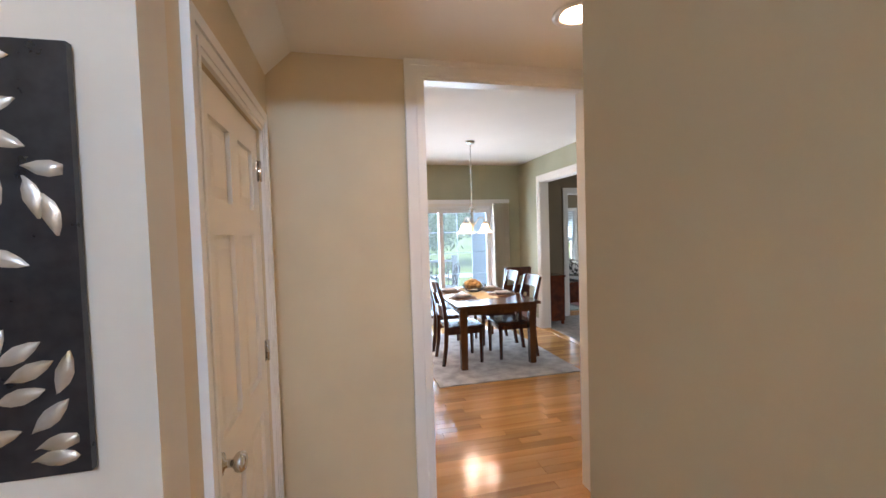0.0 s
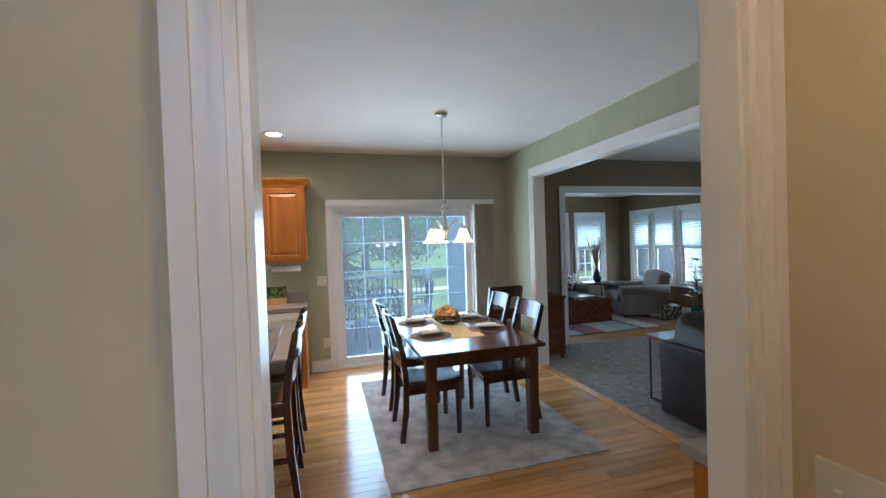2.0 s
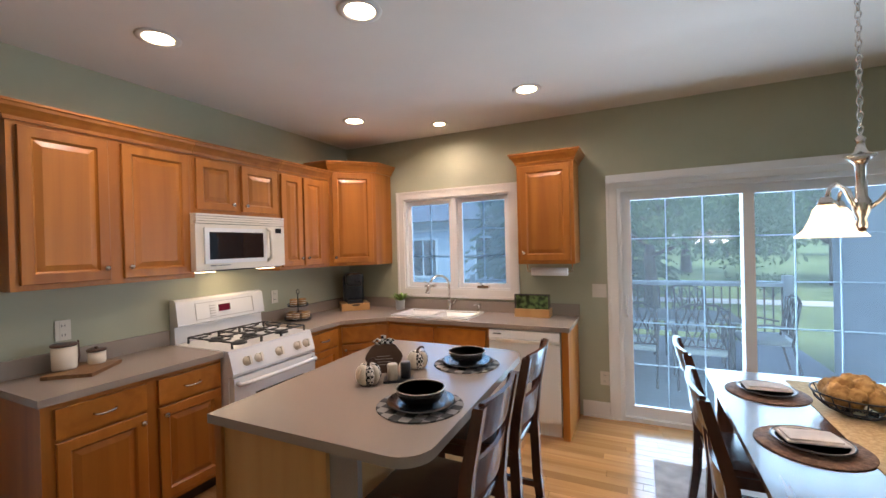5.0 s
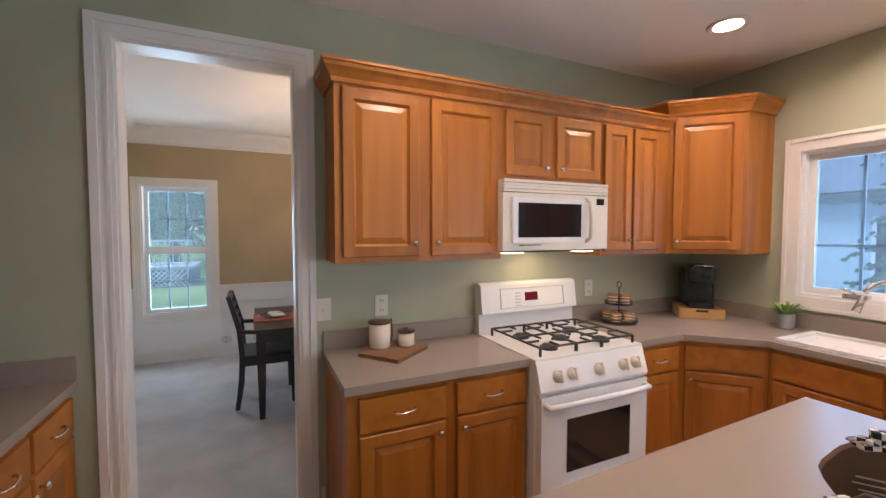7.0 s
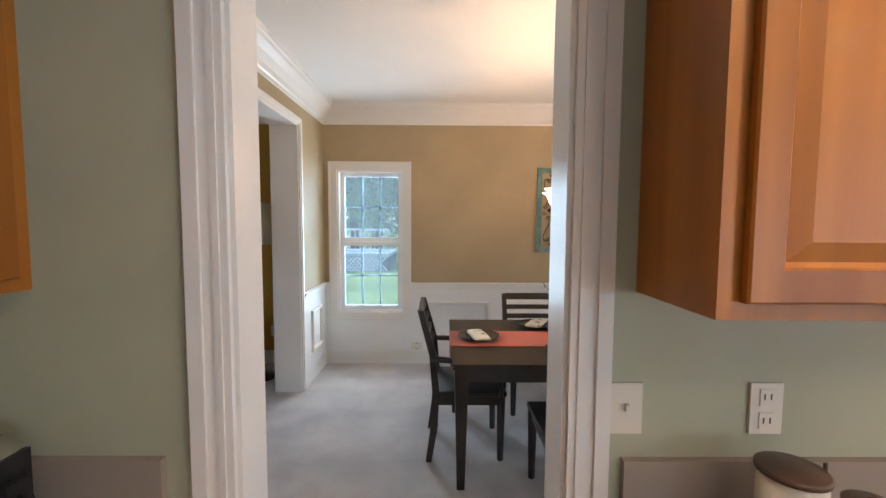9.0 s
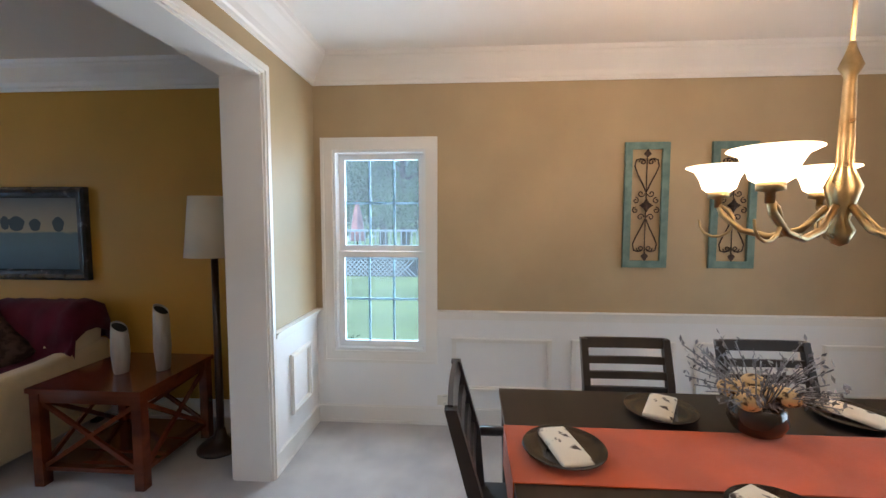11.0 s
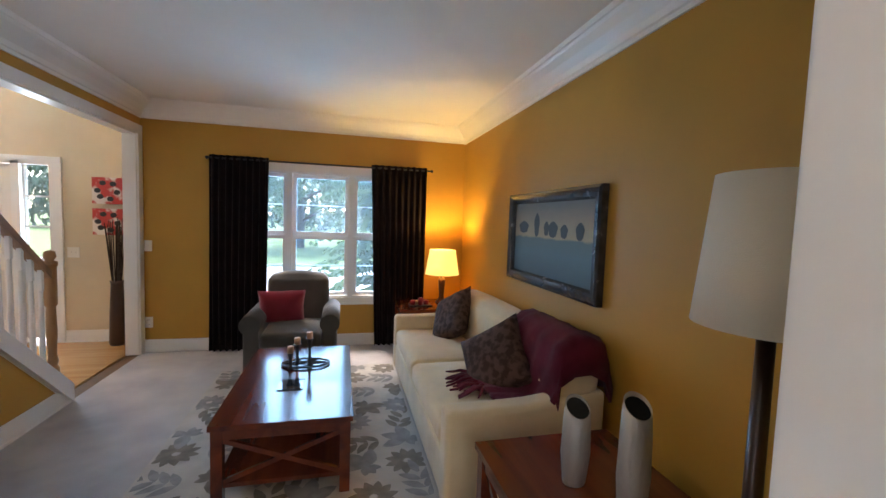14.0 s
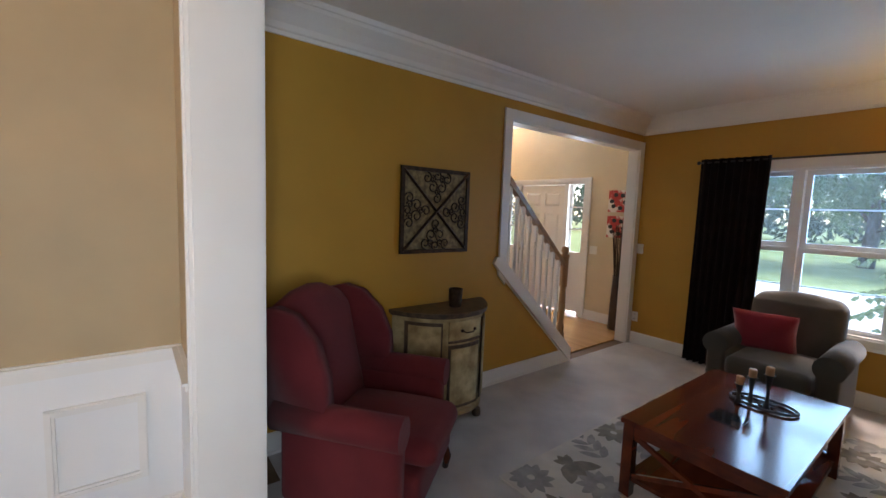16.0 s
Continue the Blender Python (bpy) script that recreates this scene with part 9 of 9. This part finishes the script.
tagged(boxes("ground", M_GRASS, [(-400, -400, -0.9, 400, 400, -0.55)]), kind="structure")
M_CONC = mottled("pale_concrete", (0.42, 0.41, 0.39), (0.55, 0.54, 0.51), 2.5, 0.85, bump=0.3)
tagged(boxes("road", M_CONC, [(-60, -15.5, -0.552, 60, -9.5, -0.53), (-1.5, -9.5, -0.552, 3.0, -3.6, -0.53), (-8, 19, -0.552, 30, 20.2, -0.535)]), kind="structure")


def leaf_quads(rnd, blobs, count, size):
    vs, fs = [], []
    tot = sum(b[3] ** 2 for b in blobs)
    for cx, cy, cz, r in blobs:
        for _ in range(int(count * r * r / tot)):
            d = Vector((rnd.gauss(0, 1), rnd.gauss(0, 1), rnd.gauss(0, 0.8))).normalized()
            k = r * (0.55 + 0.5 * rnd.random()) * (0.8 + 0.4 * noise.noise(d * 2 + Vector((cx, cy, cz))))
            c = Vector((cx, cy, cz)) + d * k
            m = Euler((rnd.uniform(0, 6.3), rnd.uniform(0, 6.3), rnd.uniform(0, 6.3))).to_matrix()
            s = size * rnd.uniform(0.6, 1.3)
            b = len(vs)
            vs += [c + m @ Vector(v) for v in ((-s, 0, 0), (0, -s * 0.45, s * 0.1), (s, 0, 0), (0, s * 0.45, s * 0.1))]
            fs.append((b, b + 1, b + 2, b + 3))
    return vs, fs


def tree(label, at, h, spread, seed, count=5000, leaf=0.10, low=0.35):
    rnd = random.Random(seed)
    t = thing("tree", label, "tree", "garden trees", at=at)
    bm = bmesh.new()
    pts = [(0, 0, 0), (rnd.uniform(-.1, .1), rnd.uniform(-.1, .1), h * 0.25), (rnd.uniform(-.2, .2), rnd.uniform(-.2, .2), h * 0.55), (rnd.uniform(-.3, .3), 0, h * 0.9)]
    tube(bm, pts, 0.035 * h, 9, 0.006 * h)
    blobs = []
    for k in range(13):
        a = k * 2.4
        f = low + (0.95 - low) * k / 13
        L = spread * (1.0 - 0.55 * abs(f - 0.5) * 1.4) * rnd.uniform(0.7, 1.05)
        p0 = Vector((0, 0, h * f * 0.85))
        p1 = p0 + Vector((L * math.cos(a), L * math.sin(a), h * 0.13))
        tube(bm, [p0, p0.lerp(p1, 0.5) + Vector((0, 0, 0.04 * h)), p1], 0.012 * h, 6, 0.003 * h)
        blobs.append((*p1, spread * rnd.uniform(0.26, 0.42)))
        blobs.append((*p0.lerp(p1, 0.62), spread * rnd.uniform(0.22, 0.36)))
    part("trunk", bm, M_BARK, t)
    vs, fs = leaf_quads(rnd, blobs, count, leaf)
    me = bpy.data.meshes.new("crown")
    me.from_pydata([tuple(v) for v in vs], [], fs)
    me.materials.append(M_LEAFA)
    o = new("crown", me)
    o.parent = t
    return t


def spruce(label, at, h, r, seed):
    rnd = random.Random(seed)
    t = thing("spruce_tree", label, "tree", "garden trees", at=at)
    bm = bmesh.new()
    cyl(bm, (0, 0, 0), (0, 0, h), 0.022 * h, 0.004 * h, 9)
    part("trunk", bm, M_BARK, t)
    vs, fs = [], []
    n_ = 20
    for k in range(n_):
        z = h * (0.07 + 0.9 * k / n_)
        R = r * (1 - k / n_) * rnd.uniform(0.85, 1.1) + 0.1
        for q in range(11):
            a = q * math.tau / 11 + k * 0.7 + rnd.uniform(-.2, .2)
            L = R * rnd.uniform(0.75, 1.1)
            for s in range(16):
                u = (s + 1) / 16
                c = Vector((L * u * math.cos(a), L * u * math.sin(a), z - 0.28 * L * u * u + rnd.uniform(-.05, .05)))
                for sd in (-1, 1):
                    d = Vector((math.cos(a + sd * 0.9), math.sin(a + sd * 0.9), -0.25 + rnd.uniform(-.2, .2)))
                    w_ = 0.30 * (1.1 - u) + 0.10
                    up = Vector((0, 0, 0.05))
                    b = len(vs)
                    vs += [c, c + d * w_ * 0.5 + up, c + d * w_, c + d * w_ * 0.5 - up]
                    fs.append((b, b + 1, b + 2, b + 3))
    me = bpy.data.meshes.new("needles")
    me.from_pydata([tuple(v) for v in vs], [], fs)
    me.materials.append(M_LEAFB)
    o = new("needles", me)
    o.parent = t
    return t


G = -0.55
t1 = tree("broad leafy shade tree on the lawn behind the deck", (1.6, 17.5, G), 6.5, 4.2, 1, 14000, 0.10, 0.30)
t2 = tree("leafy tree at the far side of the lawn", (-28.0, -1.0, G), 10.0, 4.8, 2, 16000, 0.13, 0.2)
for x, y, s in ((-29, 9, 4), (-31, -3, 10), (-30, 15, 20), (-26, -9, 30)):
    copy_thing(t2, pose(x, y, G, 0, 0, s * 17))
for x, y, s in ((9, 26, 5), (-3, 30, 9), (17, 24, 14), (4, 34, 30), (24, 18, 3), (22, 10, 8), (20, 3, 21)):
    copy_thing(t2, pose(x, y, G, 0, 0, s * 31))
for x, y, s in ((-9, -24, 3), (-1, -27, 7), (6, -25, 12), (-15, -22, 18)):
    copy_thing(t2, pose(x, y, G, 0, 0, s * 23))
sp1 = spruce("blue-green spruce in the front garden", (-4.9, -7.2, G), 7.0, 2.0, 5)
copy_thing(sp1, pose(-2.2, 15.0, G, 0, 0, 40))
copy_thing(sp1, pose(0.9, 19.5, G, 0, 0, 90))
M_WOODS = mottled("far_woods_leaf", (0.06, 0.10, 0.06), (0.11, 0.16, 0.10), 0.3, 0.8)
rnd = random.Random(77)
blobs = []
for k in range(120):
    a = k * math.tau / 120
    R = rnd.uniform(55, 75)
    for z in (2, 5, 8.5):
        blobs.append((R * math.cos(a), R * math.sin(a), z + rnd.uniform(-1, 1), rnd.uniform(2.6, 4.2)))
vs, fs = leaf_quads(rnd, blobs, 80000, 0.5)
me = bpy.data.meshes.new("far_woods")
me.from_pydata([tuple(v) for v in vs], [], fs)
me.materials.append(M_WOODS)
tagged(new("far_woods", me), "distant belt of green trees", "woods", kind="stuff")


def bush(label, at, r, seed, count=1600, leaf=0.05):
    rnd = random.Random(seed)
    b = thing("bush", label, "bush", "garden bushes", at=at)
    bm = bmesh.new()
    for k in range(7):
        a = k * 0.9
        tube(bm, [(0, 0, 0), (r * 0.3 * math.cos(a), r * 0.3 * math.sin(a), r * 0.5), (r * 0.7 * math.cos(a), r * 0.7 * math.sin(a), r)], 0.02, 5, 0.006)
    part("stems", bm, M_BARK, b)
    blobs = [(r * 0.45 * math.cos(k), r * 0.45 * math.sin(k), r * (0.55 + 0.25 * (k % 3)), r * rnd.uniform(0.4, 0.6)) for k in range(9)]
    vs, fs = leaf_quads(rnd, blobs, count, leaf)
    me = bpy.data.meshes.new("leaves")
    me.from_pydata([tuple(v) for v in vs], [], fs)
    me.materials.append(M_LEAFA)
    o = new("leaves", me)
    o.parent = b
    return b


b1 = bush("round green bush under the dining window", (-6.75, 3.05, G), 0.62, 1)
copy_thing(b1, pose(-6.9, 1.6, G - 0.2, 0, 0, 50))
for x, y in ((7, 17), (8.5, 17.6), (10, 18.2), (5.5, 21), (-1.0, 21.5), (11, 12), (12, 10.5), (11.5, 8)):
    copy_thing(b1, pose(x, y, G, 0, 0, x * 50))

# deck with railing
M_DECK = mottled("grey_blue_deck", (0.22, 0.24, 0.26), (0.32, 0.34, 0.36), 6, 0.7, bump=0.3, stretch=(0.2, 3, 1))
dk = tagged(new("deck"), "grey deck boards behind the house", "deck", kind="structure")
brd = mesh_of(_one(-2.0, 0, -0.04, 3.4, 0.135, 0.0), M_DECK, "deck_board")
for k in range(30):
    o = new("board", brd)
    o.parent = dk
    o.location = (0, 6.90 + 0.14 * k, -0.12)
rl = thing("deck_railing", "black balusters between white rails on the deck", "railing")
M_BLKM = plain("black_metal", (0.02, 0.02, 0.02), 0.4, 0.6)
boxes("top_rail", M_VINYL, [(-2.0, 10.95, 0.80, 3.4, 11.06, 0.86)], rl)
boxes("bottom_rail", M_VINYL, [(-2.0, 10.98, 0.0, 3.4, 11.03, 0.06)], rl)
bal = mesh_of(_one(-0.01, -0.01, 0.06, 0.01, 0.01, 0.80), M_BLKM, "baluster")
for k in range(46):
    o = new("baluster", bal)
    o.parent = rl
    o.location = (-1.94 + 0.116 * k, 11.005, 0)
for x in (-2.0, 0.7, 3.35):
    boxes("post", M_VINYL, [(x - 0.06, 10.93, -0.14, x + 0.06, 11.08, 0.98)], rl)


def patio_chair(at, turn):
    c = thing("patio_chair", "black cast metal patio chair with a pale cushion", "chair", "patio chairs", at=at, turn=turn)
    for s in (-1, 1):
        bm = bmesh.new()
        tube(bm, [(0.5, s * 0.26, 0), (0.48, s * 0.27, 0.42), (0.45, s * 0.28, 0.64), (0.2, s * 0.28, 0.66), (0.0, s * 0.26, 0.62)], 0.014, 6)
        tube(bm, [(-0.1, s * 0.24, 0), (0.0, s * 0.25, 0.42), (-0.08, s * 0.25, 0.92)], 0.014, 6)
        part("side_frame", bm, M_BLKM, c)
    bm = bmesh.new()
    tube(bm, [(-0.08, -0.25, 0.92), (-0.09, -0.12, 0.985), (-0.09, 0.12, 0.985), (-0.08, 0.25, 0.92)], 0.014, 6)
    for k in range(5):
        y = -0.2 + 0.1 * k
        tube(bm, [(-0.02 - 0.05 * (z - 0.5) * 2, y + 0.05 * math.sin(z * 11 + k), z) for z in (0.5, 0.58, 0.66, 0.74, 0.82, 0.9, 0.96)], 0.009, 5)
        tube(bm, [(-0.02 - 0.05 * (z - 0.5) * 2, y - 0.05 * math.sin(z * 11 + k), z) for z in (0.5, 0.58, 0.66, 0.74, 0.82, 0.9, 0.96)], 0.009, 5)
    tube(bm, [(-0.02, -0.25, 0.5), (-0.02, 0.25, 0.5)], 0.012, 6)
    part("back", bm, M_BLKM, c)
    pads("cushion", M_PCUSH, [(0.0, -0.25, 0.40, 0.50, 0.25, 0.47, 0.03, 0.01)], c)
    return c


M_PCUSH = cloth("pale_cushion", (0.60, 0.58, 0.50), var=0.06)
pch = patio_chair((1.15, 8.15, -0.12), 90)
for x, y, a in ((1.85, 8.15, 88), (1.15, 10.15, -90), (1.85, 10.15, -92), (2.85, 9.15, 180), (0.2, 9.15, 0)):
    copy_thing(pch, pose(x, y, -0.12, 0, 0, a))
ptb = thing("patio_table", "long glass-topped black patio table", "table")
boxes("tabletop", plain("smoked_glass", (0.25, 0.28, 0.30), 0.08), [(0.65, 8.72, 0.56, 2.35, 9.6, 0.585)], ptb, bevel=0.005)
for x in (0.75, 2.25):
    for y in (8.82, 9.5):
        bm = bmesh.new()
        cyl(bm, (x, y, -0.12), (x, y, 0.56), 0.025, n=8)
        part("leg", bm, M_BLKM, ptb)

# neighbour's house to the north-west
M_SHING = mottled("grey_shingle", (0.10, 0.11, 0.13), (0.17, 0.18, 0.20), 3, 0.9, bump=0.6, fine=20)
nh = thing("neighbour_house", "pale neighbouring house with a grey shingle roof", "house", at=(-11, 17, G))
boxes("wall", M_SIDING, [(0, 0, 0, 9.5, 7, 3.2)], nh)
bm = bmesh.new()
prism(bm, [(-0.5, 3.1), (3.5, 6.3), (7.5, 3.1)], 'x', -0.5, 10.0)
part("roof", bm, M_SHING, nh)
for x in (1.2, 4.0, 6.8):
    w_ = boxes("window", M_BLACKGLASS, [(x, -0.03, 1.0, x + 1.1, 0.0, 2.4)], nh)
    boxes("frame", M_VINYL, [(x - 0.08, -0.05, 0.92, x, 0, 2.48), (x + 1.1, -0.05, 0.92, x + 1.18, 0, 2.48), (x, -0.05, 2.4, x + 1.1, 0, 2.48), (x, -0.05, 0.92, x + 1.1, 0, 1.0), (x + 0.53, -0.05, 1.0, x + 0.57, 0, 2.4)], w_)

# neighbour's deck to the west, with lattice skirt and closed umbrella
nd = thing("raised_deck", "neighbouring raised deck with lattice skirt and rails", "deck", at=(-17.7, -4.85, G))
boxes("platform", M_DECK, [(-3, 0, 0.65, 0, 6, 0.77)], nd)
M_LATT = paint("grey_lattice", (0.45, 0.46, 0.48), 0.7)
bm = bmesh.new()
for k in range(-9, 40):
    for s in (1, -1):
        a, b = Vector((0.0, k * 0.17, 0.02)), Vector((0.0, k * 0.17 + s * 0.6, 0.63))
        y0, y1 = sorted((a.y, b.y))
        if y0 < 0 or y1 > 6:
            continue
        cyl(bm, a + Vector((0.01 * s, 0, 0)), b + Vector((0.01 * s, 0, 0)), 0.022, n=4)
part("lattice", bm, M_LATT, nd)
# dark block behind the lattice stands for the shade beneath the platform
boxes("underdeck_shade", plain("underdeck_dark", (0.06, 0.06, 0.06), 0.9), [(-2.9, 0.05, 0, -0.06, 5.95, 0.65)], nd)
boxes("rail", M_LATT, [(-0.05, 0, 1.72, 0.03, 6, 1.80), (-0.05, 0, 0.86, 0.03, 6, 0.92)], nd)
for k in range(31):
    boxes("rail_baluster", M_LATT, [(-0.03, 0.199 * k, 0.77, 0.01, 0.199 * k + 0.03, 1.72)], nd)
um = thing("patio_umbrella", "closed red patio umbrella on the raised deck", "umbrella", at=(-18.6, -1.40, 0.22))
bm = bmesh.new()
cyl(bm, (0, 0, 0), (0, 0, 2.25), 0.03, n=8)
part("pole", bm, M_BLKM, um)
bm = bmesh.new()
lathe(bm, [(0.27, 0.55), (0.25, 0.9), (0.17, 1.55), (0.05, 2.1), (0.0, 2.2)], 16, wob=lambda a, z: 1 + 0.18 * math.sin(a * 5))
part("canopy", bm, cloth("red_canvas", (0.55, 0.22, 0.20)), um)

# ---- hardwood floor ----
fl_k = tagged(new("floor"), "oak strip flooring", kind="structure")
rnd = random.Random(31)
shapes = {}


def plank(L, w_=0.079):
    key = round(L, 2)
    if key not in shapes:
        bm = bmesh.new()
        e = 0.0012
        lo = [bm.verts.new(v) for v in ((0, 0, -0.016), (key - 0.001, 0, -0.016), (key - 0.001, w_, -0.016), (0, w_, -0.016))]
        md = [bm.verts.new(v) for v in ((0, 0, -e), (key - 0.001, 0, -e), (key - 0.001, w_, -e), (0, w_, -e))]
        hi = [bm.verts.new(v) for v in ((e, e, 0), (key - 0.001 - e, e, 0), (key - 0.001 - e, w_ - e, 0), (e, w_ - e, 0))]
        for a, b in ((lo, md), (md, hi)):
            for i in range(4):
                bm.faces.new((a[i], a[(i + 1) % 4], b[(i + 1) % 4], b[i]))
        bm.faces.new(hi)
        shapes[key] = mesh_of(bm, M_FLOOR, "plank")
    return shapes[key]


count = 0
rest = bmesh.new()
PWD = 0.08
y = 1.88
while y < NY:
    x = -0.25 - rnd.random() * 0.8 if y > 2.75 else HO[0]
    x_end = EX if y > HYK - 0.08 else HO[1]
    while x < x_end - 0.01:
        L = min(round(rnd.choice((0.6, 0.8, 1.0, 1.2, 1.4)), 2), round(x_end - x, 2))
        near = x + L > 0.6 and not (1.3 < x and x + L < 2.92 and y > 3.95)
        if near and count < 298:
            o = new("plank", plank(L))
            o.parent = fl_k
            o.location = (x, y, 0)
            count += 1
        else:
            box(rest, x, y, -0.016, x + L - 0.001, y + PWD - 0.001, 0.0)
        x += L
    y += PWD
y = HYK
while y < NY:
    box(rest, WK, y, -0.016, -1.05 if y > 2.75 else -0.25, y + PWD - 0.001, -0.0005)
    y += PWD
for k in range(16):
    box(rest, 0.07, 0.68 + 0.075 * k, -0.016, 1.91, 0.68 + 0.075 * k + 0.074, 0.0)
for k in range(52):
    box(rest, -1.6, FS + 0.078 * k, -0.016, 2.02, FS + 0.078 * k + 0.077, 0.0)
M_FLOOR2 = grain("oak_floor_far", (0.40, 0.20, 0.075), (0.58, 0.34, 0.15), 'X', 0.20, 0.25)
o = part("far_planks", rest, M_FLOOR2, fl_k)
o["kind"] = "stuff"
